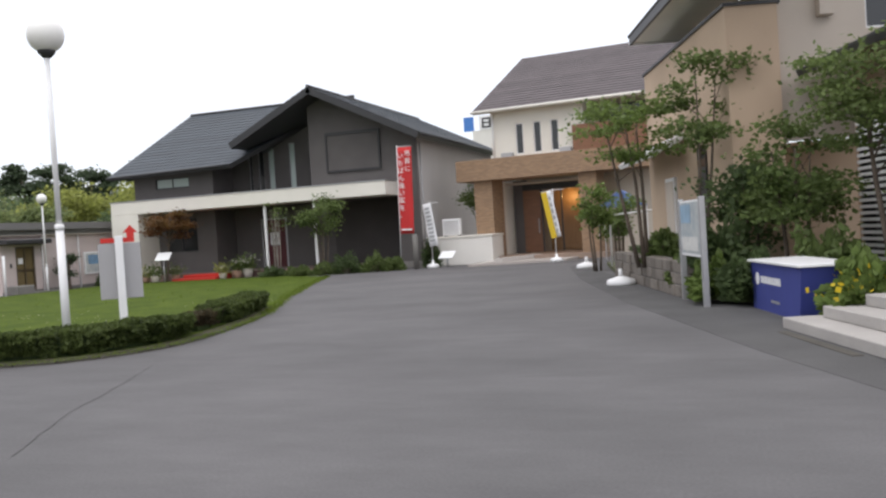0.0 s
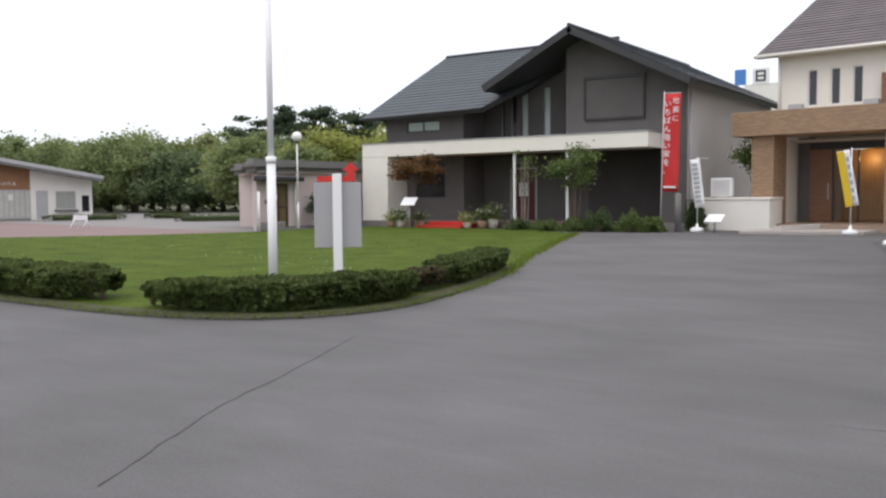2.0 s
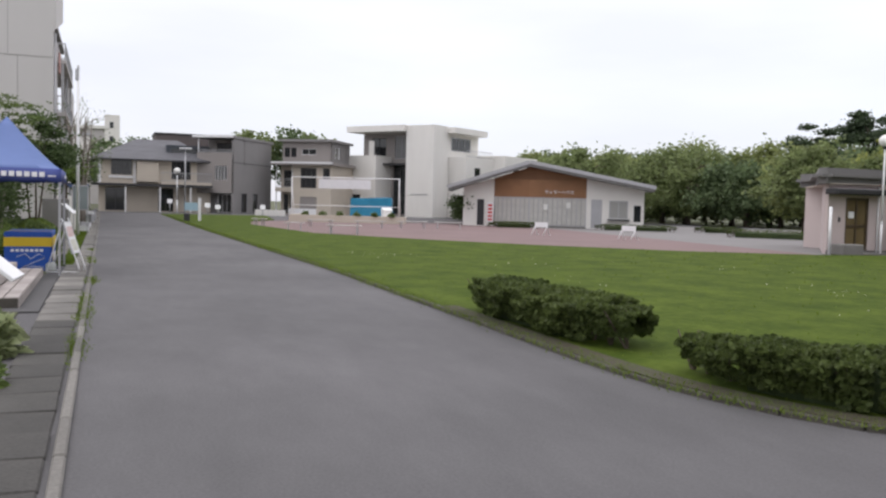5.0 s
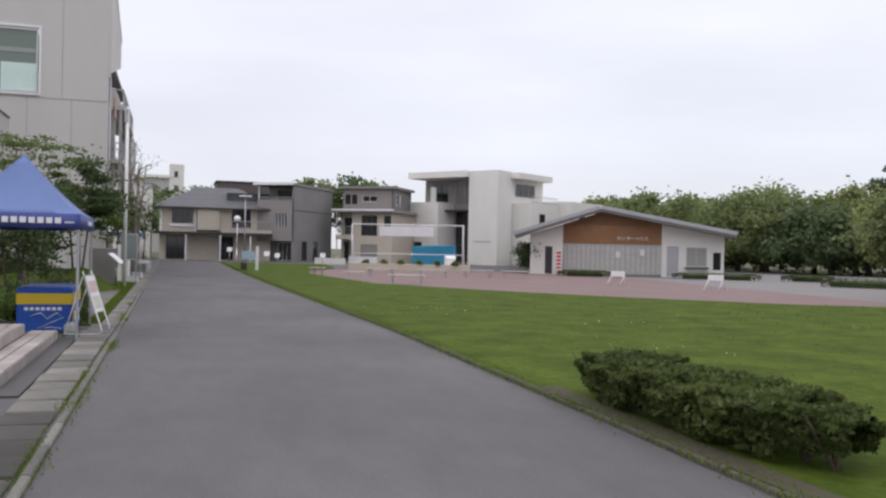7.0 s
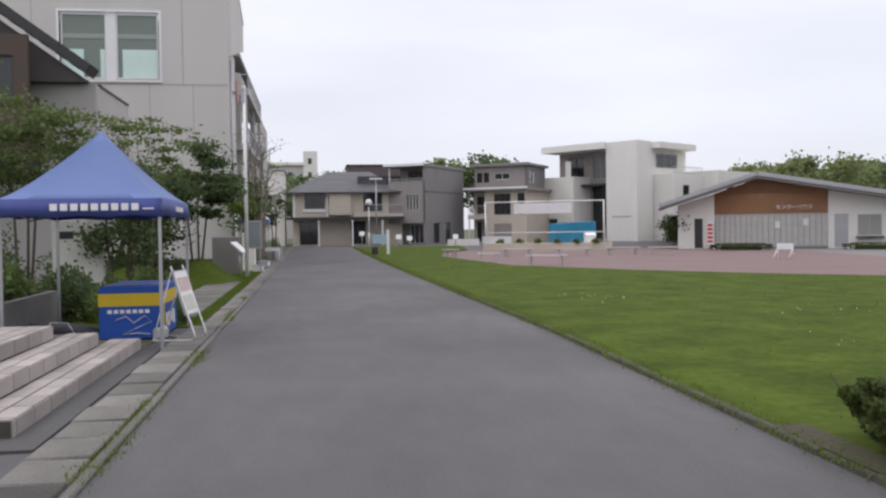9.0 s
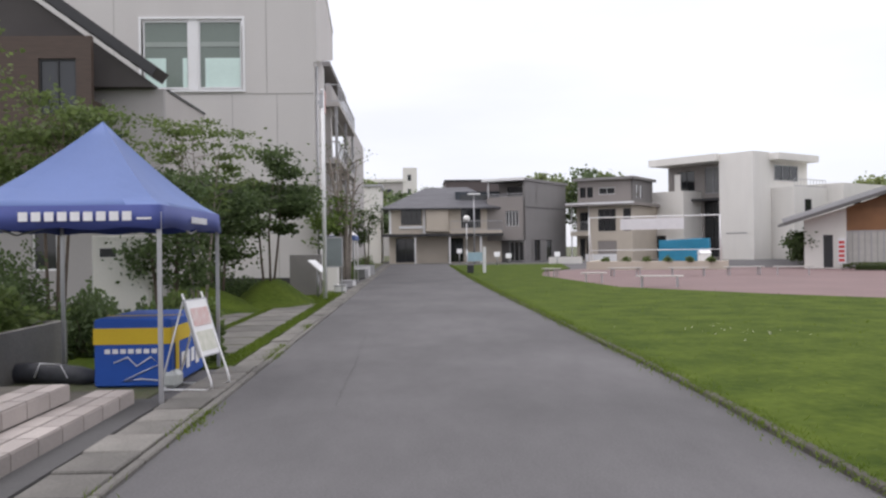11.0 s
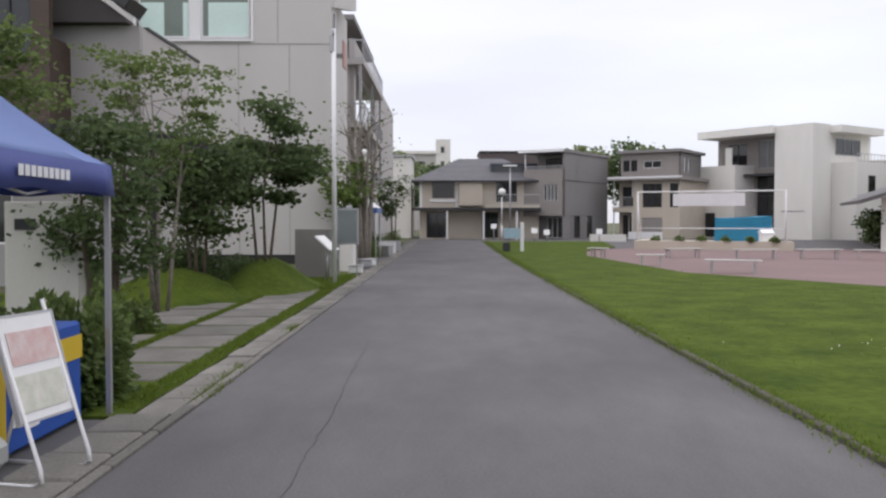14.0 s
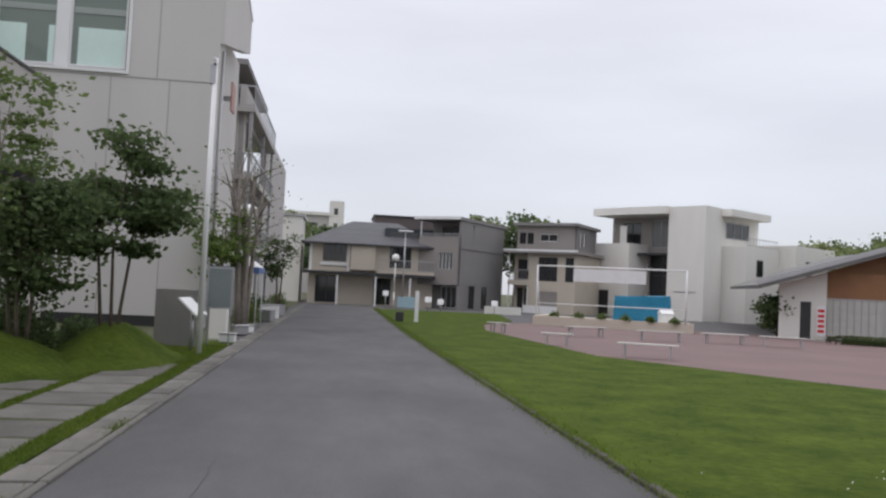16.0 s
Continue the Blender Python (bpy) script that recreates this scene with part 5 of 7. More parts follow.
# ---- lamp posts ----
def globe_lamp(x, y, h, r, label, z=0.04, joint=2.0):
    t = thing("lamp_post", label, "lamp post", pose(x, y, z), "globe lamps")
    part("base_pole", tube(BM(), [(0, 0, 0), (0, 0, joint)], [r * 1.22, r * 1.15], 12), white_paint, t)
    part("collar", tube(BM(), [(0, 0, joint - 0.04), (0, 0, joint + 0.05)], r * 1.32, 12), white_paint, t)
    part("upper_pole", tube(BM(), [(0, 0, joint + 0.05), (0, 0, h)], [r * 0.82, r * 0.75], 12), white_paint, t)
    part("cap", tube(BM(), [(0, 0, h - 0.02), (0, 0, h + 0.06), (0, 0, h + 0.1)], [r, r * 2.4, r * 2.6], 12), dark_trim, t)
    bm = BM()
    g = r * 5.2
    bmesh.ops.create_uvsphere(bm, u_segments=20, v_segments=14, radius=g, matrix=Matrix.Translation((0, 0, h + 0.06 + g)))
    for f in bm.faces:
        f.smooth = True
    part("globe", bm, lamp_globe, t, "frosted white globe")
    return t


globe_lamp(-10.25, 11.5, 4.72, 0.055, "white lamp post with a frosted globe behind the hedge")
globe_lamp(-29.85, 32.5, 3.95, 0.044, "slender white globe lamp before the pavilion", 0.0, 1.2)
globe_lamp(-92.5, 12.0, 3.6, 0.06, "white globe lamp at the end of the road", 0.0, 1.2)
t = thing("street_lamp", "tall pale street lamp with a flat head", "street lamp", pose(-88.5, 12.4, 0))
part("pole", tube(BM(), [(0, 0, 0), (0, 0, 5.9)], [0.07, 0.05], 8), metal_grey, t)
part("head", boxb(-0.15, 0.15, -0.55, 0.55, 5.85, 5.97, bev=0.03), white_paint, t)


# ---- arrow sign on the lawn ----
t = thing("direction_sign", "blank grey panel sign with red arrow on a white post", "sign", pose(-9.9, 12.46, 0.04, 0, 0, 38))
part("post", boxb(-0.065, 0.065, -0.1, 0.02, 0, 1.82, bev=0.008), white_paint, t)
part("panel", boxb(-0.34, 0.34, 0.03, 0.06, 0.76, 1.7, bev=0.005), sign_grey, t, "grey back of the panel")
part("arrow", prism(BM(), [(0.1, 1.71), (0.25, 1.71), (0.25, 1.87), (0.31, 1.87), (0.19, 2.0), (0.07, 1.87), (0.13, 1.87), (0.13, 1.79), (-0.29, 1.79), (-0.29, 1.71)], 0.025, 0.045, "y"), red_paint, t, "red arrow")


# ---- small things round the dark house ----
def banner(label, x, y, z0, z1, w, cloth, lean=0.0, base=True, rz=0, pole_h=None, zbase=0.0):
    t = thing("banner_flag", label, "banner", pose(x, y, zbase, 0, lean, rz), "advertising banners")
    ph = pole_h or z1 + 0.1
    part("pole", tube(BM(), [(0, 0, 0.1), (0, 0, ph)], 0.018, 6), white_paint, t)
    part("arm", tube(BM(), [(0, 0, z1 + 0.03), (w, 0, z1 + 0.03)], 0.012, 6), white_paint, t)
    bm = BM()
    n = 14
    rows = []
    for i in range(n + 1):
        z = z0 + (z1 - z0) * i / n
        rows.append([bm.verts.new((0.02 + (w - 0.02) * k / 5, 0.03 * math.sin(i * 0.9 + k * 0.7) * (1 - i / n), z)) for k in range(6)])
    for a, b in zip(rows, rows[1:]):
        for k in range(5):
            f = bm.faces.new((a[k], a[k + 1], b[k + 1], b[k]))
            f.smooth = True
    c = part("cloth", bm, cloth, t)
    mod = c.modifiers.new("thickness", "SOLIDIFY")
    mod.thickness = 0.006
    if base:
        bm = BM()
        tube(bm, [(0, 0, 0.0), (0, 0, 0.1), (0, 0, 0.17), (0, 0, 0.2), (0, 0, 0.34)], [0.27, 0.28, 0.2, 0.06, 0.05], 16)
        part("weight", bm, white_paint, t, "white water-filled base")
    return t, c


t, c = banner("tall red banner with white Japanese lettering on a pole", -14.3, 36.9, 1.6, 5.45, 0.68, red_cloth, 1.5, False, 0, 5.55)
for i, ch in enumerate("\u3044\u3061\u3070\u3093\u5f37\u3044\u5bb6\u3092\u3002"):
    letters(ch, 0.30, white_paint, t, pose(0.18, -0.06, 5.05 - i * 0.33, 90, 0, 0))
for i, ch in enumerate("\u5730\u9707\u306b"):
    letters(ch, 0.28, white_paint, t, pose(0.5, -0.06, 5.15 - i * 0.34, 90, 0, 0))
part("mark", boxb(0.1, 0.6, -0.05, -0.042, 1.75, 1.82), white_paint, t)
solo("bollard", tube(BM(), [(-13.55, 36.85, 0), (-13.55, 36.85, 1.5), (-13.55, 36.85, 1.54)], [0.12, 0.12, 0.08], 12), concrete, "round grey concrete bollard", "bollard")
t, c = banner("white banner leaning from a round white base", -12.9, 37.2, 0.95, 2.85, 0.42, white_cloth, 0, True, 0)
c.matrix_basis = pose(0, 0, 0, 0, -7, 0)
for i in range(9):
    part("faint_mark", boxb(0.1, 0.33, -0.035, -0.03, 1.15 + i * 0.18, 1.24 + i * 0.18), metal_grey, t, "", pose(0, -0.02, 0, 0, -7, 0))
t, c = banner("yellow and white banner beside the porch ramp", -7.3, 37.0, 1.0, 3.0, 0.45, white_cloth, 0, True, 0)
c.matrix_basis = pose(0, 0, 0, 0, -10, 0)
part("yellow_edge", boxb(0.02, 0.26, -0.05, -0.04, 1.0, 2.98), cloth_yellow, t, "", pose(0, 0, 0, 0, -10, 0))
for i in range(6):
    part("mark", boxb(0.29, 0.38, -0.045, -0.04, 1.2 + i * 0.28, 1.36 + i * 0.28), metal_grey, t, "", pose(0, 0, 0, 0, -10, 0))


def weight(x, y, label="round white flag base standing empty on the asphalt"):
    t = thing("flag_base", label, "flag base", pose(x, y, 0), "empty flag bases")
    part("tank", tube(BM(), [(0, 0, 0.0), (0, 0, 0.04), (0, 0, 0.14), (0, 0, 0.19), (0, 0, 0.22)], [0.33, 0.36, 0.33, 0.16, 0.08], 18), white_paint, t)
    part("socket", tube(BM(), [(0, 0, 0.22), (0, 0, 0.4)], [0.055, 0.045], 10), white_paint, t)
    return t


weight(-2.75, 21.8)
weight(-5.0, 30.6)


def reading_stand(x, y, rz, h=0.95, label="small white reading panel on a short stand", z=0.0, w=0.55, d=0.4, tilt=32):
    t = thing("info_stand", label, "information stand", pose(x, y, z, 0, 0, rz), "information stands")
    part("post", tube(BM(), [(0, 0, 0), (0, 0, h - 0.06)], 0.04, 8), metal_grey, t)
    part("panel", boxb(-w / 2, w / 2, -d / 2, d / 2, -0.02, 0.02, bev=0.006), white_paint, t, "white tilted panel", pose(0, 0, h, tilt, 0, 0))
    return t


reading_stand(-25.6, 35.3, 10, 1.25, w=0.7, d=0.55, tilt=40)
reading_stand(-12.15, 37.0, -10, 0.55, w=0.7, d=0.5, tilt=35)
reading_stand(-14.6, 4.5, 176, 0.88, "tilted white panel on a dark post beside the tiled steps", w=0.6, d=0.6, tilt=40)
reading_stand(-41.3, 4.3, 170, 0.98, "tilted white panel on a wooden post by the kerb", w=0.75, d=0.55, tilt=42)

# low wall, cooler and ramp before the brick-porched house
solo("low_wall", boxb(-13.6, -10.5, 38.6, 40.6, 0, 1.25, bev=0.02), white_wall, "low white rendered garden wall", "wall", kind="structure")
solo("low_wall_cap", boxb(-13.64, -10.46, 38.56, 40.64, 1.25, 1.34, bev=0.01), cream, "cream coping of the garden wall", "wall", kind="structure")
t = thing("heat_pump", "white outdoor air-conditioning unit on the garden wall", "air conditioner", pose(-12.6, 39.4, 1.34))
part("case", boxb(-0.42, 0.42, -0.17, 0.17, 0.04, 0.8, bev=0.02), white_paint, t)
for i in range(7):
    part("grille_bar", boxb(-0.36, 0.36, -0.185, -0.172, 0.12 + i * 0.09, 0.15 + i * 0.09), metal_grey, t)
part("feet", box(boxb(-0.36, -0.28, -0.17, 0.17, 0, 0.04), 0.28, 0.36, -0.17, 0.17, 0, 0.04), dark_trim, t)
solo("ramp", prism(BM(), [(-11.0, 36.2), (-6.9, 37.2), (-6.6, 40.2), (-10.6, 40.6)], -0.05, 0.1), mat("ramp_concrete", (0.40, 0.36, 0.33), 0.85, 0.1, 1, 30, 0.2), "pale sloping entrance paving", "ramp", kind="structure")
solo("ramp_edge", prism(BM(), [(-9.9, 36.6), (-9.6, 36.7), (-8.6, 40.0), (-8.9, 40.0)], 0.1, 0.28), mat("ramp_edge", (0.5, 0.47, 0.44), 0.85, 0.1, 1, 30, 0.2), "raised pale ramp edging", "ramp", kind="structure")

# red carpeted steps and potted flowers
t = thing("entrance_steps", "low entrance steps covered with red carpet", "steps", pose(-24.3, 36.2, 0))
part("step", boxb(-1.2, 1.2, -0.5, 0.9, 0, 0.15, bev=0.01), red_carpet, t)
part("step", boxb(-0.9, 1.2, 0.0, 0.9, 0.15, 0.3, bev=0.01), red_carpet, t)


def flower_pot(x, y, s, pot, leaf, bloom, seed):
    rg = np.random.default_rng(seed)
    t = thing("flower_pot", "potted plant with pale flowers by the porch", "flower pot", pose(x, y, 0) @ Matrix.Diagonal((0.75, 0.75, 0.75, 1)), "potted flowers")
    part("pot", tube(BM(), [(0, 0, 0), (0, 0, 0.3 * s), (0, 0, 0.34 * s), (0, 0, 0.3 * s)], [0.13 * s, 0.2 * s, 0.22 * s, 0.17 * s], 12), pot, t)
    d = rg.normal(size=(260, 3)) * np.array([0.16, 0.16, 0.14]) * s + np.array([0, 0, 0.5 * s])
    leaves("foliage", d, 0.07 * s, leaf, t, seed)
    d = rg.normal(size=(40, 3)) * np.array([0.18, 0.18, 0.08]) * s + np.array([0, 0, 0.62 * s])
    leaves("blossom", d, 0.06 * s, bloom, t, seed + 1, 1.0, 1.0)


terracotta = mat("terracotta", (0.32, 0.2, 0.14), 0.85, 0.2, 3, 30, 0.2)
pale_pot = mat("pale_pot", (0.46, 0.42, 0.36), 0.85, 0.15, 3, 30, 0.2)
bloom_white = leaf_mat("bloom_white", (0.6, 0.58, 0.5), (0.75, 0.7, 0.68), 0.15)
bloom_yellow = leaf_mat("bloom_yellow", (0.6, 0.42, 0.02), (0.75, 0.6, 0.05), 0.15)
for i, (x, y, s) in enumerate(((-27.1, 35.9, 1.3), (-26.4, 35.7, 1.5), (-25.7, 36.3, 1.4), (-22.9, 36.0, 1.3), (-22.5, 36.6, 1.6), (-22.1, 36.9, 1.8))):
    flower_pot(x, y, s, pale_pot if i % 2 else terracotta, leaf_mid if i % 3 else leaf_yellow, bloom_white, 40 + i)

tree("maple", "small reddish Japanese maple beside the porch pier", -25.9, 35.9, 3.7, 1.3, 2.0, leaf_red, 0.10, 2600, 11, 1, bark, 16, 0.28, 0.05, lean=(0.4, 0), flat_clump=0.35)
tree("maple", "slender multi-stemmed green tree before the porch", -17.8, 36.3, 3.7, 1.0, 1.7, leaf_mid, 0.09, 2400, 12, 4, bark, 16, 0.28, 0.07)
tree("birch", "thin bare-stemmed sapling by the porch post", -20.2, 36.4, 3.5, 0.5, 1.8, leaf_mid, 0.07, 260, 13, 4, pale_bark, 12, 0.2, 0.05)
for i, (x, y, r, h) in enumerate(((-20.0, 35.6, 0.8, 0.55), (-18.7, 35.6, 0.8, 0.5), (-17.5, 35.7, 0.8, 0.6), (-16.5, 35.9, 0.9, 0.95), (-15.2, 36.1, 0.9, 0.85), (-14.4, 36.4, 0.6, 0.7))):
    bush("shrub", "loose green shrub along the house front", x, y, r, 0.6, h, leaf_dark if i % 3 == 0 else leaf_mid, 0.07, 2200, 60 + i, group="front shrubs")
bush("shrub", "tall shrub beside the garden wall", -13.3, 38.2, 0.5, 0.4, 1.7, leaf_dark, 0.08, 1600, 70)
tree("shrub_tree", "small rounded evergreen behind the garden wall", -11.9, 41.2, 3.9, 0.75, 2.1, leaf_mid, 0.08, 1800, 71, 1, bark, 14, 0.25, 0.06)


# ---- right of the junction ----
WALL_DIR = math.degrees(math.atan2(25.1 - 17.35, -3.31 + 0.98))
t = thing("retaining_wall", "low rough stone retaining wall along the road edge", "wall", pose(-1.0, 17.35, 0, 0, 0, WALL_DIR), kind="structure")
rg = random.Random(4)
for row in range(3):
    x = -0.1 * row
    while x < 7.9:
        L = rg.uniform(0.35, 0.75)
        part("stone", boxb(max(0, x), min(8, x + L - 0.015), -0.3 + rg.uniform(-0.02, 0.02), 0.0 + rg.uniform(-0.02, 0.03), row * 0.24, row * 0.24 + 0.228, bev=0.015), stone_wall, t)
        x += L
part("fill", boxb(0.02, 7.95, -0.26, -0.03, 0, 0.7), asphalt_old, t)
solo("planting_bed", prism(BM(), [(0.2, 16.2), (1.6, 13.0), (8, 13), (8, 40), (-4.5, 32), (-3.2, 25), (-0.85, 17.5)], 0.0, 0.12), soil, "dark earth planting bed", "bed", kind="structure")
solo("planting_bed", prism(BM(), [(-0.8, 17.5), (-3.15, 25), (-1, 27), (1.2, 19)], 0.12, 0.62), soil, "raised earth bed behind the stone wall", "bed", kind="structure")

t = thing("map_board", "white-framed notice board with a faded printed map", "notice board", pose(-0.78, 16.55, 0, 0, 0, math.degrees(math.atan2(15.73 - 17.36, -0.57 + 1.01))))
for x in (-0.85, 0.85):
    part("post", boxb(x - 0.05, x + 0.05, -0.05, 0.05, 0, 1.9, bev=0.006), metal_grey, t)
part("board", boxb(-0.8, 0.8, -0.02, 0.02, 0.85, 1.86), white_paint, t)
part("print", boxb(-0.76, 0.76, -0.028, -0.022, 0.9, 1.82), mat("map_print", (0.22, 0.30, 0.36), 0.4, c2=(0.55, 0.55, 0.52), scale=2.2, fine=9, bump=0), t, "faded blue and grey printed sheet")
part("print_block", boxb(-0.7, 0.1, -0.036, -0.03, 1.45, 1.78), mat("map_sky", (0.25, 0.38, 0.5), 0.4, 0.2, 4, 10, 0), t)
part("print_block", boxb(-0.65, 0.6, -0.036, -0.03, 0.95, 1.2), mat("map_lines", (0.6, 0.6, 0.58), 0.4, 0.2, 14, 30, 0), t)

t = thing("counter_table", "folding table hidden by a navy cloth with white top", "table", pose(0.93, 14.45, 0, 0, 0, -75))
part("cloth", prism(BM(), [(-1.15, 0.0), (1.05, 0.0), (1.2, 0.76), (-1.2, 0.76)], -0.45, 0.35, "y"), navy_cloth, t, "navy cloth cover")
part("top", boxb(-1.24, 1.24, -0.5, 0.4, 0.76, 0.8, bev=0.008), white_paint, t, "white tabletop")
part("mark", tube(BM(), [(-0.86, -0.452, 0.5), (-0.86, -0.458, 0.5)], 0.1, 14), white_paint, t, "round white emblem")
for i in range(9):
    part("mark", boxb(-0.68 + i * 0.11, -0.6 + i * 0.11, -0.458, -0.452, 0.44, 0.55), white_paint, t)
part("mark", boxb(-0.2, 0.2, -0.458, -0.452, 0.16, 0.2), metal_grey, t)

tree("dogwood", "slender leaning garden tree with airy light foliage", -2.1, 21.0, 4.55, 1.35, 1.9, leaf_light, 0.075, 3000, 21, 3, bark, 15, 0.34, 0.07, z=0.5, flat_clump=0.3, lean=(-0.35, 0), shell=0.55)
tree("dogwood", "airy young tree with a reaching top branch", -0.75, 19.0, 4.75, 0.8, 2.3, leaf_mid, 0.08, 1700, 22, 2, bark, 11, 0.26, 0.05, z=0.5, flat_clump=0.4, lean=(0.35, 0), shell=0.6)
tree("garden_tree", "dense dark green garden tree before the screen", 1.0, 17.4, 3.2, 0.95, 0.9, leaf_mid, 0.075, 3600, 23, 3, bark, 18, 0.3, 0.07, z=0.1, flat_clump=0.4, shell=0.6)
tree("garden_tree", "spreading feathery tree over the slatted screen", 2.5, 15.7, 4.3, 1.45, 2.3, leaf_mid, 0.065, 5600, 24, 3, bark, 24, 0.36, 0.08, z=0.1, flat_clump=0.3, shell=0.5)
tree("garden_tree", "shaded evergreen filling the corner of the bed", 0.2, 18.3, 2.5, 0.7, 0.5, leaf_dark, 0.08, 2600, 25, 3, bark, 18, 0.26, 0.05, z=0.3)
tree("garden_tree", "young tree beside the porch path", -4.3, 28.5, 2.7, 0.65, 1.1, leaf_light, 0.09, 1300, 26, 3, bark, 12, 0.24, 0.05, z=0.05)
tree("garden_tree", "broad shrubby tree by the road edge", -3.9, 31.0, 2.7, 0.8, 0.7, leaf_mid, 0.09, 1700, 27, 3, bark, 14, 0.26, 0.06, z=0.05)
for i, (x, y, rx, h, lf) in enumerate(((-0.9, 18.8, 0.6, 0.7, leaf_mid), (-1.6, 21.5, 0.7, 0.8, leaf_mid), (-2.0, 23.8, 0.7, 0.65, leaf_dark), (-0.4, 16.6, 0.6, 0.7, leaf_light), (0.2, 16.0, 0.6, 0.9, leaf_dark), (1.4, 15.8, 0.9, 1.2, leaf_mid), (2.6, 14.0, 0.9, 1.0, leaf_mid), (1.6, 13.2, 0.7, 0.85, leaf_light), (-0.2, 17.4, 0.9, 1.5, leaf_dark))):
    bush("shrub", "leafy shrub in the planting bed", x, y, rx, 0.7, h, lf, 0.10, 2600, 80 + i, z=0.5 if x < -1 else 0.1, group="bed shrubs")
t = bush("flowering_shrub", "leafy plant with yellow blossoms beside the steps", 1.55, 12.75, 0.6, 0.55, 0.66, leaf_light, 0.10, 1800, 95, z=0.1)
leaves("blossoms", np.random.default_rng(5).normal(size=(60, 3)) * np.array([0.3, 0.3, 0.13]) + np.array([0, 0, 0.45]), 0.08, bloom_yellow, t, 7, 1.0, 1.0)
pale_step = mat("pale_step", (0.36, 0.34, 0.32), 0.85, 0.15, 1.5, 40, 0.2)
t = thing("entrance_steps", "pale stone entrance steps by the planting bed", "steps", pose(0.46, 12.6, 0, 0, 0, -73))
for i in range(3):
    part("step", boxb(0 + i * 0.3, 4.5, 0.05 + i * 0.42, 3.0, i * 0.15, i * 0.15 + 0.148, bev=0.01), pale_step, t)
part("drain_cover", boxb(0.4, 2.6, -0.16, -0.04, 0.0, 0.012), kerb_conc, t)
# small garden parasol and sign before the brick porch
t = thing("canopy_tent", "small blue canopy tent beside the porch", "tent", pose(-4.2, 35.2, 0))
part("canopy", prism(BM(), [(-0.9, 2.1), (0.9, 2.1), (0, 2.75)], -0.8, 0.8, "y"), tent_blue, t)
for x in (-0.85, 0.85):
    for y in (-0.75, 0.75):
        part("leg", tube(BM(), [(x, y, 0), (x, y, 2.1)], 0.02, 6), white_paint, t)
solo("fence_rail", tube(BM(), [(-3.9, 29.0, 1.75), (-2.4, 29.0, 1.85)], 0.03, 6), white_paint, "white garden rail fixed between the shrubs", "rail")
solo("rail_post", tube(BM(), [(-3.9, 29.0, 0), (-3.9, 29.0, 1.78)], 0.03, 6), white_paint, "white upright of the garden rail", "rail")

# topiary, slim post, blocks before the pavilion
t = tree("topiary_pine", "small cloud-pruned pine before the pavilion", -29.75, 33.75, 1.75, 0.48, 0.6, leaf_pine, 0.07, 1500, 31, 1, bark, 8, 0.16, 0.09, flat_clump=0.55)
solo("slim_post", tube(BM(), [(-30.0, 30.2, 0), (-30.0, 30.2, 1.75)], 0.055, 8), white_paint, "slim white post at the lawn edge", "post")
bush("shrub", "round shrub between pavilion and porch", -29.75, 36.1, 0.5, 0.45, 0.75, leaf_dark, 0.07, 1200, 33)


# ---- plaza ----
def bench(x0, y0, x1, y1):
    L = math.hypot(x1 - x0, y1 - y0)
    t = thing("bench", "long backless pale bench on the plaza", "bench", pose(x0, y0, 0, 0, 0, math.degrees(math.atan2(y1 - y0, x1 - x0))), "plaza benches")
    for k in range(3):
        part("board", boxb(0, L, -0.2 + k * 0.14, -0.08 + k * 0.14, 0.38, 0.42, bev=0.005), mat("bench_board", (0.5, 0.48, 0.45), 0.7, 0.1, 2, 30, 0.1), t)
    for x in (0.2, L - 0.2):
        part("leg_frame", box(box(boxb(x - 0.025, x + 0.025, -0.18, -0.14, 0, 0.38), x - 0.025, x + 0.025, 0.14, 0.18, 0, 0.38), x - 0.025, x + 0.025, -0.14, 0.14, 0.32, 0.38), metal_grey, t)


for b in ((-44.9, 15.1, -44.3, 16.6), (-48.9, 13.9, -48.7, 14.9), (-56.4, 13.5, -55.9, 14.2), (-55.6, 16.5, -56.0, 18.2), (-54.8, 19.1, -54.5, 20.9), (-54.9, 21.8, -54.8, 23.6), (-54.4, 23.9, -53.7, 25.5)):
    bench(*b)


def rack(x, y, rz):
    t = thing("bicycle_rack", "bent white tubular stand with a blank plate", "stand", pose(x, y, 0, 0, 0, rz) @ Matrix.Diagonal((0.72, 0.8, 0.85, 1)), "plaza stands")
    for s in (-0.42, 0.42):
        part("tube", tube(BM(), [(s - 0.28, -0.3, 0.03), (s - 0.1, -0.3, 0.35), (s, 0, 0.62), (s, 0.0, 0.78)], 0.03, 6), white_paint, t)
        part("tube", tube(BM(), [(s, 0, 0.62), (s + 0.1, 0.25, 0.1), (s + 0.25, 0.3, 0.03)], 0.03, 6), white_paint, t)
    part("plate", boxb(-0.46, 0.46, -0.03, 0.03, 0.5, 0.8, bev=0.01), white_paint, t)


rack(-45.6, 26.5, 62)
rack(-41.2, 28.9, 58)

# stage with low wall, banner frame, tarpaulin
t = thing("stage", "low beige raised stage at the end of the plaza", "stage", pose(-66.6, 17.9, 0, 0, 0, 70))
part("front_wall", boxb(0, 7.8, 0, 0.3, 0, 0.5), beige, t)
part("deck", boxb(0, 7.8, 0.3, 5.5, 0, 0.42), beige, t)
part("end_wall", boxb(-0.3, 0, 0, 5.5, 0, 0.5), beige, t)
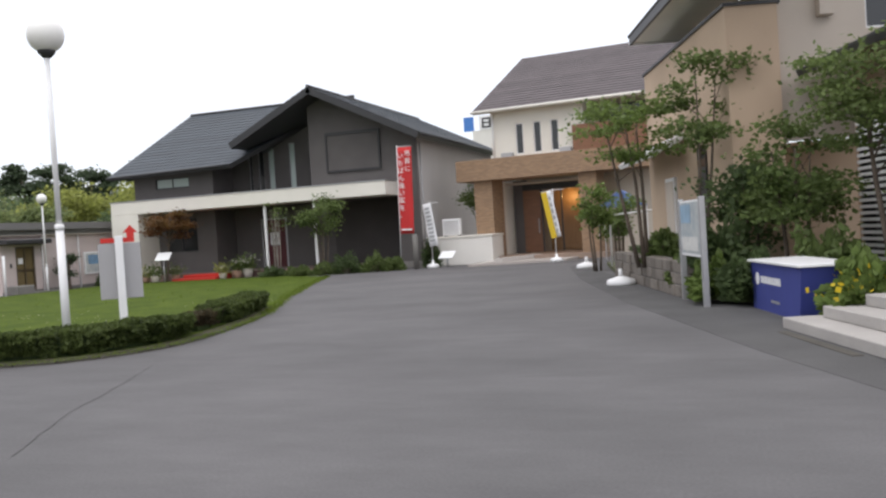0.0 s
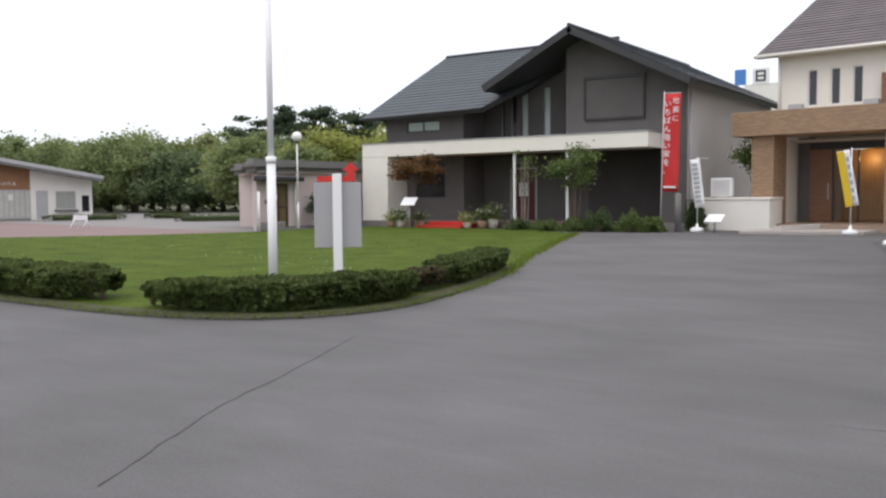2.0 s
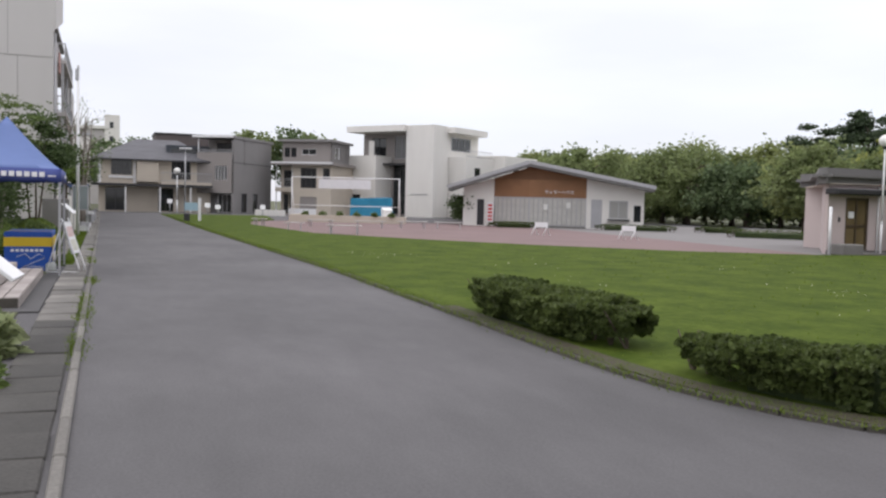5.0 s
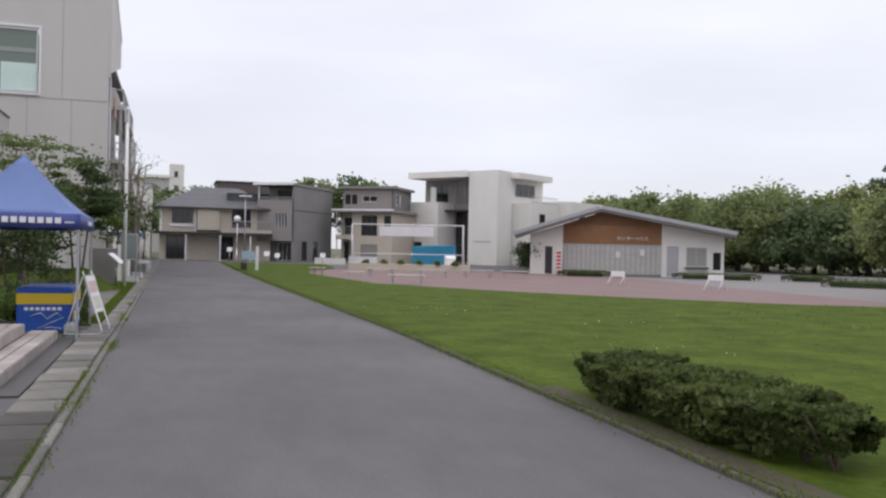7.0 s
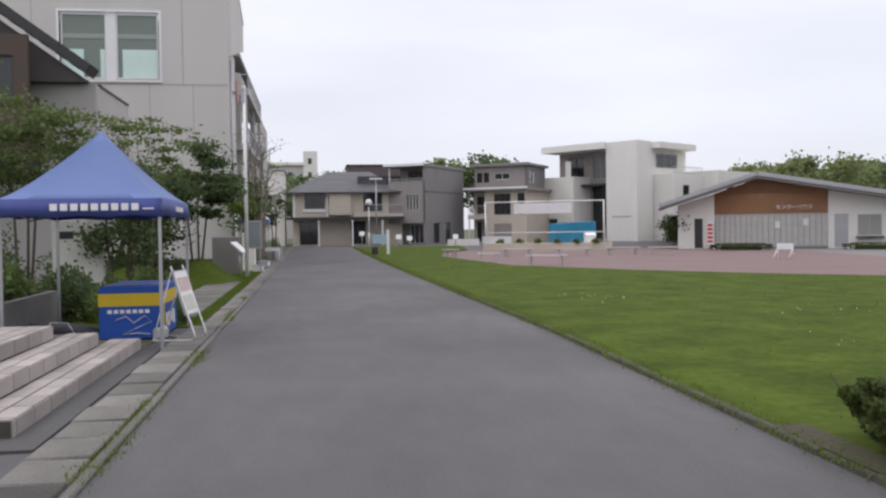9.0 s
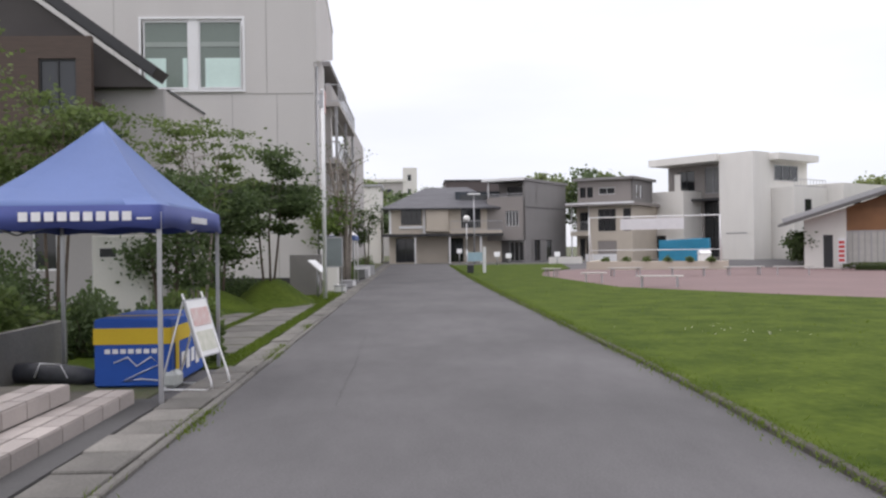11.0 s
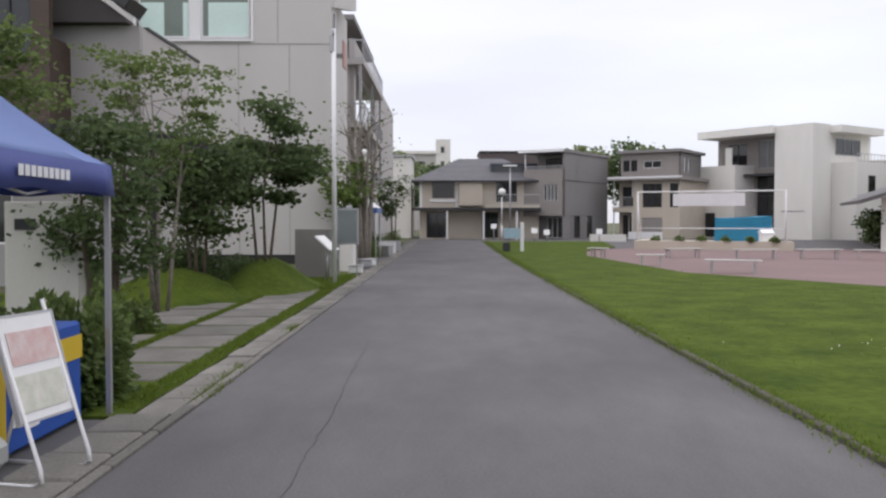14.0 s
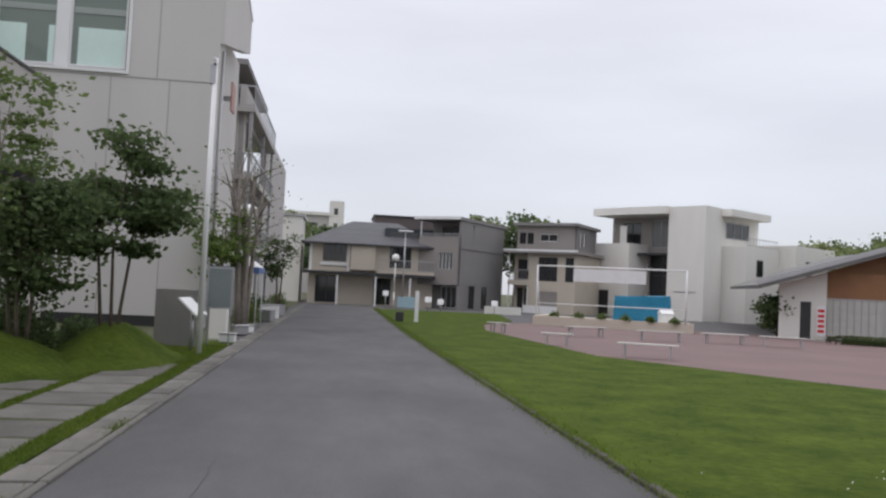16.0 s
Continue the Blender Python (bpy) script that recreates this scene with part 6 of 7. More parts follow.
for i in range(6):
    bush("shrub", "small plants along the stage edge", -66.8 + 2.4 * i / 5, 18.8 + 5.6 * i / 5, 0.5, 0.3, 0.35, leaf_mid, 0.08, 300, 130 + i, z=0.45, group="stage plants")
t = thing("scaffold", "white tube frame carrying a blank white banner", "frame", pose(-67.2, 17.9, 0.42, 0, 0, 66))
for x in (0, 7.6):
    part("post", tube(BM(), [(x, 0, 0), (x, 0, 2.75)], 0.045, 6), white_paint, t)
    part("brace", tube(BM(), [(x, 1.0, 0), (x, 0.02, 2.2)], 0.03, 6), white_paint, t)
part("top_rail", tube(BM(), [(0, 0, 2.72), (7.6, 0, 2.72)], 0.04, 6), white_paint, t)
part("low_rail", tube(BM(), [(0, 0, 0.75), (7.6, 0, 0.75)], 0.025, 6), white_paint, t)
part("banner", boxb(1.9, 5.6, -0.06, -0.05, 1.95, 2.62), white_cloth, t, "blank white banner sheet")
t = thing("covered_stack", "stacked equipment under a bright blue tarpaulin", "tarpaulin", pose(-68.3, 22.5, 0.42, 0, 0, 68))
bm = boxb(0, 2.9, 0, 1.6, 0, 1.3)
bmesh.ops.subdivide_edges(bm, edges=bm.edges[:], cuts=5, use_grid_fill=True)
for v in bm.verts:
    n3 = noise.noise_vector(v.co * 1.7)
    v.co += Vector((n3.x, n3.y, n3.z * 0.8)) * 0.08
    if v.co.z > 1.2:
        v.co.z += 0.12 * (v.co.x / 2.9)
    v.co.x += (1.3 - v.co.z) * 0.06 * (1 if v.co.x > 1.4 else -1)
part("tarpaulin", bm, tarp_cyan, t)
part("rope", tube(BM(), [(-0.15, -0.1, 0.7), (3.05, -0.1, 0.75)], 0.015, 5), white_paint, t)
t = thing("white_box", "small white box with a pitched lid on the stage", "box", pose(-66.2, 24.6, 0.42))
part("body", boxb(-0.3, 0.3, -0.3, 0.3, 0, 0.5), white_paint, t)
part("lid", prism(BM(), [(-0.35, 0.5), (0.35, 0.5), (0, 0.7)], -0.35, 0.35, "y"), white_paint, t)
for i, (x, y, L, rz) in enumerate(((-59.3, 29.6, 3.4, 62), (-56.2, 36.0, 5.2, 60), (-53.6, 42.0, 3.0, 60))):
    a = radians(rz)
    hedge("low clipped hedge before the hall", [(x, y), (x + L * 0.5 * math.cos(a), y + L * 0.5 * math.sin(a)), (x + L * math.cos(a), y + L * math.sin(a))], 0.45, 0.42, 3500, 140 + i)
tree("round_tree", "small rounded evergreen at the hall corner", -64.6, 30.0, 2.3, 1.1, 0.2, leaf_dark, 0.13, 3000, 34, 1, bark, 24, 0.35, 0.08)

# ---- blue-and-white posts and boxes at the far end ----
t = thing("parking_sign", "white post with a small pale blue sign", "sign", pose(-62.6, 10.95, 0.04, 0, 0, 85))
part("post", boxb(0.12, 0.3, -0.03, 0.03, 0, 1.45), white_paint, t)
part("board", boxb(-0.7, 0.1, -0.02, 0.02, 0.65, 1.15), mat("pale_blue_sign", (0.35, 0.5, 0.58), 0.5, 0.1, 5, 12, 0), t)
solo("waste_bin", boxb(-62.75, -62.35, 10.2, 10.55, 0.04, 0.5, bev=0.03), dark_trim, "dark bin beside the sign post", "bin")
for x, y, h, lab in ((-84, 14.8, 0.9, "white panel stand before the grey house"), (-81, 13.6, 1.1, "grey board stand at the road end"), (-83.5, 18.6, 1.0, "white information board by the lawn"), (-90, 11.2, 1.4, "pale board beside the lamp posts")):
    reading_stand(x, y, 80, h * 0.8, lab, w=0.45, d=0.4, tilt=70)
solo("low_wall", boxb(-86, -85.6, 18.3, 21, 0, 0.55), white_wall, "low white wall before the grey house", "wall", kind="structure")


# ---- left side of the road ----
def canopy_tent():
    t = thing("canopy_tent", "blue pop-up canopy tent on four pale legs", "tent", pose(-24.04, 3.763, 0, 0, 0, 0.5))
    hx, hy = 1.36, 1.0
    for x in (-hx, hx):
        for y in (-hy, hy):
            part("leg", boxb(x * 0.985 - 0.02, x * 0.985 + 0.02, y * 0.98 - 0.02, y * 0.98 + 0.02, 0, 1.98), metal_grey, t, "pale metal leg")
            part("foot", boxb(x * 0.985 - 0.05, x * 0.985 + 0.05, y * 0.98 - 0.05, y * 0.98 + 0.05, 0, 0.012), metal_grey, t)
    bm = BM()
    K, S = 7, 6
    apex = bm.verts.new((0, 0, 3.0))
    prev = None
    for k in range(1, K + 1):
        r = k / K
        z = 1.98 + 1.02 * (1 - r) ** 1.22
        ring = []
        for (x0, y0), (x1, y1) in (((-1, -1), (1, -1)), ((1, -1), (1, 1)), ((1, 1), (-1, 1)), ((-1, 1), (-1, -1))):
            for q in range(S):
                f = q / S
                sag = 0.05 * math.sin(math.pi * f) * math.sin(math.pi * r)
                ring.append(bm.verts.new((hx * r * (x0 + (x1 - x0) * f), hy * r * (y0 + (y1 - y0) * f), z - sag)))
        n = len(ring)
        for q in range(n):
            if prev is None:
                f = bm.faces.new((apex, ring[q], ring[(q + 1) % n]))
            else:
                f = bm.faces.new((prev[q], ring[q], ring[(q + 1) % n], prev[(q + 1) % n]))
            f.smooth = (q % S) not in (0, S - 1)
        prev = ring
    c = part("canopy", bm, tent_blue, t, "faded blue canopy cloth")
    c.modifiers.new("thickness", "SOLIDIFY").thickness = 0.006
    for k, (x0, y0, x1, y1) in enumerate(((hx, -hy, hx, hy), (-hx, -hy, -hx, hy), (-hx, hy, hx, hy), (-hx, -hy, hx, -hy))):
        bm = BM()
        n = 16
        top, low = [], []
        for i in range(n + 1):
            f = i / n
            x, y = x0 + (x1 - x0) * f, y0 + (y1 - y0) * f
            w = 0.02 * math.sin(f * 9 + k)
            ox, oy = (w if k < 2 else 0), (w if k > 1 else 0)
            top.append(bm.verts.new((x * 1.004, y * 1.004, 1.985)))
            low.append(bm.verts.new((x * 1.01 + ox, y * 1.01 + oy, 1.74 + 0.025 * math.sin(f * math.pi * 3) ** 2)))
        for i in range(n):
            bm.faces.new((top[i], top[i + 1], low[i + 1], low[i])).smooth = True
        v = part("valance", bm, tent_dark, t, "darker blue valance")
        v.modifiers.new("thickness", "SOLIDIFY").thickness = 0.005
    # white marks of the brand lettering, as plain strokes
    for i in range(9):
        part("mark", boxb(hx + 0.035, hx + 0.04, -0.36 + i * 0.125, -0.27 + i * 0.125, 1.83, 1.92), white_cloth, t)
    part("mark", boxb(hx + 0.035, hx + 0.04, 0.78, 0.92, 1.84, 1.86), white_cloth, t)
    for i in range(9):
        part("mark", boxb(-0.5 + i * 0.085, -0.44 + i * 0.085, hy + 0.035, hy + 0.04, 1.83, 1.9), white_cloth, t)
    for y in (-hy, hy):
        part("truss", tube(BM(), [(-hx, y * 0.97, 1.9), (0, y * 0.97, 1.72), (hx, y * 0.97, 1.9)], 0.012, 5), metal_grey, t)
    return t


canopy_tent()

t = thing("counter_table", "table covered with a blue cloth with yellow band", "table", pose(-24.5, 4.15, 0))
part("cloth", boxb(-0.75, 0.75, -0.42, 0.42, 0.03, 0.78, bev=0.02), cloth_blue, t, "bright blue cloth")
for a in ((0.752, 0.757, -0.425, 0.425), ):
    part("band", boxb(*a, 0.5, 0.68), cloth_yellow, t, "yellow band")
part("band", boxb(-0.755, 0.757, 0.422, 0.427, 0.5, 0.68), cloth_yellow, t)
part("stripe", boxb(0.45, 0.6, 0.429, 0.433, 0.1, 0.5), cloth_yellow, t)
part("stripe", boxb(0.25, 0.3, -0.43, 0.43, 0.782, 0.786), cloth_yellow, t)
for i in range(7):
    part("mark", boxb(0.759, 0.763, -0.3 + i * 0.085, -0.24 + i * 0.085, 0.4, 0.45), white_cloth, t)
part("line_drawing", tube(BM(), [(0.765, -0.2, 0.3), (0.765, -0.05, 0.36), (0.765, 0.05, 0.26), (0.765, 0.2, 0.36), (0.765, 0.3, 0.28), (0.765, 0.12, 0.2), (0.765, -0.1, 0.1), (0.765, 0.1, 0.12), (0.765, 0.28, 0.1)], 0.007, 5), white_cloth, t, "white curling line drawing")
for i in range(4):
    part("line_drawing", boxb(-0.45 + i * 0.22, -0.3 + i * 0.22, 0.43, 0.434, 0.15 + 0.05 * (i % 2), 0.36), white_cloth, t)

t = thing("easel", "white tubular easel holding a framed printed poster", "easel", pose(-23.76, 4.82, 0, 0, 0, 168))
for s in (-0.23, 0.23):
    part("leg", tube(BM(), [(s, 0.3, 0.02), (s, -0.24, 0.02), (s, -0.31, 0.05), (s, -0.3, 0.12), (s, 0.02, 1.06)], 0.013, 6), white_paint, t)
    part("leg", tube(BM(), [(s * 0.9, 0.3, 0.02), (s * 0.9, 0.02, 0.98)], 0.011, 6), white_paint, t)
part("cross_rail", tube(BM(), [(-0.23, 0.3, 0.02), (0.23, 0.3, 0.02)], 0.011, 6), white_paint, t)
pm = pose(0, -0.1, 0.68, -16, 0, 0)
part("board", boxb(-0.25, 0.25, -0.012, 0.012, -0.31, 0.31), white_paint, t, "white poster", pm)
part("board_frame", box(box(box(boxb(-0.265, -0.25, -0.016, 0.014, -0.325, 0.325), 0.25, 0.265, -0.016, 0.014, -0.325, 0.325), -0.25, 0.25, -0.016, 0.014, 0.31, 0.325), -0.25, 0.25, -0.016, 0.014, -0.325, -0.31), metal_grey, t, "", pm)
faded = mat("poster_pink", (0.58, 0.34, 0.32), 0.7, c2=(0.66, 0.6, 0.58), scale=9, fine=22, bump=0)
part("print", boxb(-0.2, 0.22, -0.018, -0.013, 0.02, 0.22), faded, t, "", pm)
part("print", boxb(-0.24, 0.2, -0.018, -0.013, -0.26, -0.04), mat("poster_green", (0.5, 0.52, 0.42), 0.7, c2=(0.7, 0.68, 0.62), scale=9, fine=22, bump=0), t, "", pm)
t = thing("water_weight", "translucent plastic water weight beside the easel", "weight", pose(-23.85, 4.55, 0))
part("tank", boxb(-0.14, 0.14, -0.1, 0.1, 0, 0.2, bev=0.05), mat("clear_plastic", (0.5, 0.52, 0.5), 0.25, 0.1, 3, 20, 0), t)
part("handle", tube(BM(), [(-0.08, 0, 0.19), (-0.06, 0, 0.26), (0.06, 0, 0.26), (0.08, 0, 0.19)], 0.012, 6), metal_grey, t)
t = thing("tent_bag", "crumpled dark grey tent bag on the ground", "bag", pose(-24.2, 3.15, 0, 0, 0, 80))
bm = BM()
tube(bm, [(-0.7, 0, 0.1), (-0.6, 0, 0.12), (-0.2, 0.03, 0.13), (0.3, -0.02, 0.11), (0.6, 0, 0.1)], [0.03, 0.12, 0.13, 0.11, 0.04], 10)
part("bag", bm, mat("bag_grey", (0.045, 0.047, 0.055), 0.6, 0.3, 4, 20, 0.3), t)
part("strap", tube(BM(), [(-0.2, -0.13, 0.1), (-0.15, -0.1, 0.26), (0.1, -0.1, 0.25), (0.2, -0.12, 0.1)], 0.01, 5), white_cloth, t)

# planter and meter wall
t = thing("planter", "concrete planter with loose green plants", "planter", pose(-24.6, 2.2, 0))
part("trough", box(box(box(box(BM(), -1.2, 1.6, 0.35, 0.45, 0, 0.62), -1.2, 1.6, -0.75, -0.65, 0, 0.62), -1.2, -1.1, -0.65, 0.35, 0, 0.62), 1.5, 1.6, -0.65, 0.35, 0, 0.62), concrete, t)
part("earth", boxb(-1.1, 1.5, -0.65, 0.35, 0, 0.5), soil, t)
bush("shrub", "loose plants spilling over the planter", -24.9, 2.0, 1.1, 0.5, 0.7, leaf_mid, 0.07, 3000, 150, z=0.5)
bush("shrub", "loose plants spilling over the planter", -23.4, 2.0, 0.6, 0.5, 0.85, leaf_light, 0.07, 1800, 151, z=0.5)
t = thing("gate_wall", "free-standing white gate wall with a letter slot", "gate wall", pose(-31.0, 1.72, 0))
part("wall", boxb(-0.12, 0.12, -0.55, 0.5, 0, 1.82, bev=0.01), white_wall, t)
part("letter_slot", boxb(0.122, 0.135, -0.4, -0.1, 1.42, 1.58), dark_trim, t)
part("number_bar", boxb(0.122, 0.13, 0.3, 0.36, 1.5, 1.62), metal_grey, t)

# tiled steps
def tiled_steps():
    t = thing("entrance_steps", "three wide steps of pale square tiles", "steps", pose(0, 0, 0))
    rg = random.Random(9)
    for k, (xa, xb, ya, yb, z) in enumerate(((-22.75, -17.7, 2.0, 4.48, 0.16), (-22.1, -17.7, 2.0, 4.1, 0.32), (-21.5, -17.7, 2.0, 3.74, 0.48))):
        s = part("step", boxb(xa, xb, ya, yb - 0.012, 0 if k == 0 else z - 0.16, z - 0.012), kerb_conc, t)
        yn = (4.48, 4.1, 3.74, 2.0)[k + 1]
        x = xa
        while x < xb - 0.05:
            x1 = min(xb, x + 0.45)
            part("tile", boxb(x + 0.009, x1 - 0.009, yb - 0.012, yb, z - 0.15, z - 0.012), step_tile, s)
            y = yn
            while y < yb - 0.01:
                y1 = min(yb, y + 0.19 if yb - y < 0.5 else y + 0.29)
                o = 0.0
                part("tile", boxb(x + 0.01, x1 - 0.01, y + 0.01, y1 - 0.01, z - 0.012, z), step_tile, s)
                y = y1
            x = x1


tiled_steps()
solo("forecourt_apron", boxb(-23.0, -17.3, 2.0, 4.74, -0.05, 0.024), asphalt_old, "dark worn paving before the steps", "pavement", kind="structure")

# near planter with shrub and plastic post
t = thing("planter", "cream concrete planter with an upright shrub", "planter", pose(-7.31, 3.94, 0))
part("trough", box(box(box(box(BM(), -0.6, 0.75, 0.82, 0.92, 0, 0.42), -0.6, 0.75, -1.5, -1.4, 0, 0.42), -0.6, -0.5, -1.4, 0.82, 0, 0.42), 0.65, 0.75, -1.4, 0.82, 0, 0.42), beige, t)
part("earth", boxb(-0.5, 0.65, -1.4, 0.82, 0, 0.34), soil, t)
solo("plastic_post", tube(BM(), [(-7.06, 4.71, 0.34), (-7.11, 4.75, 1.1)], 0.045, 10), white_paint, "short grey plastic pipe standing in the planter", "pipe")
bush("shrub", "upright light green boxwood in the planter", -7.36, 4.1, 0.5, 0.66, 1.0, leaf_light, 0.05, 7000, 155, z=0.34)

# kerbside pole and what stands round it
t = thing("utility_pole", "slender pale metal pole with a side bracket", "pole", pose(-40.3, 4.62, 0))
part("pole", tube(BM(), [(0, 0, 0), (0, 0, 6.25)], [0.065, 0.05], 10), white_paint, t)
part("bracket", boxb(-0.05, 0.18, -0.03, 0.03, 6.1, 6.2), metal_grey, t)
part("plate", boxb(-0.1, 0.06, -0.1, 0.02, 5.7, 6.1), metal_grey, t)
solo("gate_pillar", boxb(-43.0, -42.3, 3.3, 4.25, 0, 1.33, bev=0.01), mat("grey_pillar", (0.2, 0.19, 0.18), 0.85), "dark grey rendered gate pillar", "pillar")
solo("gate_wall", boxb(-46.2, -45.4, 4.1, 4.55, 0, 1.45, bev=0.01), white_wall, "white rendered gate wall by the kerb", "wall")
t = thing("display_case", "glass-fronted display case on two legs", "display case", pose(-43.0, 4.55, 0, 0, 0, 90))
part("case", boxb(-0.2, 0.4, -0.08, 0.08, 0.9, 1.9), metal_grey, t)
part("glass", boxb(-0.16, 0.36, -0.09, -0.082, 0.95, 1.85), mat("case_glass", (0.2, 0.23, 0.23), 0.1), t)
for x in (-0.15, 0.35):
    part("leg", boxb(x - 0.02, x + 0.02, -0.02, 0.02, 0, 0.9), metal_grey, t)
t = thing("canopy_tent", "small white and blue canopy tent by the kerb", "tent", pose(-52.5, 4.0, 0))
bm = BM()
apex = bm.verts.new((0, 0, 2.7))
ring = [bm.verts.new((x, y, 2.05)) for x, y in ((-1.2, -1), (1.2, -1), (1.2, 0.8), (-1.2, 0.8))]
for i in range(4):
    bm.faces.new((ring[i], ring[(i + 1) % 4], apex))
part("canopy", bm, white_cloth, t).modifiers.new("thickness", "SOLIDIFY").thickness = 0.01
part("valance", box(boxb(1.2, 1.21, -1, 0.8, 1.85, 2.05), -1.2, 1.2, 0.8, 0.81, 1.85, 2.05), tent_blue, t)
for x in (-1.15, 1.15):
    for y in (-0.95, 0.76):
        part("leg", tube(BM(), [(x, y, 0), (x, y, 2.05)], 0.02, 6), white_paint, t)
for i, (x, y, s) in enumerate(((-44.2, 4.75, 0.3), (-47.6, 4.7, 0.35), (-48.8, 4.75, 0.3), (-57, 4.7, 0.6), (-60, 4.6, 0.8), (-63, 4.7, 0.7))):
    t = thing("kerbside_box", "pale plastic tub standing by the kerb", "tub", pose(x, y, 0.02, 0, 0, i * 23), "kerbside tubs")
    part("body", boxb(-s / 2, s / 2, -0.2, 0.2, 0, s * 0.7, bev=0.03), white_paint if i % 2 == 0 else metal_grey, t)
    part("lid", boxb(-s / 2 - 0.02, s / 2 + 0.02, -0.22, 0.22, s * 0.7, s * 0.7 + 0.04, bev=0.01), metal_grey, t)

# grassy mounds, path slabs and planting before the grey building
def mound(x, y, rx, ry, h, seed):
    bm = BM()
    n, m = 18, 6
    top = bm.verts.new((x, y, h))
    prev = None
    for j in range(1, m + 1):
        f = j / m
        ring = [bm.verts.new((x + rx * f * math.cos(6.2832 * i / n) * (1 + 0.08 * math.sin(3 * i + seed)), y + ry * f * math.sin(6.2832 * i / n), 0.015 + h * (0.5 + 0.5 * math.cos(math.pi * f)))) for i in range(n)]
        for i in range(n):
            if prev is None:
                bm.faces.new((top, ring[i], ring[(i + 1) % n])).smooth = True
            else:
                bm.faces.new((prev[i], ring[i], ring[(i + 1) % n], prev[(i + 1) % n])).smooth = True
        prev = ring
    t = solo("grass_mound", bm, turf, "soft grass-covered mound beside the path", "mound", kind="structure")
    rg = np.random.default_rng(seed)
    k = 500
    rr, a = np.sqrt(rg.random(k)), rg.uniform(0, 6.283, k)
    z = 0.03 + h * (0.5 + 0.5 * np.cos(np.pi * rr))
    return np.column_stack([x + rx * rr * np.cos(a), y + ry * rr * np.sin(a), z])


mound_grass = [mound(-38.6, 3.3, 3.0, 1.35, 0.72, 1), mound(-36.2, 1.9, 2.8, 1.8, 0.6, 2), mound(-41.3, 2.2, 2.4, 1.9, 0.45, 3)]
tree("ornamental_tree", "layered broad-leaved garden tree before the grey wall", -38.2, 3.3, 4.0, 1.15, 1.1, leaf_dark, 0.085, 8000, 51, 3, bark, 22, 0.32, 0.05, flat_clump=0.4, z=0.42, shell=0.5)
tree("ornamental_tree", "dense dark evergreen before the grey wall", -36.5, 2.3, 3.4, 1.1, 0.5, leaf_dark, 0.075, 8000, 52, 3, bark, 36, 0.3, 0.05, z=0.3)
tree("ornamental_tree", "tall airy garden tree with thin stems", -33.2, 2.6, 4.7, 1.5, 1.9, leaf_mid, 0.062, 2900, 53, 4, pale_bark, 40, 0.24, 0.05, z=0.05, flat_clump=0.22, shell=0.5)
tree("ornamental_tree", "leafy tree rising behind the blue tent", -29.5, 1.0, 4.5, 1.4, 1.8, leaf_mid, 0.07, 5200, 54, 3, bark, 34, 0.34, 0.05, flat_clump=0.35)
tree("ornamental_tree", "tall young tree close to the brown gable", -27.6, -0.5, 6.3, 1.5, 2.6, leaf_mid, 0.075, 7500, 55, 3, bark, 34, 0.36, 0.05, flat_clump=0.3)
tree("ornamental_tree", "small evergreen in the shade of the house", -30.8, 2.6, 3.2, 0.9, 0.5, leaf_dark, 0.07, 3600, 56, 3, bark, 22, 0.28, 0.06)
tree("bare_tree", "thin-twigged street tree with few leaves", -49.5, 4.5, 6.2, 1.7, 2.2, leaf_mid, 0.07, 300, 57, 5, pale_bark, 70, 0.3, 0.16, shell=0.7)
tree("street_tree", "young leafy tree beside the balconies", -49.0, 3.9, 3.9, 0.9, 1.7, leaf_light, 0.10, 1800, 58, 2, bark, 18, 0.28, 0.06)
tree("street_tree", "sparse small tree before the white block", -70.0, 4.3, 4.2, 1.1, 1.5, leaf_dark, 0.10, 1500, 59, 2, bark, 18, 0.3, 0.06)
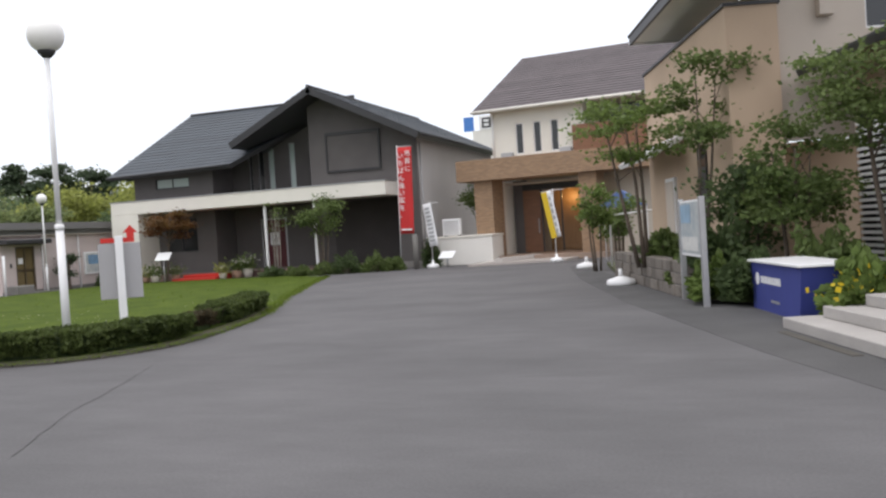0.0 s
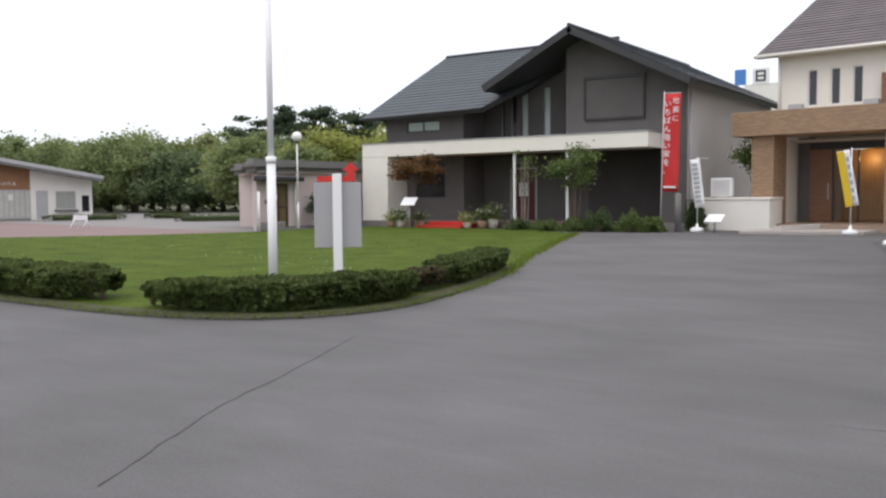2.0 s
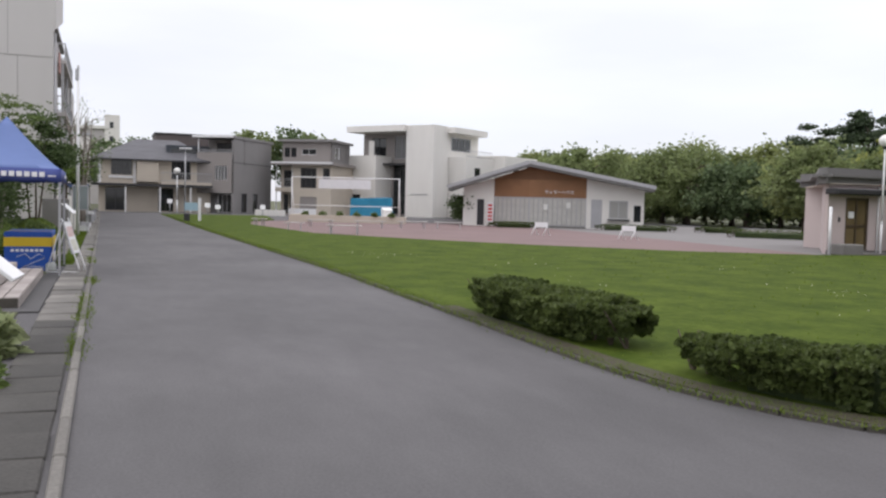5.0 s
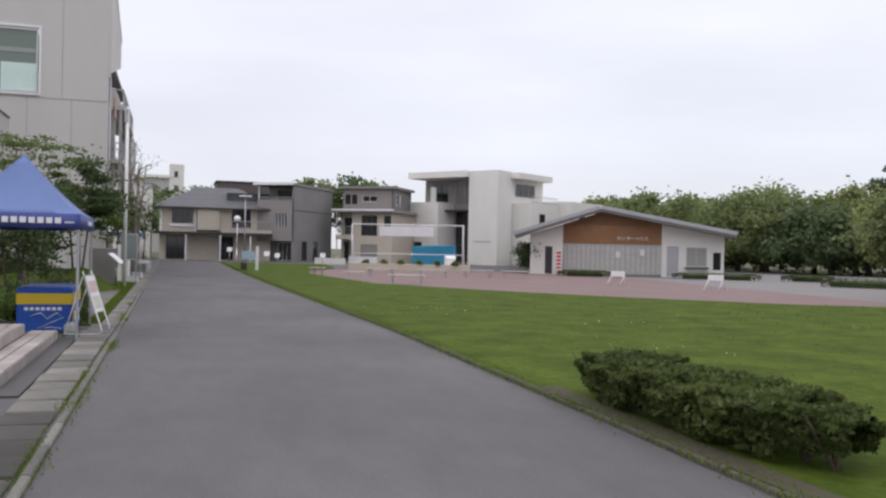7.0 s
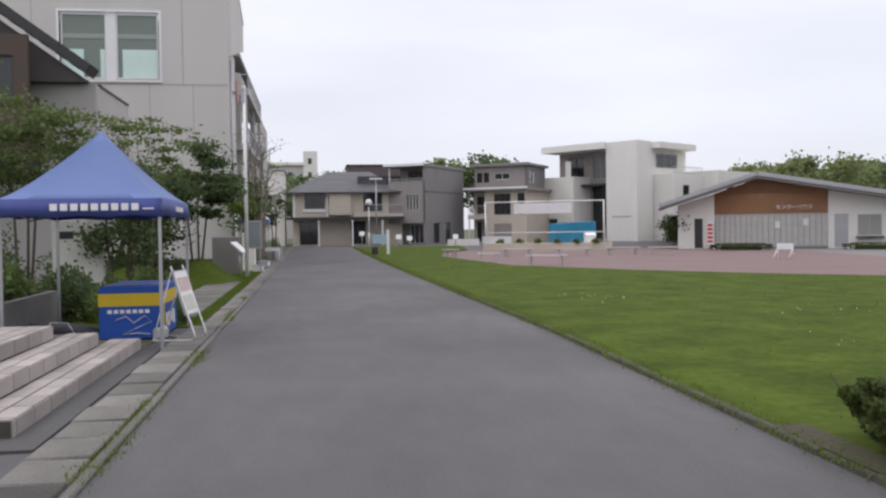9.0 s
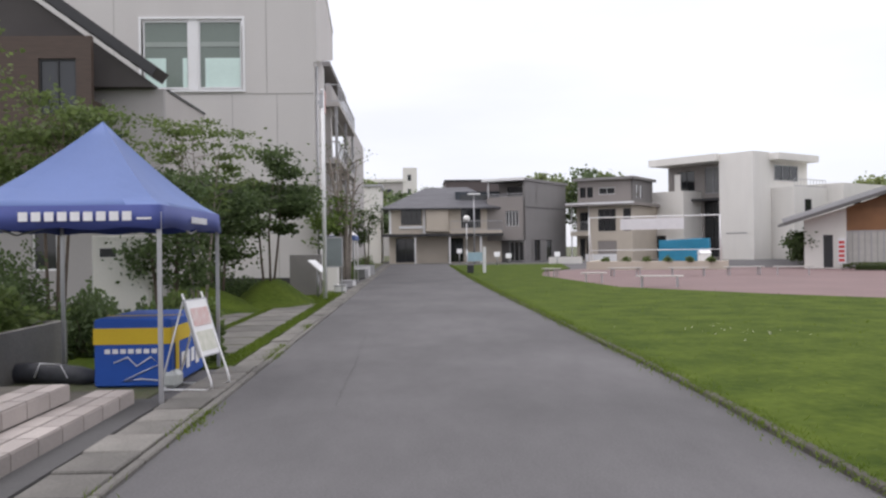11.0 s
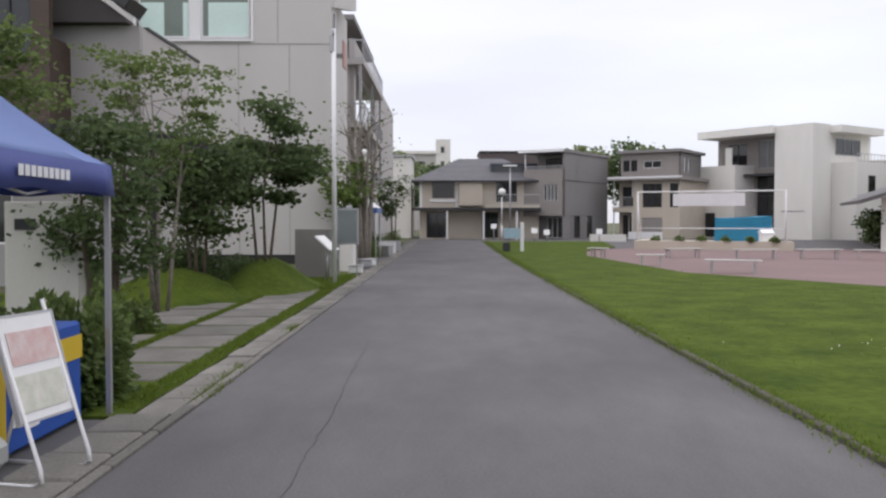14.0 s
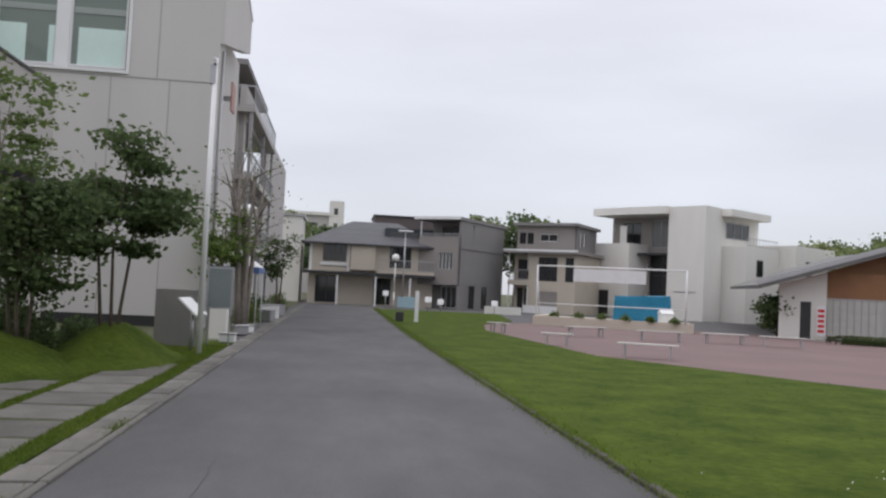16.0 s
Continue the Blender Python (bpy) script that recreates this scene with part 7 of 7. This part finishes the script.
for i, (x, y, rx, ry, h, lf, n) in enumerate(((-25.95, 4.22, 0.75, 0.52, 0.95, leaf_mid, 6500), (-26.6, 3.4, 0.7, 0.6, 0.7, leaf_light, 3000), (-28.2, 2.9, 1.0, 0.5, 0.7, leaf_dark, 3600), (-27.3, 2.4, 1.2, 0.7, 1.0, leaf_dark, 4600), (-26.0, 1.2, 1.3, 0.8, 1.6, leaf_dark, 5200), (-28.4, 0.6, 1.4, 0.8, 1.9, leaf_dark, 5200), (-29.0, 3.3, 0.4, 0.3, 0.9, leaf_light, 1200), (-30.6, 3.0, 0.7, 0.5, 0.5, leaf_mid, 1600), (-33.5, 1.2, 1.3, 0.7, 0.9, leaf_dark, 3000), (-35, 0.4, 1.5, 0.7, 1.3, leaf_dark, 3400), (-39.5, 1.0, 1.6, 0.7, 1.2, leaf_dark, 3400), (-37.4, 2.0, 1.1, 0.7, 1.3, leaf_dark, 4600), (-39.8, 2.4, 1.0, 0.6, 0.8, leaf_dark, 3000), (-15.5, 3.2, 0.5, 0.4, 0.4, leaf_light, 900), (-12.6, 4.4, 0.75, 0.45, 0.38, leaf_light, 2600), (-11.2, 4.25, 0.7, 0.4, 0.4, leaf_mid, 2400), (-16.2, 3.9, 0.9, 0.5, 0.5, leaf_mid, 2600), (-9.8, 4.1, 0.6, 0.4, 0.3, leaf_light, 1600), (-56, 4.0, 1.4, 0.6, 0.9, leaf_mid, 2200), (-62, 3.9, 1.6, 0.6, 1.0, leaf_dark, 2200), (-74, 4.0, 2.0, 0.7, 1.1, leaf_mid, 2200))):
    bush("shrub", "loose garden shrub beside the road", x, y, rx, ry, h, lf, 0.055, n, 160 + i, group="roadside shrubs")
bush("grass_tuft", "variegated pale grass tuft at the kerb", -14.1, 4.45, 0.55, 0.4, 0.42, leaf_mat("leaf_pale", (0.22, 0.27, 0.12), (0.4, 0.42, 0.26)), 0.10, 1300, 180, category="grass tuft")

# ---- far trees ----
rg = np.random.default_rng(77)
FOREST = []
for i in range(46):
    a = radians(27 + 35.5 * i / 45 + rg.uniform(-0.6, 0.6))
    D = rg.uniform(88, 128)
    h = D * rg.uniform(0.056, 0.074) * (1.24 - 0.36 * i / 45) + 1.4
    FOREST.append((-5 - math.sin(a) * D, 4 + math.cos(a) * D, h, rg.uniform(3.6, 5.6), i))
kinds = (wood_mid, wood_dark, wood_mid, wood_light, wood_mid, wood_dark)
for x, y, h, r, i in FOREST:
    tree("woodland_tree", "full-crowned woodland tree behind the plaza", x, y, h, r, 0.2, kinds[i % 6], 0.27, 7000, 300 + i, 1, bark, 46, 0.85, 0.25, group="woodland trees", flat_clump=0.6, shell=0.6)
for i, (a, D, h) in enumerate(((43, 96, 11.6), (41.2, 98, 12.0), (39, 100, 11.2), (35.5, 95, 11.2), (33.5, 97, 10.6), (31.5, 100, 11.4), (46, 104, 11.0))):
    a = radians(a)
    tree("pine", "tall dark pine above the woodland", -5 - math.sin(a) * D, 4 + math.cos(a) * D, h, 2.8, h * 0.55, leaf_pine, 0.24, 5000, 360 + i, 1, bark, 18, 0.72, 0.22, group="pines", flat_clump=0.35, shell=0.6)
for i, (a, D, h, r) in enumerate(((40.5, 72, 7.4, 4.2), (37, 74, 7.2, 3.6))):
    a = radians(a)
    tree("golden_tree", "broad yellow-green tree behind the pavilion", -4 - math.sin(a) * D, 4 + math.cos(a) * D, h, r, 1.5, leaf_yellow, 0.22, 9000, 380 + i, 1, bark, 40, 0.8, 0.22)
for i, (x, y, h, r) in enumerate(((-49.5, 47.5, 6.0, 3.0), (-47.5, 51.5, 5.2, 2.6), (-53.5, 51, 5.6, 2.6), (-44, 55, 4.6, 2.2))):
    tree("plaza_tree", "leafy green tree at the edge of the forecourt", x, y, h, r, 1.2, (wood_mid, wood_mid, wood_light, wood_dark)[i], 0.22, 7000, 390 + i, 1, bark, 60, 0.55, 0.14)
for i, (x, y, h, r) in enumerate(((-128, 24.5, 11.6, 3.6), (-128, 29, 12.2, 3.8), (-130, 33, 11.0, 3.2), (-140, 8, 10.5, 5), (-150, 0, 12, 6), (-118, 0.5, 7, 4), (-112, -2, 6, 3), (-140, 60, 10, 5), (-130, 70, 10, 5), (-120, 80, 10, 5))):
    tree("distant_tree", "dark tree rising behind the far houses", x, y, h, r, h * 0.3, wood_dark if i % 2 else wood_mid, 0.4, 2200, 400 + i, 1, bark, 34, 0.9, 0.2)


# ---- car park behind the forecourt ----
def car(x, y, rz, paint, label):
    t = thing("car", label, "car", pose(x, y, 0, 0, 0, rz), "parked cars")
    body = part("body", prism(BM(), [(-2.0, 0.25), (2.0, 0.25), (2.05, 0.6), (1.95, 0.82), (0.95, 0.95), (0.4, 1.42), (-1.4, 1.45), (-1.95, 0.95), (-2.05, 0.6)], -0.8, 0.8, "y"), paint, t)
    part("side_glass", prism(BM(), [(0.8, 0.95), (0.35, 1.36), (-1.3, 1.38), (-1.7, 0.97)], -0.815, 0.815, "y"), window_glass, t)
    part("windscreen", slab(BM(), [(0.98, -0.7, 0.97), (0.98, 0.7, 0.97), (0.45, 0.65, 1.4), (0.45, -0.65, 1.4)], 0.01), window_glass, t)
    for wx in (-1.3, 1.3):
        for wy in (-0.78, 0.78):
            w = part("wheel", tube(BM(), [(wx, wy - 0.1, 0.31), (wx, wy + 0.1, 0.31)], 0.31, 14), dark_trim, t)
            part("rim", tube(BM(), [(wx, wy - 0.11, 0.31), (wx, wy + 0.11, 0.31)], 0.18, 10), metal_grey, w)
    for wy in (-0.55, 0.55):
        part("headlight", boxb(1.97, 2.04, wy - 0.18, wy + 0.18, 0.62, 0.76), lamp_globe, t)


silver = mat("car_silver", (0.5, 0.51, 0.52), 0.3, 0.03, 2, 20, 0, metal=0.3)
car_white = mat("car_white", (0.75, 0.75, 0.75), 0.3, 0.03, 2, 20, 0)
for i, (x, y) in enumerate(((-45.5, 66), (-43.0, 67.5), (-51.5, 64), (-40.5, 68.5), (-57.5, 62))):
    car(x, y, 150 + 7 * (i % 3), car_white if i % 2 == 0 else silver, "white parked car behind the fence" if i % 2 == 0 else "silver parked car behind the fence")
t = thing("fence", "wire fence with pale posts before the car park", "fence", pose(-60, 58, 0, 0, 0, 18))
for i in range(13):
    part("post", tube(BM(), [(i * 2.2, 0, 0), (i * 2.2, 0, 1.8)], 0.035, 6), metal_grey, t)
for z in (0.3, 1.0, 1.75):
    part("rail", tube(BM(), [(0, 0, z), (26.4, 0, z)], 0.018, 5), metal_grey, t)
t = thing("flagpole", "thin pole with a red and white flag", "flag", pose(-43.5, 52.0, 0))
part("pole", tube(BM(), [(0, 0, 0), (0, 0, 3.6)], 0.04, 8), metal_grey, t)
part("flag", boxb(-0.55, 0, -0.01, 0.01, 2.9, 3.45), red_cloth, t)
part("flag_band", boxb(-0.4, -0.15, -0.016, 0.016, 3.0, 3.3), white_cloth, t)
t = thing("site_sign", "white board with red lettering bars on the fence", "sign", pose(-44.5, 60.5, 0, 0, 0, 40))
part("board", boxb(-0.8, 0.8, -0.03, 0.03, 0.7, 1.7), white_paint, t)
for z in (0.9, 1.25):
    part("red_bar", boxb(-0.6, 0.6, -0.045, -0.032, z, z + 0.22), red_paint, t)
for x in (-0.7, 0.7):
    part("post", boxb(x - 0.03, x + 0.03, -0.03, 0.03, 0, 0.7), metal_grey, t)
hedge("low shrub border of the forecourt", [(-46, 38.5), (-41, 42), (-36, 43)], 0.7, 0.5, 4500, 420)
bush("shrub", "dark shrub at the forecourt edge", -40.5, 47, 1.2, 0.9, 1.0, leaf_dark, 0.12, 1500, 421)

# ---- kerbs, slabs and grass ----
def line_of_stones(parent, pts, length, width, z0, z1, material, gap=0.01):
    cache = {}
    s = 0.0
    acc = [0.0]
    for a, b in zip(pts, pts[1:]):
        acc.append(acc[-1] + (b - a).length)

    def at(d):
        for i in range(len(pts) - 1):
            if acc[i + 1] >= d:
                return pts[i].lerp(pts[i + 1], (d - acc[i]) / max(1e-6, acc[i + 1] - acc[i]))
        return pts[-1]
    me = mesh_of("kerb_stone", boxb(-length / 2 + gap / 2, length / 2 - gap / 2, -width / 2, width / 2, z0, z1, bev=0.012), material)
    n = 0
    while s + length < acc[-1] and n < 290:
        a, b = at(s), at(s + length)
        o = new("kerb_stone", me)
        o.parent = parent
        c = (a + b) / 2
        o.matrix_basis = pose(c.x, c.y, random.uniform(-0.006, 0.006), 0, 0, math.degrees(math.atan2(b.y - a.y, b.x - a.x)))
        s += length
        n += 1


kerb = thing("lawn_kerb", "low weathered concrete kerb round the lawn", "kerb", pose(0, 0, 0), kind="structure")
line_of_stones(kerb, [p for p in edge_line if p.x > -75], 0.6, 0.085, -0.1, 0.05, kerb_conc)
kerb = thing("road_kerb", "narrow flush concrete kerb between slabs and asphalt", "kerb", pose(0, 0, 0), kind="structure")
line_of_stones(kerb, [Vector((-8.6, 5.28)), Vector((-40, 5.28)), Vector((-80, 5.25))], 0.9, 0.075, -0.1, 0.036, slab_conc)

slabs = thing("roadside_slabs", "row of worn concrete slabs along the road edge", "kerb", pose(0, 0, 0), kind="structure")
shapes = [mesh_of("slab", boxb(-0.292, 0.292, -0.225 + k * 0.006, 0.225, -0.1, 0.03, bev=0.008 + 0.004 * k), slab_conc) for k in range(3)]
# darker concrete colour for the first 13 slabs of the row
slab_dark = mat("dark_slab", (0.055, 0.052, 0.047), 0.9, 0.4, 1.3, 35, 0.35, rnd=0.2)
dark_slabs = [mesh_of("slab", boxb(-0.292, 0.292, -0.225 + k * 0.006, 0.225, -0.1, 0.03, bev=0.008 + 0.004 * k), slab_dark) for k in range(3)]
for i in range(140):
    o = new("slab", (dark_slabs if i < 13 else shapes)[random.randrange(3)])
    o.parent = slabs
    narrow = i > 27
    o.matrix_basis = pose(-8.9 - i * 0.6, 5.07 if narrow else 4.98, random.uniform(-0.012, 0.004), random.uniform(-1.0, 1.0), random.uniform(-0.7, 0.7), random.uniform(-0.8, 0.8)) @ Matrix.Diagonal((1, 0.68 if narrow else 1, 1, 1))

path = thing("path_slabs", "large weathered concrete slabs set in grass", "paving", pose(0, 0, 0), kind="structure")
shapes = [mesh_of("slab", boxb(-0.50 - 0.02 * k, 0.49, -0.46, 0.44 + 0.02 * k, -0.05, 0.042, bev=0.012), slab_conc) for k in range(3)]
for i in range(10):
    x = -27.3 - i * 1.12
    o = new("slab", shapes[i % 3])
    o.parent = path
    o.matrix_basis = pose(x, 4.2, random.uniform(-0.006, 0.004), 0, 0, random.uniform(-2.5, 2.5))
    if i % 4 != 3:
        o = new("slab", shapes[(i + 1) % 3])
        o.parent = path
        o.matrix_basis = pose(x - 0.15, 3.1, random.uniform(-0.008, 0.0), 0, 0, random.uniform(-1.5, 1.5))

t = thing("drain_grate", "iron drain grate set in the asphalt", "drain grate", pose(-8.85, 5.42, 0), kind="structure")
part("grate", boxb(-0.24, 0.24, -0.12, 0.14, 0.0, 0.008), mat("iron", (0.07, 0.068, 0.066), 0.6, 0.2, 3, 30, 0.2, metal=0.3), t)
for i in range(9):
    part("bar", boxb(-0.2 + i * 0.05, -0.18 + i * 0.05, -0.1, 0.12, 0.008, 0.016), asphalt_old, t)


def crack(pts, w):
    rg = random.Random(len(pts) * 7 + 1)
    bm = BM()
    line = smooth_line([Vector(p) for p in pts], 0.12)
    last = None
    for i, p in enumerate(line):
        d = (line[min(i + 1, len(line) - 1)] - line[max(0, i - 1)]).normalized()
        n = Vector((-d.y, d.x))
        k = w * rg.uniform(0.4, 1.2)
        o = n * rg.uniform(-0.02, 0.02)
        cur = [bm.verts.new((*(p + o + n * k), 0.004)), bm.verts.new((*(p + o - n * k), 0.004))]
        if last:
            bm.faces.new((last[0], last[1], cur[1], cur[0]))
        last = cur
    solo("seam", bm, mat("seam_dark", (0.058, 0.056, 0.056), 0.95, 0.3, 6, 40, 0.2), "dark crack running across the asphalt", "crack", kind="structure")


crack([(-5.6, 5.6), (-6.1, 6.5), (-6.5, 7.3), (-6.9, 8.3), (-7.7, 10.2)], 0.007)
crack([(-22.5, 6.5), (-23.6, 6.48), (-25.4, 6.47), (-27.1, 6.43), (-29.5, 6.4)], 0.0035)
crack([(-2.6, 9.0), (-2.0, 9.1), (-1.4, 9.05)], 0.005)

# grass: short blades over the lawn, thinner with distance from the road
rg = np.random.default_rng(8)


def inside(x, y, poly):
    c = np.zeros(len(x), bool)
    n = len(poly)
    for i in range(n):
        (x0, y0), (x1, y1) = poly[i], poly[(i + 1) % n]
        hit = ((y0 > y) != (y1 > y)) & (x < (x1 - x0) * (y - y0) / (y1 - y0 + 1e-12) + x0)
        c ^= hit
    return c


lawn_poly = [(p.x, p.y) for p in edge_line] + LAWN_BACK
pts = []
n = 12000
x, y = rg.uniform(-84, -8.5, n), 9.8 + 26 * rg.random(n) ** 2.2
keep = inside(x, y, lawn_poly) & (rg.random(n) < np.clip(1.25 - np.abs(x + 24) / 60, 0.25, 1))
tuft = np.array([noise.noise(Vector((a * 0.9, b * 0.9, 3.0))) for a, b in zip(x[keep], y[keep])])
sel = rg.random(keep.sum()) < 0.55 + 0.5 * tuft
pts.append(np.column_stack([x[keep][sel], y[keep][sel], np.full(sel.sum(), 0.05)]))
k = rg.integers(0, len(edge_line) - 1, 26000)
f = rg.random(26000)
e0 = np.array([(p.x, p.y) for p in edge_line])
fr = e0[k] * (1 - f)[:, None] + e0[k + 1] * f[:, None] + rg.normal(size=(26000, 2)) * 0.09
pts.append(np.column_stack([fr, np.full(26000, 0.04)]))
for x0, x1, y0, y1, n, z in ((-43, -25.5, 4.66, 4.9, 9000, 0.03), (-43, -26, 0.5, 2.4, 6000, 0.028), (-38, -26.5, 3.56, 3.74, 4000, 0.03), (-43, -37, 3.6, 4.7, 5000, 0.03)):
    x, y = rg.uniform(x0, x1, n), rg.uniform(y0, y1, n)
    pts.append(np.column_stack([x, y, np.full(n, z)]))
for cx, cy, s in ((-27.3, 5.22, 0.35), (-26.4, 5.26, 0.25), (-18.5, 5.25, 0.6), (-17, 5.28, 0.5), (-21.8, 5.3, 0.4), (-31, 5.2, 0.3), (-14.5, 5.26, 0.5)):
    n = 420
    pts.append(np.column_stack([rg.normal(cx, s, n), rg.normal(cy, 0.05, n), np.full(n, 0.01)]))
pts += mound_grass
base = np.concatenate(pts)
n = len(base)
a = rg.uniform(0, 6.283, n)
h = rg.uniform(0.02, 0.05, n)
w = rg.uniform(0.004, 0.009, n)
far = np.clip((base[:, 1] - 12) / 12, 0, 1)
w = w * (1 + 2.5 * far)
d = np.column_stack([np.cos(a), np.sin(a)])
tip = rg.normal(size=(n, 2)) * 0.02
v = np.empty((n, 3, 3))
v[:, 0] = base
v[:, 1] = base
v[:, 2] = base
v[:, 0, :2] -= d * w[:, None]
v[:, 1, :2] += d * w[:, None]
v[:, 2, :2] += tip
v[:, 2, 2] += h
me = bpy.data.meshes.new("grass")
me.vertices.add(3 * n)
me.vertices.foreach_set("co", v.ravel())
me.loops.add(3 * n)
me.loops.foreach_set("vertex_index", np.arange(3 * n))
me.polygons.add(n)
me.polygons.foreach_set("loop_start", np.arange(0, 3 * n, 3))
me.update(calc_edges=True)
me.materials.append(grass_leaf)
tagged(new("grass", me), "short green grass blades of lawn and verge", "grass", kind="stuff")
# clover heads in loose patches
c = []
for cx, cy in ((-20, 13.5), (-24, 15), (-17, 18), (-22, 20), (-28, 12.5), (-14, 16), (-26, 18), (-12.5, 20)):
    k = rg.integers(10, 26)
    c.append(np.column_stack([rg.normal(cx, 0.8, k), rg.normal(cy, 0.5, k), np.full(k, 0.12)]))
ob = leaves("clover", np.concatenate(c), 0.022, bloom_white, None, 3, 1.0, 1.0)
tagged(ob, "scattered white clover heads in the lawn", "clover", kind="stuff")
